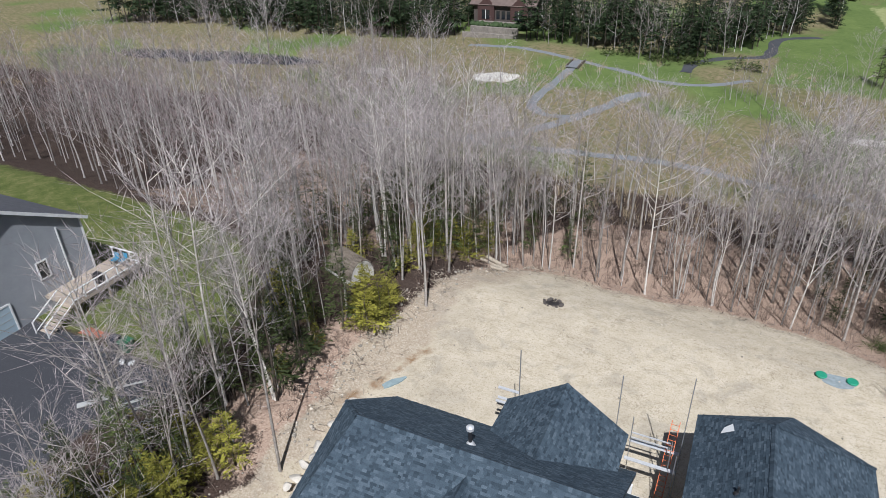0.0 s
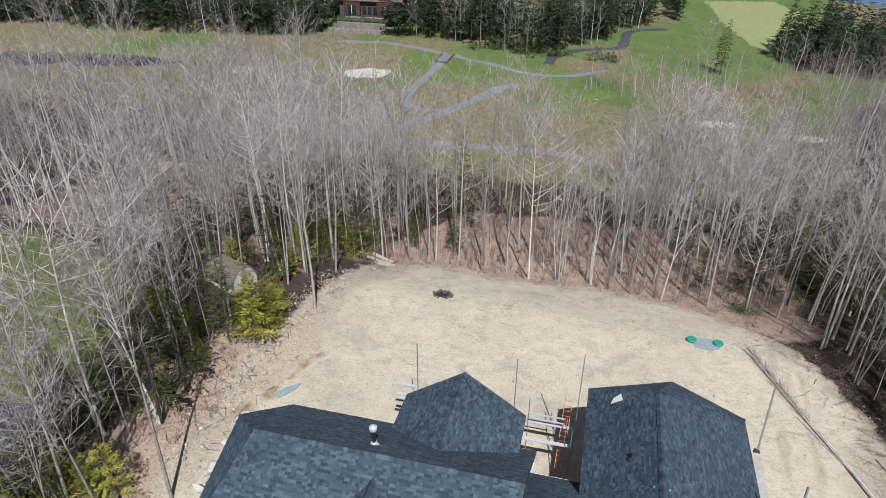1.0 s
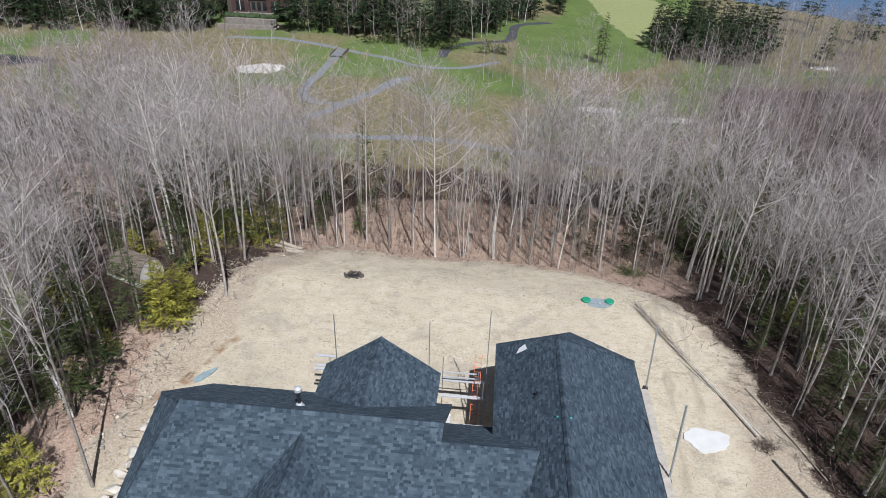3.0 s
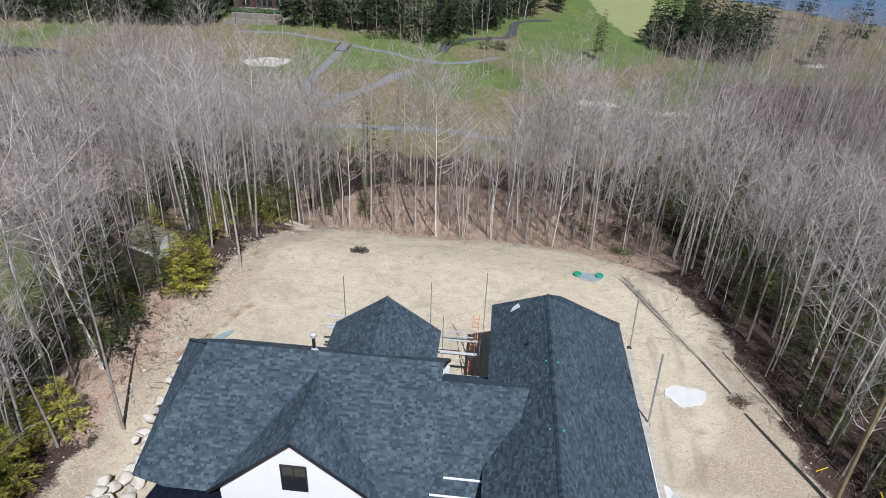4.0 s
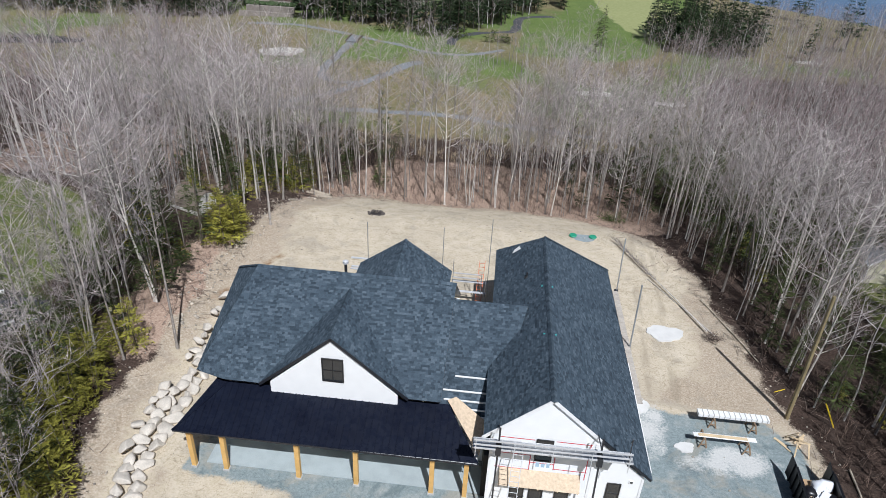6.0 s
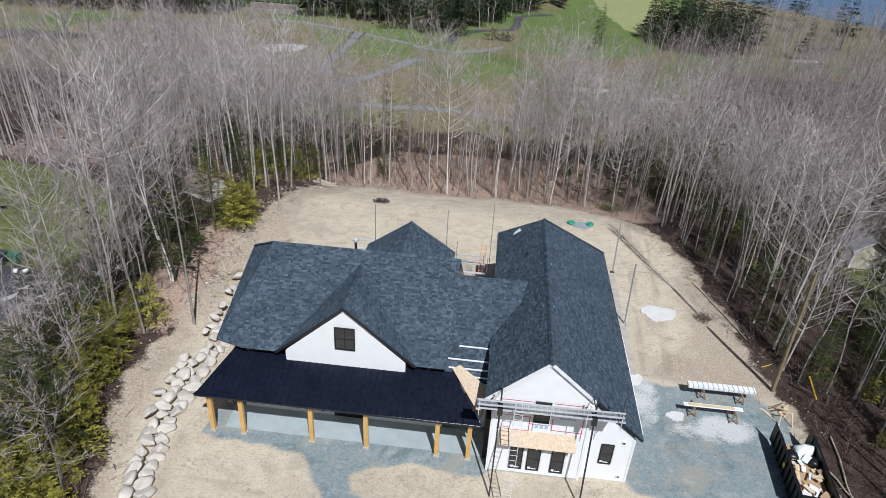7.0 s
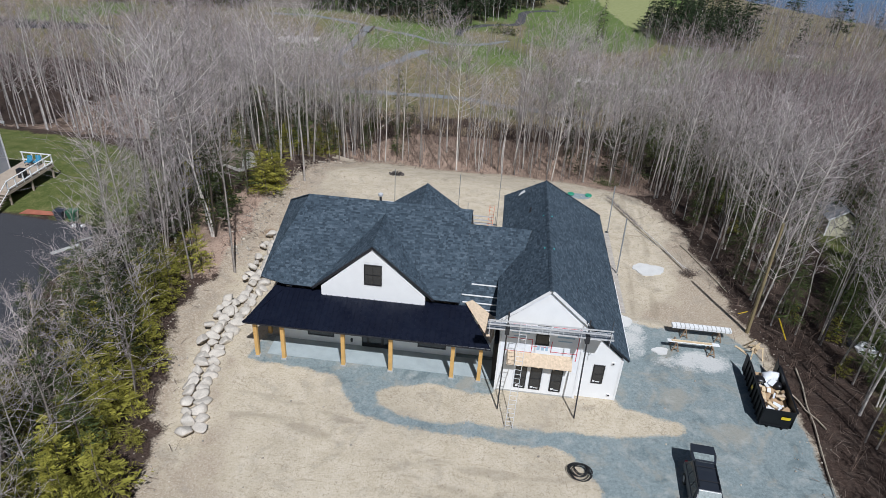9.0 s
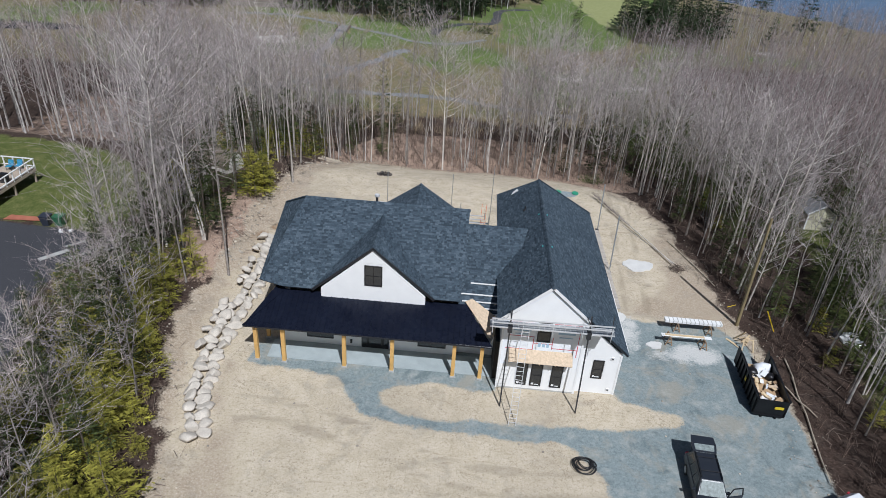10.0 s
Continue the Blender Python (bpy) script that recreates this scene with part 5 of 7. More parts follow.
part("end_bracket", Shape().bar((14.9, -2.2, 6.5), (15.05, -1.6, 7.85), 0.05, 0.05).bar((15.05, -1.6, 7.85), (15.2, -1.0, 7.0), 0.05, 0.05), M_STEEL, scaffold)


def ladder(name, a, b, width, label, material=M_ALU):
    a, b = Vector(a), Vector(b)
    d = (b - a).normalized()
    n = Vector((1, 0, 0)) if abs(d.x) < 0.7 else Vector((0, 1, 0))
    n = (n - d * n.dot(d)).normalized() * width / 2
    root = thing(name, a, label, "ladder")
    for s in (-1, 1):
        part("stile", Shape().bar(a + n * s, b + n * s, 0.035, 0.08), material, root)
    for k in range(int((b - a).length / 0.31)):
        p = a + d * (0.2 + 0.31 * k)
        part("rung", Shape().tube(p - n, p + n, 0.018, n=6), material, root)
    return root


ladder("ladder", (9.0, -4.45, 0.0), (9.3, -1.75, 6.9), 0.5, "long aluminium extension ladder leaning on the scaffold")

rear = thing("rear_scaffold", (5.4, 17.9, 0), "aluminium scaffold with rails in the gap behind the house", "scaffold")
for x, y0, y1, z in ((3.95, 17.4, 17.4, 3.1), (3.95, 18.9, 18.9, 3.1)):
    part("plank", Shape().box(x, x + 2.9, y0 - 0.12, y0 + 0.12, z, z + 0.06), M_ALU, rear, "white-edged scaffold plank", bevel=0.01)
for z in (3.6, 4.0):
    part("guard_rail", Shape().box(4.0, 6.3, 18.6, 18.65, z, z + 0.09), M_ALU, rear)
for x, y, top in ((4.05, 18.5, 5.4), (6.9, 18.4, 9.4), (6.4, 18.2, 4.6), (3.14, 18.4, 8.3), (6.75, 16.6, 5.2)):
    part("pole", Shape().bar((x, y, 0), (x, y, top), 0.05, 0.05), M_GALV, rear)
ladder("ladder", (6.2, 16.9, 0.2), (6.35, 19.9, 4.7), 0.45, "orange and white fibreglass ladder beside the scaffold", plain("orange_fibreglass", (0.62, 0.16, 0.06), 0.5))
for x in (-2.99,):
    side = thing("side_scaffold", (-3.6, 18.2, 0), "plain scaffold pole and planks behind the rear gable", "scaffold")
    part("pole", Shape().bar((x, 18.4, 0), (x, 18.4, 8.2), 0.055, 0.055), M_GALV, side)
    for y, z in ((18.0, 3.9), (18.35, 3.9), (18.4, 4.7)):
        part("plank", Shape().box(-4.4, -3.0, y - 0.07, y + 0.12, z, z + 0.07), M_ALU, side)
flank = thing("flank_scaffold", (17.7, 15, 0), "pump-jack scaffold along the side wall with a pale plank", "scaffold")
for (y, top), lean in (((20.3, 7.6), 0.4), ((12.6, 8.2), 0.35)):
    part("pole", Shape().bar((17.75, y - lean, 0), (17.65, y + lean * 0.6, top), 0.09, 0.09), M_GALV, flank)
    part("jack", Shape().box(17.5, 17.8, y - 0.4, y - 0.1, 2.6, 2.95), M_STEEL, flank)
M_GREY_WOOD = varied("grey_plank", (0.44, 0.40, 0.35), 0.25, 2.0, 0.8, fine=16)
part("plank", Shape().box(17.3, 17.75, 6.6, 19.8, 2.9, 2.98), M_GREY_WOOD, flank, "pale plank walkway")
for k in range(30):
    part("rung", Shape().box(17.28, 17.77, 6.8 + k * 0.43, 6.86 + k * 0.43, 2.982, 3.02), M_GREY_WOOD, flank)


# ---- things on the plot ----
def blob(rng, r, squash=0.7, rough=0.25, sub=2):
    """A rounded stone as a bmesh turned into a mesh."""
    bm = bmesh.new()
    bmesh.ops.create_icosphere(bm, subdivisions=sub, radius=1)
    off = Vector((rng.random() * 50, rng.random() * 50, rng.random() * 50))
    ax = (r * rng.uniform(0.8, 1.3), r * rng.uniform(0.8, 1.1), r * squash * rng.uniform(0.8, 1.2))
    for v in bm.verts:
        k = 1 + rough * noise.noise(v.co * 1.3 + off) + rough * 0.4 * noise.noise(v.co * 3.1 + off)
        cut = min(1.0, 0.78 / max(abs(v.co.x), abs(v.co.y), abs(v.co.z), 0.01)) * 0.35 + 0.72
        v.co = Vector((v.co.x * ax[0], v.co.y * ax[1], v.co.z * ax[2])) * k * cut
    me = bpy.data.meshes.new("stone")
    bm.to_mesh(me)
    bm.free()
    return me


M_STONE = varied("boulder_stone", (0.56, 0.51, 0.44), 0.34, 0.9, 0.9, fine=12, relief=0.03)
M_STONE_PALE = varied("pale_stone", (0.60, 0.57, 0.52), 0.25, 1.1, 0.9, fine=12, relief=0.02)
M_ROOT = varied("grey_dead_wood", (0.20, 0.155, 0.125), 0.4, 2.0, 0.9, fine=18)
M_PALE_WOOD = varied("barkless_wood", (0.42, 0.36, 0.28), 0.35, 2.0, 0.85, fine=18)


def rock(rng, r):
    """A worn boulder: a ball cut by chance planes, with softened edges."""
    bm = bmesh.new()
    bmesh.ops.create_icosphere(bm, subdivisions=3, radius=r)
    cuts = []
    for _ in range(12):
        d = Vector((rng.uniform(-1, 1), rng.uniform(-1, 1), rng.uniform(-1, 1))).normalized()
        cuts.append((d, r * rng.uniform(0.46, 0.8)))
    squash = Vector((rng.uniform(0.95, 1.35), rng.uniform(0.8, 1.0), rng.uniform(0.62, 0.8)))
    for v in bm.verts:
        for d, h in cuts:
            over = v.co.dot(d) - h
            if over > 0:
                v.co -= d * over * 0.93
        v.co = Vector((v.co.x * squash.x, v.co.y * squash.y, v.co.z * squash.z))
    me = bpy.data.meshes.new("boulder")
    bm.to_mesh(me)
    bm.free()
    me.shade_smooth()
    return me


def build_boulders():
    rng = random.Random(21)
    wall = [(-14.0, 17.6), (-13.5, 12), (-13.5, 8.6), (-13.7, 5.9), (-13.8, 2.8), (-13.7, 0), (-13.4, -2.4), (-13.1, -4.7), (-11.7, -8.5)]
    meshes = [rock(rng, 0.58) for _ in range(18)]
    for me in meshes:
        me.materials.append(M_STONE)
    for row, (shift, lift, size) in enumerate(((0.5, 0.25, 1.0), (-0.3, 0.8, 0.95), (-1.05, 1.1, 0.8))):
        s = row * 0.4
        length = sum(math.dist(a, b) for a, b in zip(wall, wall[1:]))
        while s < length - (0 if row < 2 else 9):
            u, k = s, 0
            while k < len(wall) - 2 and u > math.dist(wall[k], wall[k + 1]):
                u -= math.dist(wall[k], wall[k + 1])
                k += 1
            a, b = Vector(wall[k]), Vector(wall[k + 1])
            p = a.lerp(b, u / (b - a).length)
            n = Vector((-(b - a).y, (b - a).x)).normalized() * -1
            q = p - n * (-shift) * -1 + Vector((rng.uniform(-0.12, 0.12), rng.uniform(-0.1, 0.1)))
            step = rng.uniform(0.66, 0.98)
            if not (row == 2 and rng.random() < 0.45):
                ob = new("boulder", rng.choice(meshes))
                ob.matrix_basis = pose(q.x, q.y, gz(q.x, q.y) + lift * 0.55, rng.uniform(-15, 15), rng.uniform(-15, 15), rng.uniform(0, 360)) @ Matrix.Scale(size * rng.uniform(0.85, 1.2), 4)
                tagged(ob, "rounded pale grey boulder in a stacked retaining wall", "boulder", "boulders of the retaining wall")
            s += step
    # loose stones and rubble at the edges of the clearing
    small = [blob(rng, 0.16, 0.7, sub=1) for _ in range(5)]
    vs, fs, k = [], [], 0
    arrays = []
    for me in small:
        v = np.zeros(len(me.vertices) * 3, np.float32)
        me.vertices.foreach_get("co", v)
        arrays.append((v.reshape(-1, 3), np.array([p.vertices[:] for p in me.polygons], np.int32)))
    spots = []
    while len(spots) < 900:
        x, y = rng.uniform(-20, 34), rng.uniform(-16, 46)
        d = float(inside(CLEARING, np.array(x), np.array(y)))
        if (-1.2 < d < 1.6 and rng.random() < (0.8 if x < -8 and y > 12 else 0.3)) or (d > 0 and rng.random() < 0.03):
            if not (-11 < x < 18 and -1 < y < 22):
                spots.append((x, y, rng.choice((0.2, 0.3, 0.45)) if x > -10 or y < 12 or d > 1.6 else rng.choice((0.3, 0.4, 0.5, 0.6, 0.9))))
    for x, y, s in spots:
        v, f = rng.choice(arrays)
        a = rng.uniform(0, 6.28)
        w = np.stack([v[:, 0] * math.cos(a) - v[:, 1] * math.sin(a), v[:, 0] * math.sin(a) + v[:, 1] * math.cos(a), v[:, 2]], -1) * s + (x, y, gz(x, y) + 0.03)
        vs.append(w)
        fs.append(f + k)
        k += len(v)
    tagged(new("rubble", big_mesh("rubble", np.concatenate(vs), np.concatenate(fs), varied("rubble_stone", (0.44, 0.395, 0.33), 0.25, 1.5, 0.9, random_by="island"))), "loose stones and rubble along the edge of the sand", "stones", kind="stuff")


build_boulders()


def stick_pile(name, spots, rng, count, length, radius, material, label, category="debris"):
    """Loose sticks lying over the ground round the given spots."""
    t = Tri()
    for x, y, r in spots:
        for _ in range(count):
            px, py = x + rng.gauss(0, r), y + rng.gauss(0, r)
            a, l = rng.uniform(0, 6.28), length * rng.uniform(0.4, 1.3)
            qx, qy = px + math.cos(a) * l, py + math.sin(a) * l
            p = Vector((px, py, gz(px, py) + rng.uniform(0.02, 0.15)))
            q = Vector((qx, qy, gz(qx, qy) + rng.uniform(0.02, 0.5)))
            t.limb([p, p.lerp(q, 0.5) + Vector((0, 0, rng.uniform(-0.03, 0.1))), q], [radius * rng.uniform(0.6, 1.4)] * 2 + [radius * 0.4], 4)
    return tagged(new(name, big_mesh(name, *t.arrays(), material)), label, category, kind="stuff")


def build_litter():
    rng = random.Random(31)
    edge = []
    pts = [Vector(p) for p in CLEARING[2:23]]
    for a, b in zip(pts, pts[1:]):
        for k in range(int((b - a).length / 1.6)):
            p = a.lerp(b, k / max(1, int((b - a).length / 1.6)))
            if p.y > 14:
                edge.append((p.x, p.y, 0.9))
    stick_pile("branches", edge, rng, 13, 0.8, 0.014, M_ROOT, "tangle of dead branches along the clearing's edge")
    stick_pile("branches", [(x, y, 0.8) for x, y in ((-16.6, 30), (-16.8, 24), (-16.2, 20), (-15.5, 16.5), (-16, 34), (-13, 41), (-10, 44), (-7, 44.5))], rng, 60, 0.6, 0.016, M_PALE_WOOD, "bleached roots and stumps grubbed from the soil")
    woods = [(x, y, 1.6) for x, y in scatter(rng, -34, 48, -16, 66, 1.9, lambda x, y: forest_ok(x, y), 900)]
    stick_pile("fallen_branches", woods, rng, 8, 1.0, 0.015, M_ROOT, "fallen branches on the forest floor")
    # small clods and rake marks on the sand
    t = Tri()
    for _ in range(700):
        x, y = rng.uniform(-16, 28), rng.uniform(-12, 42)
        if float(inside(CLEARING, np.array(x), np.array(y))) < 0.4 or (-11 < x < 18 and -1 < y < 21.5):
            continue
        if float(inside(GRAVEL, np.array(x), np.array(y))) > 0:
            continue
        a, l = rng.uniform(0, 6.28), rng.uniform(0.05, 0.25)
        p = Vector((x, y, gz(x, y) + 0.01))
        q = p + Vector((math.cos(a) * l, math.sin(a) * l, rng.uniform(0, 0.04)))
        t.limb([p, q], [0.012 * rng.uniform(0.6, 1.8), 0.006], 3)
    tagged(new("twigs", big_mesh("twigs", *t.arrays(), M_ROOT)), "scattered twigs and roots on the raked sand", "debris", kind="stuff")


def log(name, a, b, r0, r1, material, label, group=""):
    a, b = Vector(a), Vector(b)
    rng = random.Random(int(a.x * 10))
    t = Tri()
    pts, rad = [], []
    for k in range(7):
        s = k / 6
        p = a.lerp(b, s)
        p.x += rng.uniform(-0.1, 0.1)
        p.z = gz(p.x, p.y) + r0 * 0.8 + (a.z * (1 - s) + b.z * s)
        pts.append(p)
        rad.append(r0 + (r1 - r0) * s)
    t.limb(pts, rad, 8)
    return tagged(new(name, big_mesh(name, *t.arrays(), material)), label, "log", group)


def build_felled():
    rng = random.Random(41)
    tree = thing("felled_tree", (25.4, 19.3, 0.2), "felled slim tree lying on the sand with its twigs on", "log")
    t = Tri()
    a, b = Vector((25.5, 19.2, 0.25)), Vector((19.7, 33.4, 0.35))
    t.limb([a, a.lerp(b, 0.3) + Vector((0.12, 0, 0)), a.lerp(b, 0.65), b], [0.075, 0.062, 0.042, 0.016], 8)
    part("trunk", big_mesh("trunk", *t.arrays(), M_BARK), M_BARK, tree)
    c = Tri()
    for k in range(230):
        s = rng.uniform(0.42, 1.0) ** 0.8
        p = a.lerp(b, s)
        d = (b - a).normalized() * rng.uniform(0.6, 1.4) + Vector((rng.uniform(-0.6, 0.6), rng.uniform(-0.4, 0.4), rng.uniform(0, 0.5)))
        c.spike(p, p + d * rng.uniform(0.5, 1.7), 0.011)
    part("crown", big_mesh("crown", *c.arrays(), M_TWIG), M_TWIG, tree)
    log("log", (26.2, 18.9, 0), (22.0, 27.0, 0), 0.05, 0.03, M_BARK, "slim felled trunk lying on the sand", "felled trunks")
    log("log", (26.2, 24.2, 0), (28.9, 16.0, 0.05), 0.08, 0.05, M_PALE_WOOD, "pale stripped trunk along the wood edge", "felled trunks")
    log("log", (31.4, 5.5, 0.1), (29.7, -7.0, 0.1), 0.07, 0.04, M_PALE_WOOD, "long bleached trunk beside the gravel", "felled trunks")
    log("log", (29.3, 4.5, 0.1), (31.3, -1.0, 0.1), 0.07, 0.05, M_PALE_WOOD, "pale stripped trunk along the wood edge", "felled trunks")
    for x0, y0, x1, y1, r in ((-15.5, 44.3, -12.6, 42.6, 0.24), (-15.8, 43.2, -12.9, 42.3, 0.16), (-14.0, 41.6, -12.0, 41.4, 0.17), (-14.2, 42.0, -12.2, 41.8, 0.15)):
        log("log", (x0, y0, 0), (x1, y1, 0), r, r * 0.85, M_PALE_WOOD, "weathered cut log at the wood edge", "cut logs")
    for x, y, s in ((20.8, 42.6, 1.4), (25.8, 18.4, 0.7)):
        pile = Tri()
        for _ in range(260):
            p = Vector((x + rng.gauss(0, 0.55 * s), y + rng.gauss(0, 0.4 * s), 0))
            p.z = gz(p.x, p.y) + abs(rng.gauss(0, 0.4 * s))
            d = Vector((rng.uniform(-1, 1), rng.uniform(-1, 1), rng.uniform(-0.3, 0.6)))
            pile.spike(p, p + d * rng.uniform(0.4, 0.9) * s, 0.022)
        tagged(new("brush_pile", big_mesh("brush_pile", *pile.arrays(), M_NEEDLE if y > 30 else M_ROOT)), "heap of cut evergreen brush" if y > 30 else "heap of cut brush and roots", "brush pile", kind="stuff")


build_felled()

# fire pit
pit = thing("fire_pit", (-5.8, 35.7, gz(-5.8, 35.7)), "low ring of dark charred stones and ash on the sand", "fire pit")
rng = random.Random(8)
for k in range(13):
    a = 2 * math.pi * k / 13 + rng.uniform(-0.15, 0.15)
    me = blob(rng, rng.uniform(0.12, 0.24), 0.7, 0.5, sub=1)
    ob = part("stone", me, varied("charred_stone", (0.10, 0.085, 0.075), 0.3, 3.0, 0.95) if k == 0 else bpy.data.materials["charred_stone"])
    ob.parent, ob.matrix_parent_inverse = pit, world_of(pit).inverted()
    ob.matrix_basis = pose(-5.8 + rng.uniform(0.6, 0.95) * math.cos(a), 35.7 + rng.uniform(0.4, 0.65) * math.sin(a), gz(-5.8, 35.7) + 0.1, 0, 0, rng.uniform(0, 360))
ash = part("ash", Shape().add([(-5.8 + 0.6 * math.cos(a) * (1 + 0.3 * math.sin(2 * a + 1)), 35.7 + 0.36 * math.sin(a) * (1 + 0.25 * math.sin(3 * a)), gz(-5.8, 35.7) + 0.06 + 0.03 * math.sin(3 * a)) for a in np.linspace(0, 6.28, 18, endpoint=False)], [tuple(range(18))]), plain("ash", (0.035, 0.03, 0.028), 0.95), pit)
for k in range(5):
    part("charred_log", Shape().tube((-6.3 + k * 0.2, 35.4, gz(-5.8, 35.7) + 0.1), (-5.9 + k * 0.15, 36.0, gz(-5.8, 35.7) + 0.24), 0.05, 0.04, 6), bpy.data.materials["ash"], pit)

# septic covers on their grey pad
M_LID = plain("green_plastic", (0.03, 0.27, 0.16), 0.45)
pad = [(16.5 + 1.25 * math.cos(a) * (1 + 0.1 * math.sin(5 * a)), 34.0 + 0.75 * math.sin(a) * (1 + 0.12 * math.sin(3 * a)), gz(16.5, 34.0) + 0.05) for a in np.linspace(0, 6.28, 28, endpoint=False)]
tagged(part("gravel_pad", Shape().slab(pad, 0.15), varied("blue_gravel", (0.26, 0.30, 0.31), 0.3, 3, 0.95, fine=60)), "patch of blue-grey gravel round the tank covers", "pavement", kind="structure")
for x in (15.4, 17.45):
    lid = thing("septic_cover", (x, 34.2, gz(x, 34.2)), "round green plastic septic tank cover", "septic cover", "septic covers")
    part("riser", Shape().tube((x, 34.2, gz(x, 34.2) - 0.1), (x, 34.2, gz(x, 34.2) + 0.16), 0.36, 0.36, 20), M_LID, lid)
    part("lid", Shape().tube((x, 34.2, gz(x, 34.2) + 0.16), (x, 34.2, gz(x, 34.2) + 0.24), 0.41, 0.36, 20), M_LID, lid)

# pale spills on the ground
def spill(x, y, rx, ry, turn, material, label, seed):
    rng = random.Random(seed)
    ph = [rng.uniform(0, 6.28) for _ in range(4)]
    pts = []
    for a in np.linspace(0, 2 * math.pi, 44, endpoint=False):
        k = 1 + 0.09 * math.sin(3 * a + ph[0]) + 0.06 * math.sin(5 * a + ph[1]) + 0.035 * math.sin(11 * a + ph[2])
        u, v = rx * k * math.cos(a), ry * k * math.sin(a)
        px, py = x + u * math.cos(turn) - v * math.sin(turn), y + u * math.sin(turn) + v * math.cos(turn)
        pts.append((px, py, gz(px, py) + 0.09))
    return tagged(part("dried_slurry", Shape().slab(pts, 0.14, (0, 0, 1)), material), label, "spill", kind="structure")


M_SLURRY = varied("dried_slurry", (0.62, 0.61, 0.585), 0.1, 1.2, 0.9, fine=20)
M_SLURRY_GREY = varied("grey_slurry", (0.47, 0.475, 0.46), 0.22, 1.0, 0.9, fine=15)
spill(22.0, 18.6, 1.5, 1.05, 0.1, M_SLURRY, "dried white concrete washout on the sand", 1)
spill(-13.6, 20.6, 1.0, 0.3, 1.0, varied("blue_stone_chips", (0.25, 0.315, 0.325), 0.3, 3, 0.95, fine=50), "patch of blue-grey stone chips by the trench", 7)
spill(21.0, 6.0, 0.65, 0.45, 0.2, M_SLURRY, "small white spill on the gravel", 2)
spill(18.5, 9.6, 0.7, 0.8, 0.2, M_SLURRY, "pale dust and slurry by the wall", 4)


# ---- saw horses, lumber, hose ----
M_BROWN = varied("weathered_lumber", (0.24, 0.165, 0.105), 0.35, 3.0, 0.85, fine=20)


def sawhorse(x, y, parent, top=0.84):
    root = parent
    part("beam", Shape().box(x - 0.05, x + 0.05, y - 0.45, y + 0.45, top - 0.1, top), M_BROWN, root)
    for sy in (-1, 1):
        for sx in (-1, 1):
            part("leg", Shape().bar((x + sx * 0.04, y + sy * 0.36, top - 0.06), (x + sx * 0.27, y + sy * 0.43, 0.0), 0.09, 0.04), M_BROWN, root)
        part("brace", Shape().bar((x - 0.2, y + sy * 0.41, 0.3), (x + 0.2, y + sy * 0.41, 0.3), 0.03, 0.09), M_BROWN, root)


for x, y in ((23.3, 8.55), (26.0, 8.4), (22.2, 6.6), (25.0, 6.35)):
    sawhorse(x, y, thing("sawhorse", (x, y, 0), "rough brown wooden sawhorse carrying white boards", "sawhorse", "sawhorses on the gravel"))
bundle = thing("siding_bundle", (24.6, 8.5, 0.84), "long stack of white siding boards wrapped in bands on sawhorses", "building material")
part("board_wrap", Shape().box(22.2, 27.0, 8.24, 8.78, 0.842, 1.08), M_TRIM, bundle, bevel=0.015)
for k in range(13):
    part("band", Shape().box(22.5 + k * 0.36, 22.56 + k * 0.36, 8.22, 8.8, 0.83, 1.095), M_CONC, bundle)
stack = thing("board_stack", (23.6, 6.5, 0.84), "short stack of white trim boards lying across two sawhorses", "building material")
for k in range(3):
    part("board", Shape().box(21.5 + 0.15 * k, 25.6 - 0.3 * k, 6.3 + 0.02 * k, 6.68 - 0.05 * k, 0.842 + 0.03 * k, 0.87 + 0.03 * k), M_TRIM if k < 2 else M_LUMBER, stack)
scrap = thing("lumber_heap", (28.6, 7.0, 0), "leaning heap of pale timber offcuts and a wooden frame", "lumber")
rng = random.Random(77)
for a, b in (((28.1, 7.9, 0), (28.4, 7.1, 1.2)), ((28.3, 8.1, 0), (28.5, 7.2, 1.3)), ((28.2, 6.2, 0), (28.3, 6.6, 0.95)), ((29.1, 6.1, 0), (29.0, 6.6, 0.95)), ((28.2, 6.6, 0.95), (29.1, 6.6, 0.95)), ((27.5, 7.6, 0.05), (28.1, 6.6, 0.08)),
             ((28.6, 7.4, 0.1), (29.3, 7.9, 0.5)), ((28.5, 7.9, 0.2), (29.2, 7.0, 0.6)), ((27.4, 7.8, 0.03), (28.0, 7.1, 0.03)), ((28.7, 7.0, 0.03), (29.4, 8.1, 0.06)), ((28.9, 7.6, 0.4), (28.3, 7.0, 0.9))):
    part("offcut", Shape().bar(a, b, rng.choice((0.09, 0.14, 0.2)), 0.04), M_LUMBER, scrap)

hose = thing("hose_coil", (13.6, -7.45, 0), "loose coil of black pipe lying on the gravel", "hose")
cu = bpy.data.curves.new("coil", "CURVE")
cu.dimensions, cu.bevel_depth, cu.bevel_resolution = "3D", 0.028, 2
sp = cu.splines.new("POLY")
N = 260
sp.points.add(N - 1)
rng = random.Random(9)
for k in range(N):
    a = k / N * 2 * math.pi * 9.3
    turn = int(k / N * 9.3)
    rr = 0.55 + 0.16 * math.sin(turn * 2.1) + 0.02 * math.sin(a * 3)
    sp.points[k].co = (13.6 + 0.13 * math.sin(turn * 1.7) + rr * math.cos(a) * 1.05, -7.45 + 0.12 * math.cos(turn * 2.3) + rr * math.sin(a), 0.05 + 0.02 * turn + 0.02 * math.sin(a * 2), 1)
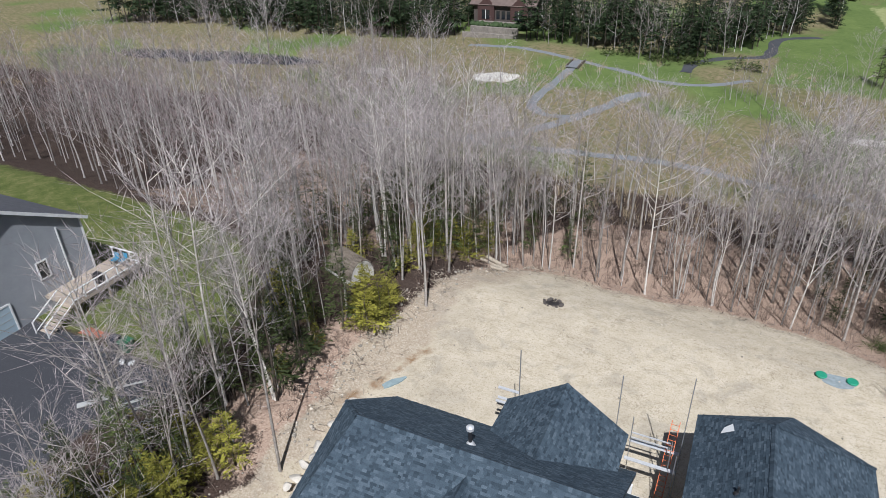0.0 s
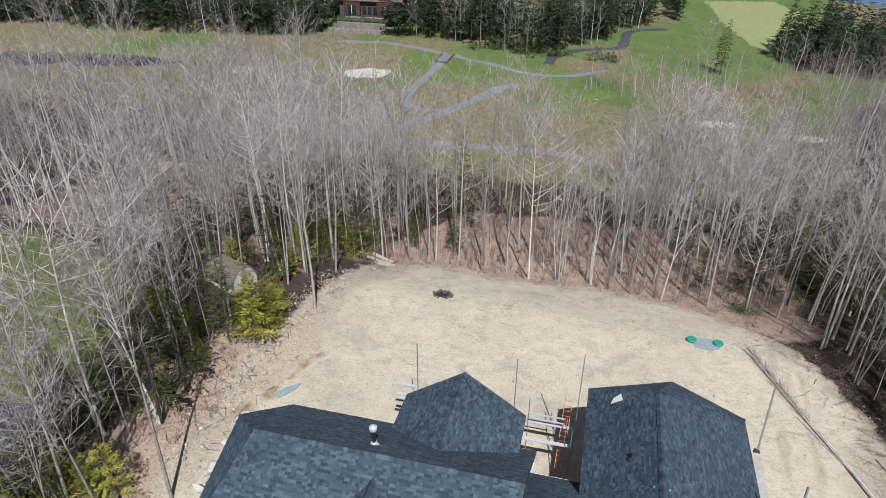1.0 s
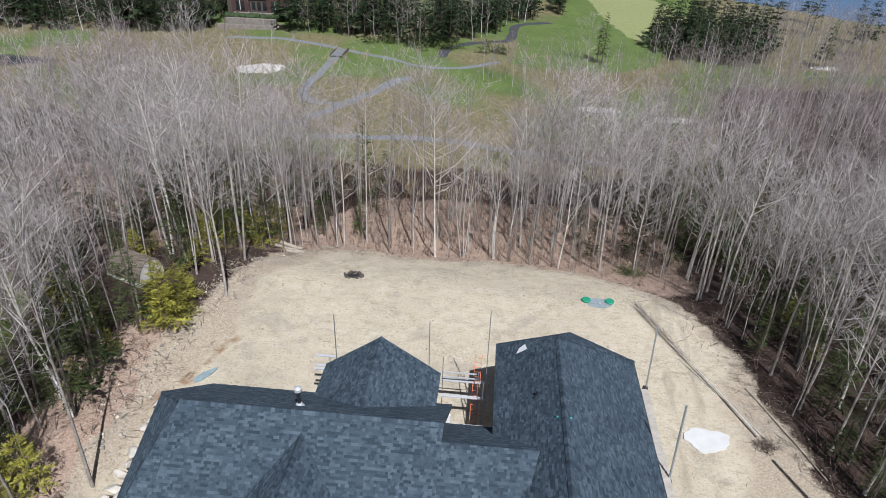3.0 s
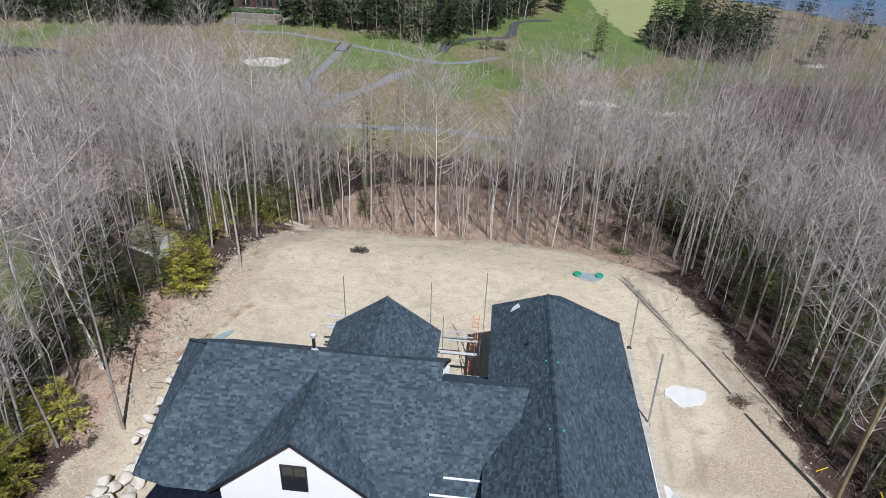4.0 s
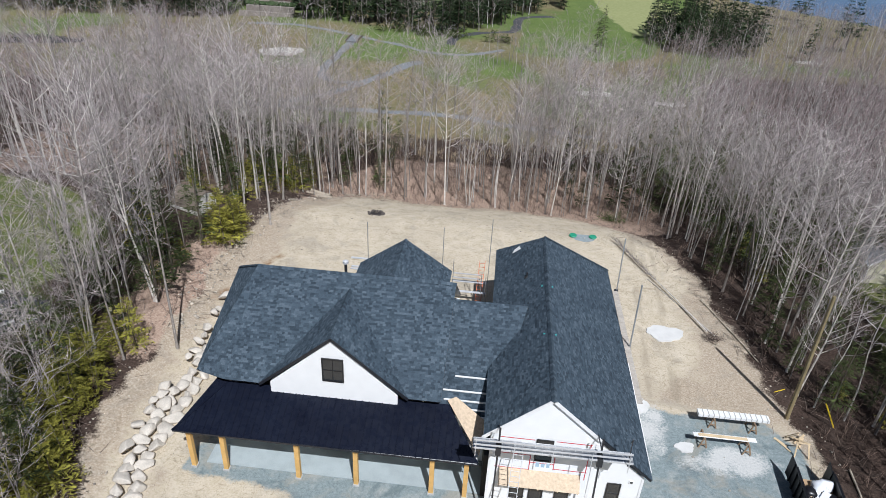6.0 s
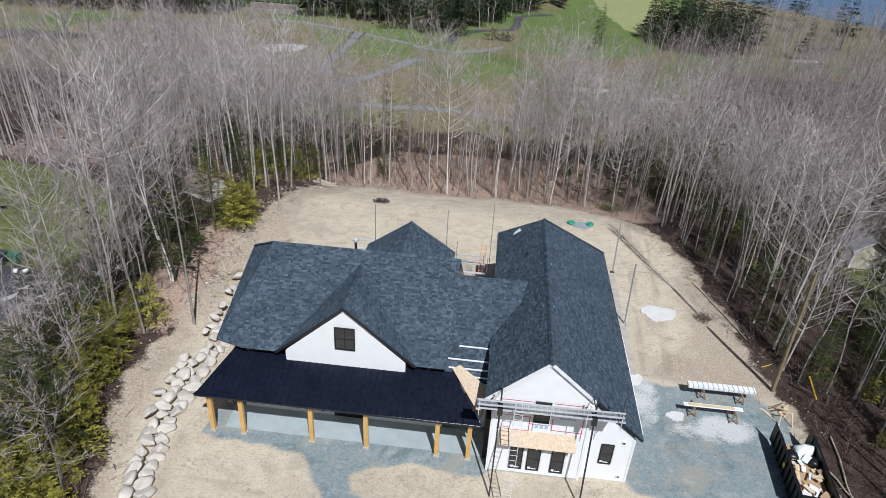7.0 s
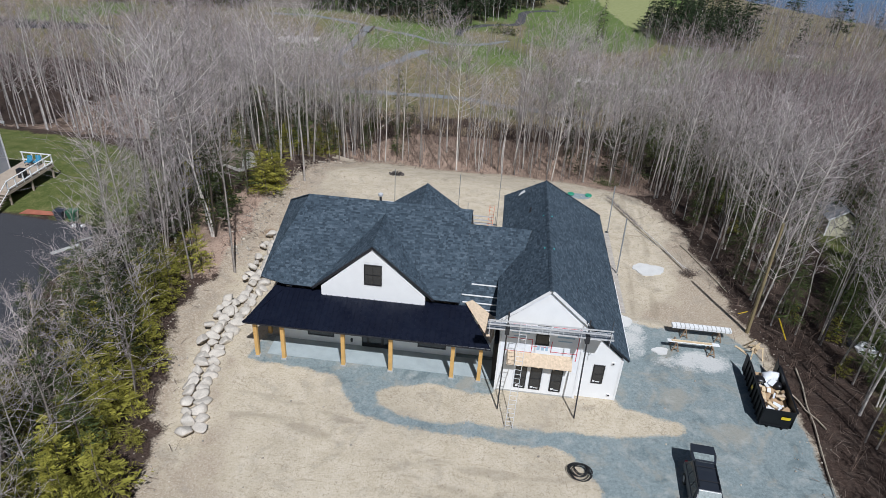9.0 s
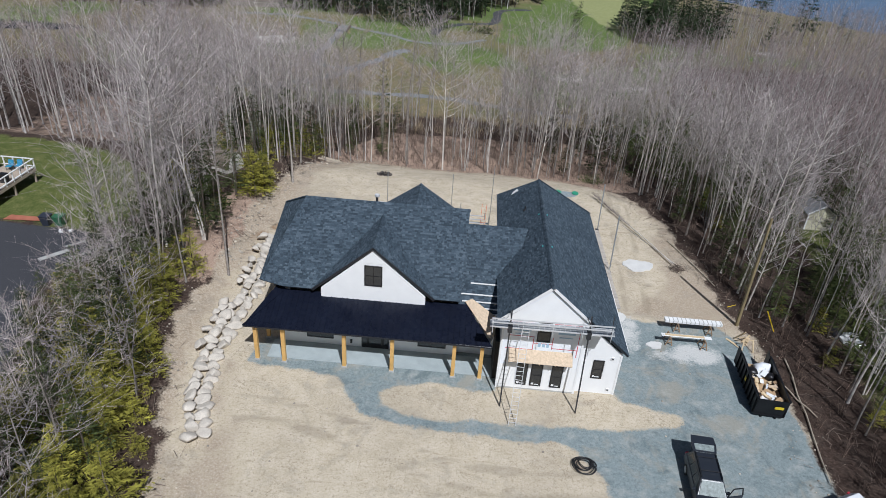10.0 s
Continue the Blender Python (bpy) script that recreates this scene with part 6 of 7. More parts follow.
me = bpy.data.meshes.new_from_object(new("coil_curve", cu))
bpy.data.objects.remove(bpy.data.objects["coil_curve"])
part("coil", me, plain("black_rubber", (0.014, 0.014, 0.015), 0.5), hose)

# utility pole with its yellow guy guard
pole = thing("utility_pole", (28.95, 9.9, 0), "weathered brown wooden utility pole at the wood edge", "utility pole")
part("shaft", Shape().tube((28.95, 9.9, -0.2), (28.75, 9.95, 10.5), 0.16, 0.11, 12), varied("pole_wood", (0.24, 0.19, 0.10), 0.3, 1.5, 0.85, fine=25), pole, smooth=False)
part("ground_wire", Shape().tube((28.8, 9.78, 0), (28.66, 9.83, 9.8), 0.012, n=5), M_STEEL, pole)
side_pole = thing("utility_pole", (-24.6, -3.8, gz(-24.6, -3.8)), "short grey weathered timber pole beside the asphalt drive", "utility pole")
part("shaft", Shape().tube((-24.6, -3.8, gz(-24.6, -3.8) - 0.2), (-24.1, -3.85, 7.3), 0.17, 0.15, 12), M_PALE_WOOD, side_pole)
part("bracket", Shape().bar((-24.55, -3.95, 6.2), (-24.9, -4.3, 6.1), 0.06, 0.06), M_STEEL, side_pole)
deck_path = thing("board_walk", (-24.3, -8.5, gz(-24.3, -8.5)), "purple-brown weathered boards laid beside the drive", "boards")
for k in range(7):
    x = -25.1 + 0.24 * k
    part("board", Shape().bar((x, -11.2, gz(x, -11.2) + 0.12), (x + 0.5, -4.9, gz(x + 0.5, -4.9) + 0.12), 0.21, 0.05), varied("purple_boards", (0.17, 0.12, 0.125), 0.25, 2, 0.85) if k == 0 else bpy.data.materials["purple_boards"], deck_path)
guy = thing("guy_guard", (31.6, 9.6, 0), "bright yellow plastic guard on a guy wire", "guy guard")
part("guard", Shape().tube((32.0, 9.4, 0.0), (30.9, 9.55, 2.0), 0.05, n=8), plain("yellow_plastic", (0.75, 0.56, 0.02), 0.45), guy)
tagged(part("yellow_stake", Shape().bar((28.9, 12.5, 0.1), (29.8, 12.9, 0.16), 0.05, 0.03), bpy.data.materials["yellow_plastic"]), "yellow strip lying by the wood edge", "stake")


# ---- dumpster ----
def build_dumpster():
    m = pose(27.85, 1.1, 0, 0, 0, -5)
    root = thing("dumpster", (27.9, 1.35, 0), "open black steel roll-off dumpster heaped with building waste", "dumpster")
    steel = varied("black_steel", (0.012, 0.013, 0.016), 0.25, 1.5, 0.45, 0.3)
    mv = lambda sh: moved(sh, m)
    W, L, H = 1.02, 2.5, 1.7
    part("floor", mv(Shape().box(-W, W, -L, L, 0.2, 0.28)), steel, root)
    part("side", mv(Shape().box(-W - 0.06, -W, -L, L, 0.2, H)), steel, root)
    part("side", mv(Shape().box(W, W + 0.06, -L, L, 0.2, H)), steel, root)
    part("front", mv(Shape().slab([(-W, -L - 0.05, H), (-W, -L + 0.1, 0.2), (W, -L + 0.1, 0.2), (W, -L - 0.05, H)], 0.06)), steel, root)
    for s in (-1, 1):
        part("tailgate", mv(Shape().slab([(s * W, L, 0.2), (s * (W + 0.1), L + 0.9, 0.25), (s * (W + 0.1), L + 0.9, H + 0.1), (s * W, L, H)], 0.05)), steel, root, "open tailgate leaf")
        part("top_rail", mv(Shape().box(s * (W + 0.06) - 0.07, s * (W + 0.06) + 0.07, -L, L, H - 0.06, H + 0.06)), steel, root)
        for k in range(9):
            y = -L + 0.3 + k * 0.62
            part("rib", mv(Shape().box(s * (W + 0.06), s * (W + 0.16), y - 0.06, y + 0.06, 0.22, H - 0.06)), steel, root)
        part("skid", mv(Shape().box(s * 0.5 - 0.06, s * 0.5 + 0.06, -L, L, 0.0, 0.2)), steel, root)
    tagged(part("sign", mv(Shape().slab([(0.15, -L - 0.115, 1.25), (0.15, -L - 0.1, 1.0), (0.75, -L - 0.1, 1.0), (0.75, -L - 0.115, 1.25)], 0.01)), bpy.data.materials["yellow_plastic"], root, "yellow sign plate"))
    part("sign", mv(Shape().box(-W - 0.18, -W - 0.165, 0.2, 0.5, 0.9, 1.2)), bpy.data.materials["yellow_plastic"], root)
    rng = random.Random(17)
    card = varied("cardboard", (0.42, 0.29, 0.17), 0.2, 3, 0.85)
    foam = varied("white_foam", (0.72, 0.74, 0.76), 0.1, 2, 0.7)
    bag = plain("black_bag", (0.012, 0.012, 0.014), 0.35)
    heap = part("waste", mv(Shape().box(-W + 0.02, W - 0.02, -L + 0.2, L - 0.1, 0.3, 0.95)), card)
    tagged(heap, "bed of mixed builder's waste in the dumpster", "waste")
    for k in range(46):
        x, y, z = rng.uniform(-0.75, 0.75), rng.uniform(-2.4, 1.4), rng.uniform(0.95, 1.3)
        p = Vector((x, y, z))
        a = rng.uniform(0, 3.14)
        q = p + Vector((math.cos(a), math.sin(a), rng.uniform(-0.2, 0.3))) * rng.uniform(0.3, 0.8)
        q.x = min(max(q.x, -0.92), 0.92)
        ob = part("offcut", mv(Shape().bar(p, q, rng.choice((0.12, 0.25, 0.4)), 0.03)), rng.choice((M_LUMBER, M_TRIM, foam, card, M_OSB)))
        tagged(ob, "discarded board or carton in the dumpster", "waste", "waste in the dumpster")
    for x, y, s, mat in ((-0.5, 1.2, 0.42, bag), (0.65, 0.9, 0.42, bag), (0.1, 1.7, 0.5, foam), (0.55, 1.9, 0.45, foam)):
        me = blob(rng, s, 0.8, 0.35)
        ob = part("waste_bag", me, mat, smooth=True)
        ob.matrix_basis = m @ Matrix.Translation((x, y, 1.15))
        tagged(ob, "crumpled waste bag in the dumpster" if mat is bag else "sheet of crumpled white wrapping in the dumpster", "waste bag", "waste in the dumpster")


build_dumpster()


# ---- vehicles ----
def vehicle(name, m, paint, label, lift_open=False, door_open=False, rack=True):
    """A four-door sport utility car: its front points to -y, its base stands on z = 0."""
    root = new(name)
    root.matrix_basis = m
    tagged(root, label, "car")
    mv = lambda sh: moved(sh, m)
    body_mat = plain(name + "_paint", paint, 0.28, 0.0, 0.6)
    trim = M_BLACK
    lower = Shape()
    prof = [(-2.35, 0.42), (-2.35, 0.78), (-2.1, 0.95), (-1.15, 1.08), (2.2, 1.08), (2.32, 0.9), (2.32, 0.42)]
    n = len(prof)
    for x, k in ((-0.96, 1.0), (0.96, 1.0)):
        lower.v += [(x, y, z) for y, z in prof]
    lower.f += [tuple(range(n)), tuple(range(2 * n - 1, n - 1, -1))] + [(i, i + n, (i + 1) % n + n, (i + 1) % n) for i in range(n)]
    body = part("body", mv(lower), body_mat, root, bevel=0.07)
    cab = [(-1.2, 1.06), (-0.45, 1.72), (1.75, 1.74), (2.2, 1.06)]
    up = Shape()
    vs = []
    for s in (-1, 1):
        for y, z in cab:
            vs.append((s * (0.92 if z < 1.2 else 0.68), y, z))
    up.add(vs, [(0, 1, 2, 3), (7, 6, 5, 4)] + [(i, i + 4, (i + 1) % 4 + 4, (i + 1) % 4) for i in range(4)])
    part("cabin", mv(up), body_mat, root, bevel=0.05)
    # pale blotched glass: the bright sky reflection is painted into its colour
    part("windscreen", mv(Shape().add([(-0.8, -1.16, 1.12), (0.8, -1.16, 1.12), (0.64, -0.52, 1.685), (-0.64, -0.52, 1.685)], [(0, 1, 2, 3)]).add([(-0.8, -1.19, 1.13), (0.8, -1.19, 1.13), (0.64, -0.55, 1.7), (-0.64, -0.55, 1.7)], [(0, 1, 2, 3)])), varied("glass_with_glare", (0.26, 0.30, 0.29), 0.5, 5, 0.08, 0.0, 0.9) if "glass_with_glare" not in bpy.data.materials else bpy.data.materials["glass_with_glare"], root)
    for s in (-1, 1):
        for y0, y1 in ((-0.7, 0.15), (0.25, 1.0), (1.1, 1.8)):
            t0 = max(y0, -0.4)
            part("side_window", mv(Shape().add([(s * 0.925, y0, 1.12), (s * 0.925, y1, 1.12), (s * 0.735, min(y1, 1.7), 1.6), (s * 0.735, t0, 1.6)], [(0, 1, 2, 3) if s > 0 else (3, 2, 1, 0)])), M_GLASS, root)
        part("headlight", mv(Shape().box(s * 0.75 - 0.17, s * 0.75 + 0.17, -2.38, -2.25, 0.72, 0.88)), M_GALV, root, bevel=0.02)
        part("tail_light", mv(Shape().box(s * 0.85 - 0.09, s * 0.85 + 0.09, 2.28, 2.35, 0.72, 1.05)), M_RED, root, bevel=0.02)
        part("mirror", mv(Shape().box(s * 1.03 - 0.1, s * 1.03 + 0.1, -0.82, -0.68, 1.05, 1.2)), body_mat, root, bevel=0.03)
        if rack:
            part("roof_rail", mv(Shape().bar((s * 0.62, -0.35, 1.82), (s * 0.62, 1.65, 1.83), 0.045, 0.05)), M_BLACK, root)
        for y in (-1.45, 1.4):
            wheel = part("wheel", mv(Shape().tube((s * 0.76, y, 0.36), (s * 0.99, y, 0.36), 0.36, 0.36, 20)), plain(name + "_tyre", (0.02, 0.02, 0.02), 0.85) if name + "_tyre" not in bpy.data.materials else bpy.data.materials[name + "_tyre"], root, bevel=0.03)
            part("rim", mv(Shape().tube((s * 0.985, y, 0.36), (s * 1.0, y, 0.36), 0.23, 0.2, 14)), M_GALV, wheel)
    if rack:
        for y in (0.15, 1.25):
            part("cross_bar", mv(Shape().bar((-0.62, y, 1.86), (0.62, y, 1.86), 0.05, 0.03)), M_STEEL, root)
    part("bumper", mv(Shape().box(-0.94, 0.94, -2.46, -2.3, 0.4, 0.68)), body_mat, root, bevel=0.05)
    part("bumper", mv(Shape().box(-0.94, 0.94, 2.26, 2.42, 0.4, 0.68)), body_mat, root, bevel=0.05)
    part("grille", mv(Shape().box(-0.5, 0.5, -2.4, -2.34, 0.68, 0.86)), M_BLACK, root)
    if lift_open:
        h = pose(0, 1.78, 1.76, -14)
        gate = part("liftgate", moved(Shape().slab([(-0.72, 0, 0), (0.72, 0, 0), (0.8, 0.55, 0.0), (0.72, 1.25, -0.06), (-0.72, 1.25, -0.06), (-0.8, 0.55, 0.0)], 0.07), m @ h @ pose(0, 0, 0, 24)), body_mat, root, "raised liftgate", bevel=0.02)
        # rear window shares the glass with the painted reflection
        part("rear_window", moved(Shape().slab([(-0.58, 0.1, 0.03), (0.58, 0.1, 0.03), (0.64, 0.56, 0.03), (-0.64, 0.56, 0.03)], 0.12), m @ h @ pose(0, 0, 0, 24)), bpy.data.materials["glass_with_glare"], gate)
        for s in (-1, 1):
            part("strut", mv(Shape().tube((s * 0.74, 2.1, 1.3), (s * 0.72, 2.35, 1.95), 0.015, n=6)), M_STEEL, gate)
        # no hollow here: a solid block coloured as the shaded cargo space
        part("cargo_opening", mv(Shape().box(-0.72, 0.72, 2.22, 2.34, 0.7, 1.05)), M_SHADE, root)
    if door_open:
        d = m @ pose(0.97, -0.98, 0, 0, 0, -72)
        dp = part("front_door", moved(Shape().box(-0.02, 0.06, 0.0, 1.0, 0.45, 1.08), d), body_mat, root, "open front door", bevel=0.02)
        fr = Shape()
        for a, b in (((0, 0.0, 1.08), (-0.08, 0.3, 1.62)), ((-0.08, 0.3, 1.62), (-0.08, 0.92, 1.62)), ((-0.08, 0.92, 1.62), (0, 1.0, 1.08))):
            fr.bar(a, b, 0.05, 0.06)
        part("window_frame", moved(fr, d), M_BLACK, dp)
    return root


vehicle("utility_car", pose(21.02, -8.75, 0.0, 0, 0, -4), (0.022, 0.026, 0.034), "dark blue-black sport utility car with liftgate and door open", True, True)
vehicle("white_car", pose(29.98, -11.0, 0.05, 0, 0, 25.6), (0.74, 0.76, 0.78), "white car parked at the edge of the gravel", False, False, False)


# ---- neighbours ----
def neighbour_house():
    g = 2.0
    root = thing("neighbour_house", (-48, 13.5, g), "two-storey grey clapboard house with white trim and a raised deck", "house")
    grey = varied("grey_clapboard", (0.33, 0.34, 0.36), 0.12, 1.0, 0.7, fine=12)
    part("wall", Shape().add([(-42, 7, g - 1), (-42, 20, g - 1), (-42, 20, 8.6), (-42, 13.5, 12.0), (-42, 7, 8.6), (-56, 7, g - 1), (-56, 20, g - 1), (-56, 20, 8.6), (-56, 13.5, 12.0), (-56, 7, 8.6)],
                             [(0, 1, 2, 3, 4), (9, 8, 7, 6, 5), (1, 6, 7, 2), (0, 4, 9, 5)]), grey, root)
    z = g - 0.9
    while z < 11.8:
        lap = Shape()
        half = 6.5 if z < 8.6 else 6.5 * (12.0 - z) / 3.4
        lap.add([(-41.965, 13.5 - half, z), (-41.965, 13.5 + half, z), (-41.99, 13.5 + half, z + 0.15), (-41.99, 13.5 - half, z + 0.15), (-42, 13.5 - half, z), (-42, 13.5 + half, z)], [(0, 1, 2, 3), (4, 5, 1, 0)])
        part("clapboard", lap, grey, root)
        z += 0.15
    dark = varied("grey_shingles", (0.10, 0.10, 0.11), 0.3, 2, 0.9, fine=20)
    part("roof", Shape().slab([(-56.4, 20.5, 8.4), (-41.6, 20.5, 8.4), (-41.6, 13.5, 12.15), (-56.4, 13.5, 12.15)][::-1], 0.15).slab([(-56.4, 6.5, 8.4), (-41.6, 6.5, 8.4), (-41.6, 13.5, 12.15), (-56.4, 13.5, 12.15)], 0.15), dark, root)
    for y in (6.5, 20.5):
        part("rake_board", Shape().bar((-41.58, y, 8.3), (-41.58, 13.5, 12.02), 0.05, 0.26), M_TRIM, root, "white rake board")
    part("corner_board", Shape().box(-42.02, -41.94, 19.85, 20.02, g, 8.5), M_TRIM, root)
    part("corner_board", Shape().box(-42.02, -41.94, 6.98, 7.15, g, 8.5), M_TRIM, root)
    part("downspout", Shape().box(-41.93, -41.84, 17.6, 17.7, 2.6, 8.6), M_TRIM, root)
    for y0, y1, z0, z1 in ((15.2, 16.0, 5.0, 6.4), (10.2, 11.4, 5.2, 6.8)):
        w = part("window", Shape().box(-41.96, -41.93, y0, y1, z0, z1), M_GLASS, root, "white-framed window")
        part("frame", Shape().box(-41.97, -41.9, y0 - 0.12, y0, z0 - 0.12, z1 + 0.12).box(-41.97, -41.9, y1, y1 + 0.12, z0 - 0.12, z1 + 0.12).box(-41.97, -41.9, y0, y1, z0 - 0.12, z0).box(-41.97, -41.9, y0, y1, z1, z1 + 0.12), M_TRIM, w)
    gd = part("garage_door", Shape().box(-41.96, -41.92, 9.2, 12.0, g, 4.4), varied("pale_blue_paint", (0.42, 0.52, 0.58), 0.08, 1, 0.5), root, "pale blue garage door")
    for k in range(1, 4):
        part("panel_line", Shape().box(-41.918, -41.905, 9.3, 11.9, g + 0.6 * k - 0.02, g + 0.6 * k + 0.02), M_CONC, gd)
    part("trim", Shape().box(-41.95, -41.88, 9.05, 9.2, g, 4.5).box(-41.95, -41.88, 12.0, 12.15, g, 4.5).box(-41.95, -41.88, 9.2, 12.0, 4.4, 4.55), M_TRIM, root)
    deck = thing("deck", (-39.9, 18.5, g), "raised wooden deck with white railings on posts", "deck")
    wood = varied("deck_boards", (0.40, 0.33, 0.26), 0.2, 2, 0.8)
    for k in range(26):
        part("board", Shape().box(-41.9, -38.6, 15.0 + k * 0.265, 15.25 + k * 0.265, 3.5, 3.55), wood, deck)
    part("rim_board", Shape().box(-38.6, -38.52, 14.95, 21.9, 3.25, 3.52).box(-41.9, -38.6, 14.9, 14.97, 3.25, 3.52).box(-41.9, -38.6, 21.87, 21.95, 3.25, 3.52), wood, deck)
    for x, y in ((-38.7, 15.1), (-38.7, 18.4), (-38.7, 21.7), (-41.6, 21.7)):
        part("leg", Shape().box(x - 0.08, x + 0.08, y - 0.08, y + 0.08, gz(x, y) - 0.2, 3.3), wood, deck)
    for k in range(7):
        y = 15.05 + k * 1.13
        part("rail_post", Shape().box(-38.62, -38.52, y - 0.05, y + 0.05, 3.5, 4.6), M_TRIM, deck)
    for k in range(4):
        part("rail_post", Shape().box(-41.8 + k * 1.05, -41.7 + k * 1.05, 21.8, 21.9, 3.5, 4.6), M_TRIM, deck)
    for z in (4.55, 3.75):
        part("rail", Shape().box(-38.63, -38.5, 15.0, 21.9, z, z + 0.07).box(-41.9, -38.6, 21.78, 21.92, z, z + 0.07), M_TRIM, deck)
    for k in range(9):
        part("step", Shape().box(-40.0, -38.5, 14.6 - k * 0.3, 14.9 - k * 0.3, 3.3 - 0.17 * k, 3.34 - 0.17 * k), wood, deck)
    for s in (-38.5, -40.0):
        part("stair_rail", Shape().bar((s, 15.0, 4.6), (s, 12.2, 3.1), 0.06, 0.08).bar((s, 12.2, 2.0), (s, 12.2, 3.15), 0.08, 0.08).bar((s, 15.0, 3.7), (s, 12.2, 2.2), 0.05, 0.06), M_TRIM, deck)
    blue = varied("blue_cloth", (0.04, 0.22, 0.36), 0.2, 3, 0.8)
    for x, y in ((-40.6, 21.0), (-39.8, 21.2)):
        c = thing("deck_chair", (x, y, 3.55), "blue folding chair on the deck", "chair", "deck chairs")
        part("seat", Shape().box(x - 0.28, x + 0.28, y - 0.28, y + 0.28, 3.95, 4.0), blue, c)
        part("backrest", Shape().bar((x, y + 0.28, 4.0), (x, y + 0.42, 4.5), 0.55, 0.04), blue, c)
        for sx in (-0.24, 0.24):
            for sy in (-0.24, 0.24):
                part("leg", Shape().box(x + sx - 0.02, x + sx + 0.02, y + sy - 0.02, y + sy + 0.02, 3.55, 3.95), M_STEEL, c)
    t = thing("grill", (-39.3, 18.2, 3.55), "dark covered barbecue on the deck", "grill")
    part("box", Shape().box(-39.7, -38.95, 17.9, 18.5, 3.9, 4.5), M_BLACK, t, bevel=0.08)
    part("cart", Shape().box(-39.65, -39.0, 17.95, 18.45, 3.55, 3.9), M_STEEL, t)
    for x, y, c, lab in ((-34.2, 13.6, (0.03, 0.035, 0.05), "dark lidded wheelie bin"), (-33.0, 13.7, (0.03, 0.12, 0.06), "green lidded wheelie bin")):
        z = gz(x, y)
        b = thing("bin", (x, y, z), lab + " beside the drive", "bin")
        mat = plain("bin_" + lab.split()[0], c, 0.5)
        part("body", Shape().add([(x + sx * w, y + sy * w, z + h) for h, w in ((0.05, 0.3), (1.0, 0.42)) for sx, sy in ((-1, -1), (1, -1), (1, 1), (-1, 1))], [(3, 2, 1, 0), (4, 5, 6, 7), (0, 1, 5, 4), (1, 2, 6, 5), (2, 3, 7, 6), (3, 0, 4, 7)]), mat, b)
        part("lid", Shape().box(x - 0.46, x + 0.46, y - 0.46, y + 0.46, z + 1.0, z + 1.08), mat, b, bevel=0.02)
    tarp = thing("tarp", (-36.5, 13.9, gz(-36.5, 13.9)), "red-brown plastic sheet on the ground below the deck", "tarp")
    part("sheet", Shape().slab([(-38.4, 13.6, 2.12), (-34.8, 13.9, 2.12), (-35.0, 14.5, 2.14), (-38.2, 14.5, 2.13)], 0.06), varied("red_sheet", (0.36, 0.13, 0.08), 0.25, 2, 0.8), tarp)
    rng = random.Random(52)
    for x, y, a, l, w in ((-30.8, 8.8, 0.9, 2.4, 0.5), (-28.6, 9.6, 0.95, 2.6, 0.22), (-29.8, 11.0, 0.8, 2.2, 0.18), (-27.2, 10.4, 1.0, 2.3, 0.16), (-26.0, 9.2, 0.9, 1.8, 0.14)):
        z = gz(x, y)
        d = Vector((math.cos(a), math.sin(a), 0)) * l / 2
        tagged(part("plank", Shape().bar(Vector((x, y, z + 0.14)) - d, Vector((x, y, z + 0.14)) + d, w, 0.05), M_CONC), "weathered grey plank lying on the drive", "plank", "planks on the drive")
    for x, y in ((-31.4, 12.6), (-32.2, 12.4)):
        me = blob(rng, 0.25, 0.8, 0.4, 1)
        ob = part("bucket_scrap", me, M_TRIM)
        ob.matrix_basis = Matrix.Translation((x, y, gz(x, y) + 0.25))
        tagged(ob, "crumpled white bag on the drive", "rubbish")


neighbour_house()
for ob in list(scene.collection.objects):
    if ob.parent is None and ob.name.split(".")[0] in ("neighbour_house", "deck", "deck_chair", "grill"):
        ob.location.x -= 1.5


def shed():
    x, y = 45.2, 33.2
    z = gz(x, y)
    root = thing("garden_shed", (x, y, z), "small cream shed with white trim and a grey gable roof", "shed")
    cream = varied("cream_paint", (0.66, 0.62, 0.46), 0.1, 1, 0.7)
    part("wall", gable_wall(y - 1.6, y + 1.8, [(x - 1.5, z - 0.5), (x + 1.5, z - 0.5), (x + 1.5, z + 2.2), (x, z + 3.2), (x - 1.5, z + 2.2)]), cream, root)
    part("roof", Shape().slab([(x - 1.8, y - 1.9, z + 2.08), (x, y - 1.9, z + 3.3), (x, y + 2.1, z + 3.3), (x - 1.8, y + 2.1, z + 2.08)], 0.08, (-0.5, 0, 0.8)).slab([(x, y - 1.9, z + 3.3), (x + 1.8, y - 1.9, z + 2.08), (x + 1.8, y + 2.1, z + 2.08), (x, y + 2.1, z + 3.3)], 0.08, (0.5, 0, 0.8)), varied("pale_shingles", (0.24, 0.25, 0.26), 0.2, 3, 0.9), root)
    for dx in (-1.55, 1.4):
        part("trim", Shape().box(x + dx, x + dx + 0.15, y - 1.65, y - 1.6, z, z + 2.2), M_TRIM, root)
    part("rake_board", Shape().bar((x - 1.8, y - 1.93, z + 2.05), (x, y - 1.93, z + 3.27), 0.04, 0.16), M_TRIM, root)
    part("rake_board", Shape().bar((x, y - 1.93, z + 3.27), (x + 1.8, y - 1.93, z + 2.05), 0.04, 0.16), M_BLACK, root)
    part("door", Shape().box(x - 0.6, x + 0.6, y - 1.64, y - 1.605, z, z + 1.9), cream, root)


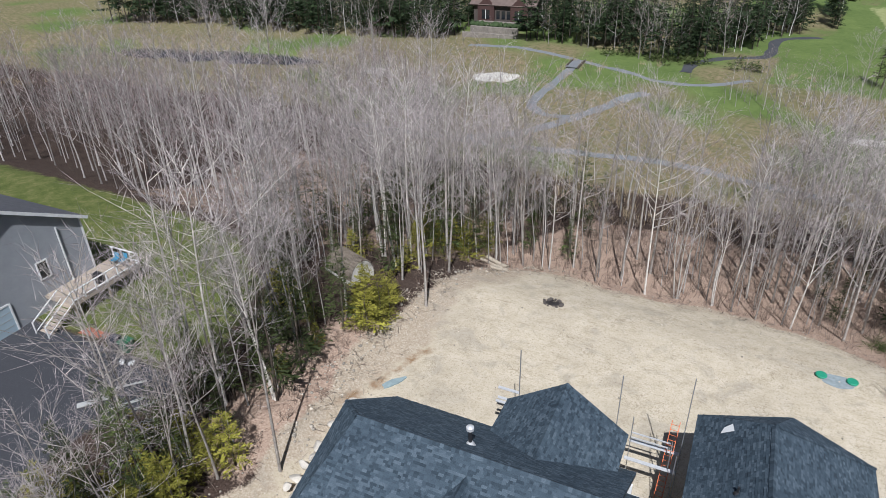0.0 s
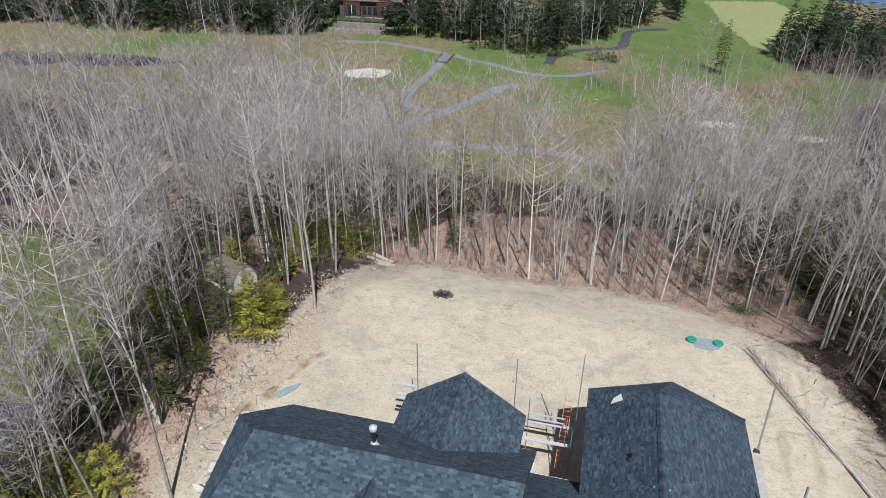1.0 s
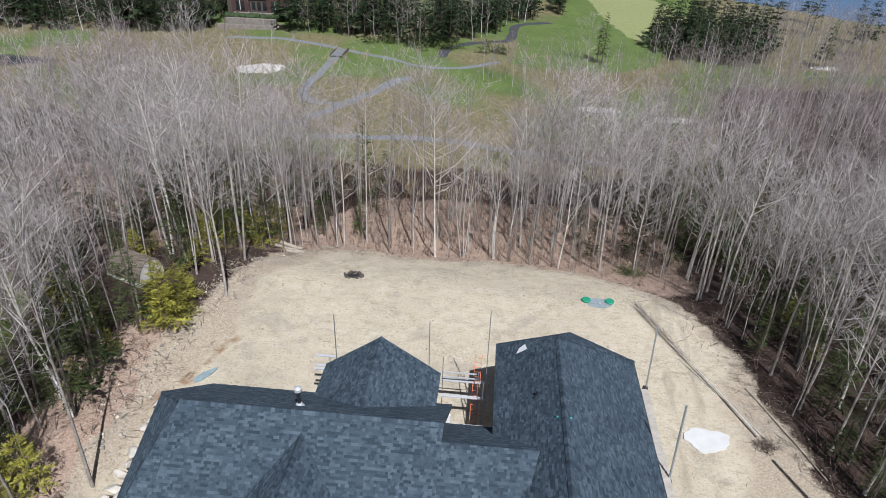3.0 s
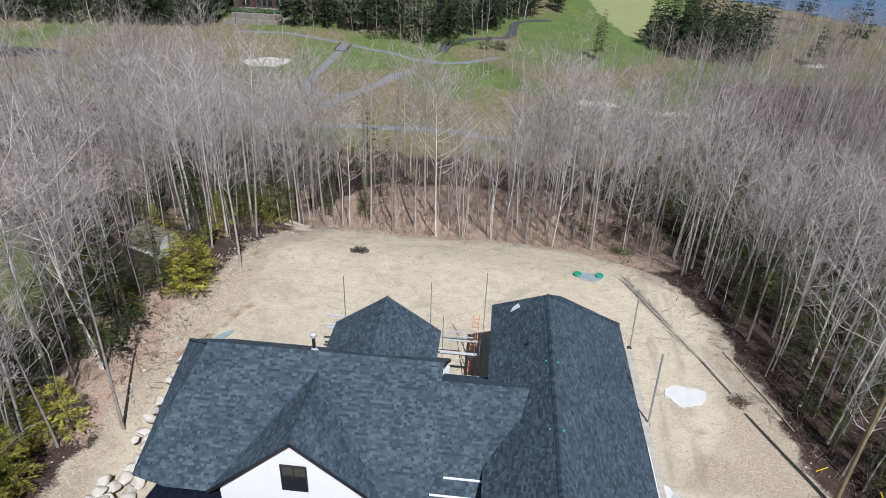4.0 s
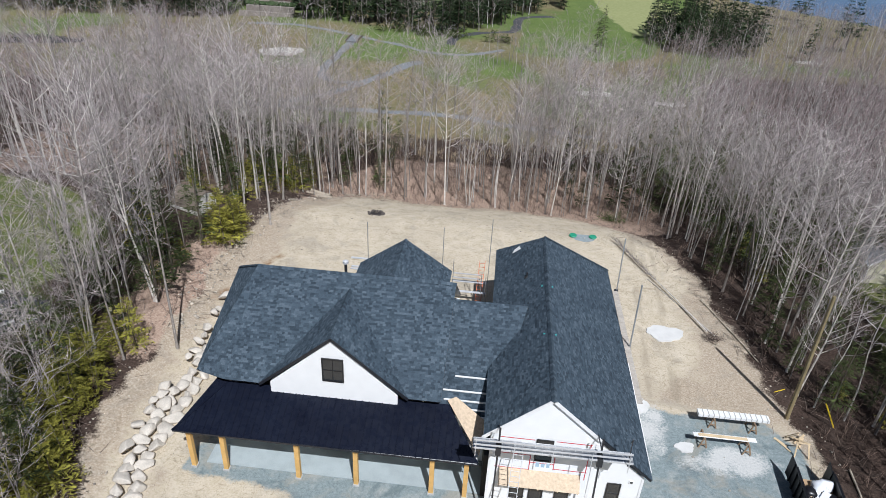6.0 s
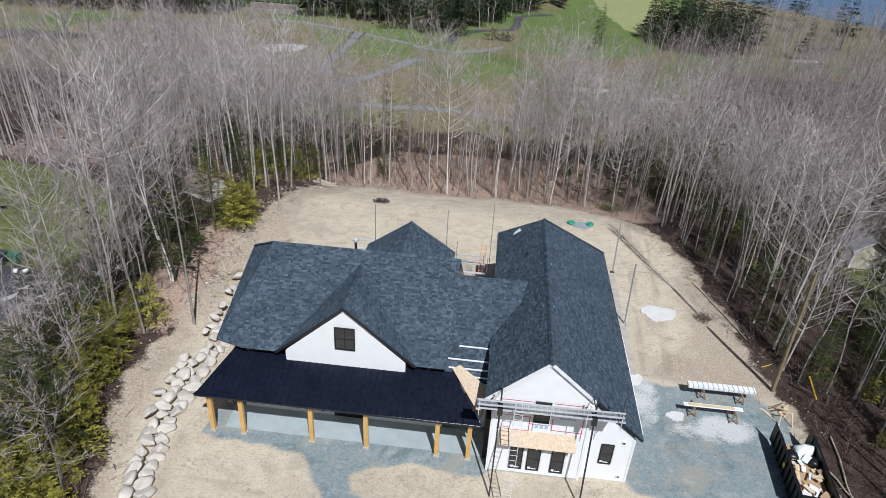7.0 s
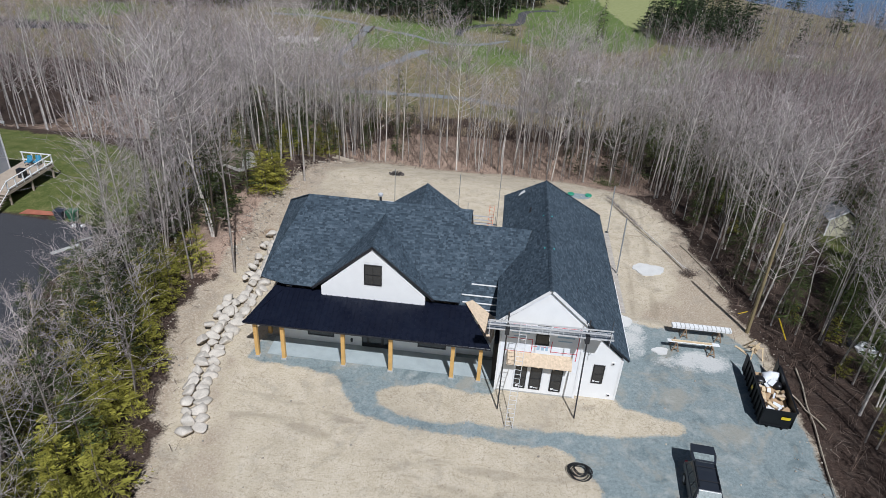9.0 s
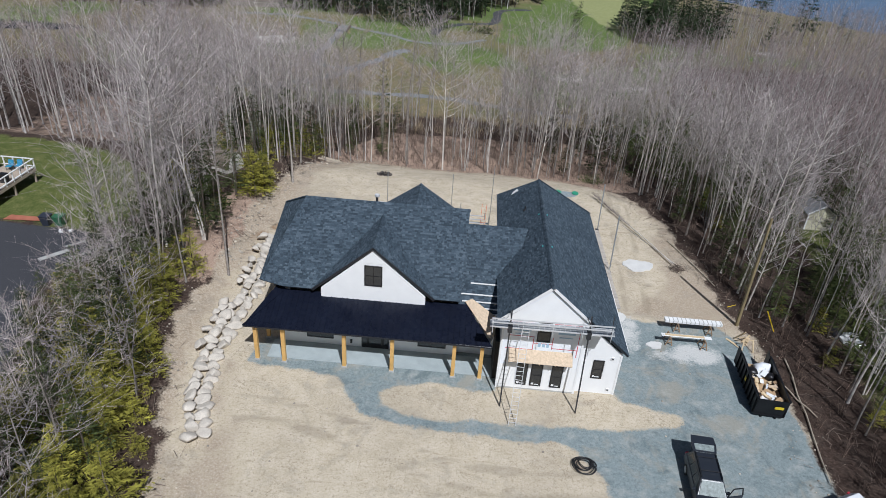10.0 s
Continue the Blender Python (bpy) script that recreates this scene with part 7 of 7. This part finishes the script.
shed()
junk = thing("tarpaulin_heap", (38.2, 9.0, gz(38.2, 9.0)), "heap of junk under a crumpled white and black tarpaulin", "tarpaulin")
rng = random.Random(61)
for dx, dy, s, mat in ((0, 0, 0.75, M_TRIM), (-0.9, 0.7, 0.6, M_BLACK), (0.5, -0.6, 0.5, M_ALU)):
    me = blob(rng, s, 0.6, 0.4)
    ob = part("sheet", me, mat)
    ob.matrix_basis = Matrix.Translation((38.2 + dx, 9.0 + dy, gz(38.2, 9.0) + 0.3))
    ob.parent, ob.matrix_parent_inverse = junk, world_of(junk).inverted()


def hoop_shed():
    """A low arched shelter with a ribbed brown cover and a pale end."""
    m = pose(-24.0, 31.2, gz(-24, 31.2), 0, 0, -20)
    root = thing("hoop_shed", m.translation, "low arched shelter with ribbed brown cover and pale end", "shed")
    cover, end = Shape(), Shape()
    n, half = 14, 1.9
    for k in range(n + 1):
        a = math.pi * k / n
        for x in (-half, half):
            cover.v.append((x, 1.35 * math.cos(a), 0.25 + 1.7 * math.sin(a)))
    cover.f = [(2 * k, 2 * k + 1, 2 * k + 3, 2 * k + 2) for k in range(n)]
    mat = varied("brown_cover", (0.20, 0.165, 0.13), 0.35, 2.0, 0.85)
    part("cover", moved(cover, m), mat, root)
    for k in range(15):
        a = math.pi * (k + 0.5) / 15
        part("rib", moved(Shape().bar((-half - 0.02, 1.37 * math.cos(a), 0.25 + 1.72 * math.sin(a)), (half + 0.02, 1.37 * math.cos(a), 0.25 + 1.72 * math.sin(a)), 0.09, 0.05), m), mat, root)
    end.v = [(half - 0.02, 1.3 * math.cos(math.pi * k / n), 0.25 + 1.65 * math.sin(math.pi * k / n)) for k in range(n + 1)] + [(half - 0.02, -1.3, -0.4), (half - 0.02, 1.3, -0.4)]
    end.f = [tuple(range(n + 3))]
    part("end_wall", moved(end, m), M_STONE_PALE, root)
    part("base", moved(Shape().box(-half, half, -1.45, -1.3, -0.4, 0.35), m), M_STONE_PALE, root)


hoop_shed()


# ---- golf course ----
M_BUNKER = varied("bunker_sand", (0.60, 0.57, 0.51), 0.1, 1.0, 0.95, fine=8)


def bunker(x, y, rx, ry, seed):
    rng = random.Random(seed)
    ph = [rng.uniform(0, 6.28) for _ in range(3)]
    pts = []
    for a in np.linspace(0, 2 * math.pi, 36, endpoint=False):
        k = 1 + 0.14 * math.sin(2 * a + ph[0]) + 0.08 * math.sin(5 * a + ph[1])
        px, py = x + rx * k * math.cos(a), y + ry * k * math.sin(a)
        pts.append((px, py, gz(px, py) + 0.16))
    tagged(part("bunker", Shape().slab(pts, 0.3, (0, 0, 1)), M_BUNKER), "pale sand bunker in the turf", "bunker", "golf bunkers", "structure")


for args in ((-46.5, 126.5, 4.6, 4.4, 1), (-75, 120, 3.0, 2.6, 2), (25.8, 112, 4.0, 2.2, 3), (39.8, 107.3, 3.6, 2.0, 4), (87, 157.5, 4, 1.6, 6)):
    bunker(*args)
bridge = thing("footbridge", (-32.2, 141.5, gz(-32.2, 141.5)), "low wooden cart bridge with dark side rails", "bridge")
zb = gz(-32.2, 141.5)
for k in range(16):
    part("plank", Shape().box(-33.6, -30.8, 138.3 + k * 0.42, 138.68 + k * 0.42, zb + 0.3, zb + 0.42), M_PATH, bridge)
for x in (-33.6, -30.8):
    part("side_rail", Shape().box(x - 0.1, x + 0.1, 138.3, 145, zb + 0.1, zb + 0.75), M_BARK_DARK, bridge)


def far_house():
    z = gz(-62, 163)
    root = thing("far_house", (-62, 166, z), "dark timbered house with red-brown gables behind stone terraces", "house")
    wall = varied("brown_wall", (0.09, 0.075, 0.065), 0.2, 1, 0.8)
    red = varied("red_paint", (0.075, 0.04, 0.035), 0.2, 1, 0.7)
    part("wall", Shape().box(-71, -53, 172, 182, z + 2, z + 7), wall, root)
    roof = varied("brown_shingles", (0.15, 0.11, 0.095), 0.3, 1, 0.9)
    part("roof", Shape().slab([(-72, 171, z + 6.8), (-52, 171, z + 6.8), (-52, 177, z + 10.5), (-72, 177, z + 10.5)], 0.3).slab([(-52, 183, z + 6.8), (-72, 183, z + 6.8), (-72, 177, z + 10.5), (-52, 177, z + 10.5)], 0.3), roof, root)
    for x in (-67, -57):
        part("gable", gable_wall(171.2, 172, [(x - 2.5, z + 2), (x + 2.5, z + 2), (x + 2.5, z + 6.5), (x, z + 9), (x - 2.5, z + 6.5)]), red, root)
        w = part("window", Shape().box(x - 1.2, x + 1.2, 171.1, 171.19, z + 3, z + 5.5), M_GLASS, root)
        part("frame", Shape().box(x - 0.06, x + 0.06, 171.02, 171.09, z + 3, z + 5.5), M_TRIM, w)
    for k in range(4):
        w = part("window", Shape().box(-64 + k * 1.6, -63 + k * 1.6, 171.9, 171.99, z + 3, z + 5.2), M_GLASS, root)
    stone = varied("terrace_stone", (0.24, 0.21, 0.18), 0.35, 1.0, 0.9, fine=4, relief=0.05)
    for k, (y, h) in enumerate(((161, 1.2), (164.5, 2.2), (168, 3.0))):
        t = part("terrace_wall", Shape().box(-70 + k, -54 - k, y, y + 0.8, z - 1.5, z + h), stone, bevel=0.1)
        tagged(t, "stepped rubble-stone terrace wall below a house", "wall", "terrace walls")
    for k in range(11):
        x = -69 + k * 1.4
        tagged(part("hedge", blob(random.Random(k), 0.9, 0.9, 0.4), M_NEEDLE_FAR), "clipped evergreen shrub on a terrace", "shrub", "terrace shrubs").matrix_basis = Matrix.Translation((x, 166.5, z + 2.4))


far_house()


def reeds():
    """Dry reeds, scrub and low bushes on the course and between the woods."""
    rng = random.Random(71)
    t, green = Tri(), Tri()
    spots = scatter(rng, -190, 60, 76, 150, 2.0, lambda x, y: np.asarray(wobble(x, y, 13, 2.0)) > 0.25, 520) + scatter(rng, -30, 45, 60, 92, 1.6, lambda x, y: np.asarray(wobble(x, y, 9, 6.0)) > -0.1, 330)
    for x, y in spots:
        z = gz(x, y)
        s = rng.uniform(0.5, 1.3)
        for _ in range(22):
            p = Vector((x + rng.gauss(0, 0.5), y + rng.gauss(0, 0.5), z))
            t.spike(p, p + Vector((rng.uniform(-0.5, 0.5), rng.uniform(-0.5, 0.5), rng.uniform(0.6, 1.6))) * s, 0.03)
    tagged(new("scrub", big_mesh("scrub", *t.arrays(), varied("dry_scrub", (0.33, 0.26, 0.17), 0.35, 0.2, 0.9, random_by="island"))), "dry tan scrub and reeds on the course", "scrub", kind="stuff")
    under = scatter(rng, -34, 50, -16, 68, 1.5, lambda x, y: forest_ok(x, y), 900)
    under += scatter(rng, -15, 27, 43, 60, 0.75, lambda x, y: forest_ok(x, y, 0.4), 420)
    u = Tri()
    for x, y in under:
        z = gz(x, y)
        h = rng.uniform(0.8, 3.2)
        for _ in range(5):
            p = Vector((x + rng.gauss(0, 0.15), y + rng.gauss(0, 0.15), z))
            q = p + Vector((rng.uniform(-0.35, 0.35), rng.uniform(-0.35, 0.35), 1)) * h * rng.uniform(0.5, 1)
            u.spike(p, q, 0.018)
            for _ in range(3):
                c = p.lerp(q, rng.uniform(0.4, 0.9))
                u.spike(c, c + Vector((rng.uniform(-0.5, 0.5), rng.uniform(-0.5, 0.5), rng.uniform(0.2, 0.7))) * 0.9, 0.011)
    tagged(new("undergrowth", big_mesh("undergrowth", *u.arrays(), varied("brown_stems", (0.20, 0.145, 0.115), 0.4, 0.3, 0.9, spec=0.15, random_by="island"))), "thin leafless undergrowth on the forest floor", "undergrowth", kind="stuff")
    for k, (x, y) in enumerate([(rng.uniform(-30, 8), rng.uniform(150, 157)) for _ in range(26)]):
        for _ in range(60):
            c = Vector((x + rng.gauss(0, 0.8), y + rng.gauss(0, 0.6), gz(x, y) + rng.uniform(0.1, 1.4)))
            d = Vector((rng.uniform(-1, 1), rng.uniform(-1, 1), rng.uniform(-0.3, 1))) * 0.5
            e = Vector((rng.uniform(-1, 1), rng.uniform(-1, 1), rng.uniform(-0.5, 0.5))) * 0.3
            green.leaf(c, c + d + e, c + d - e)
    tagged(new("shrubs", big_mesh("shrubs", *green.arrays(), M_NEEDLE)), "low green shrubs along the far wood edge", "shrubs", kind="stuff")


reeds()
build_litter()
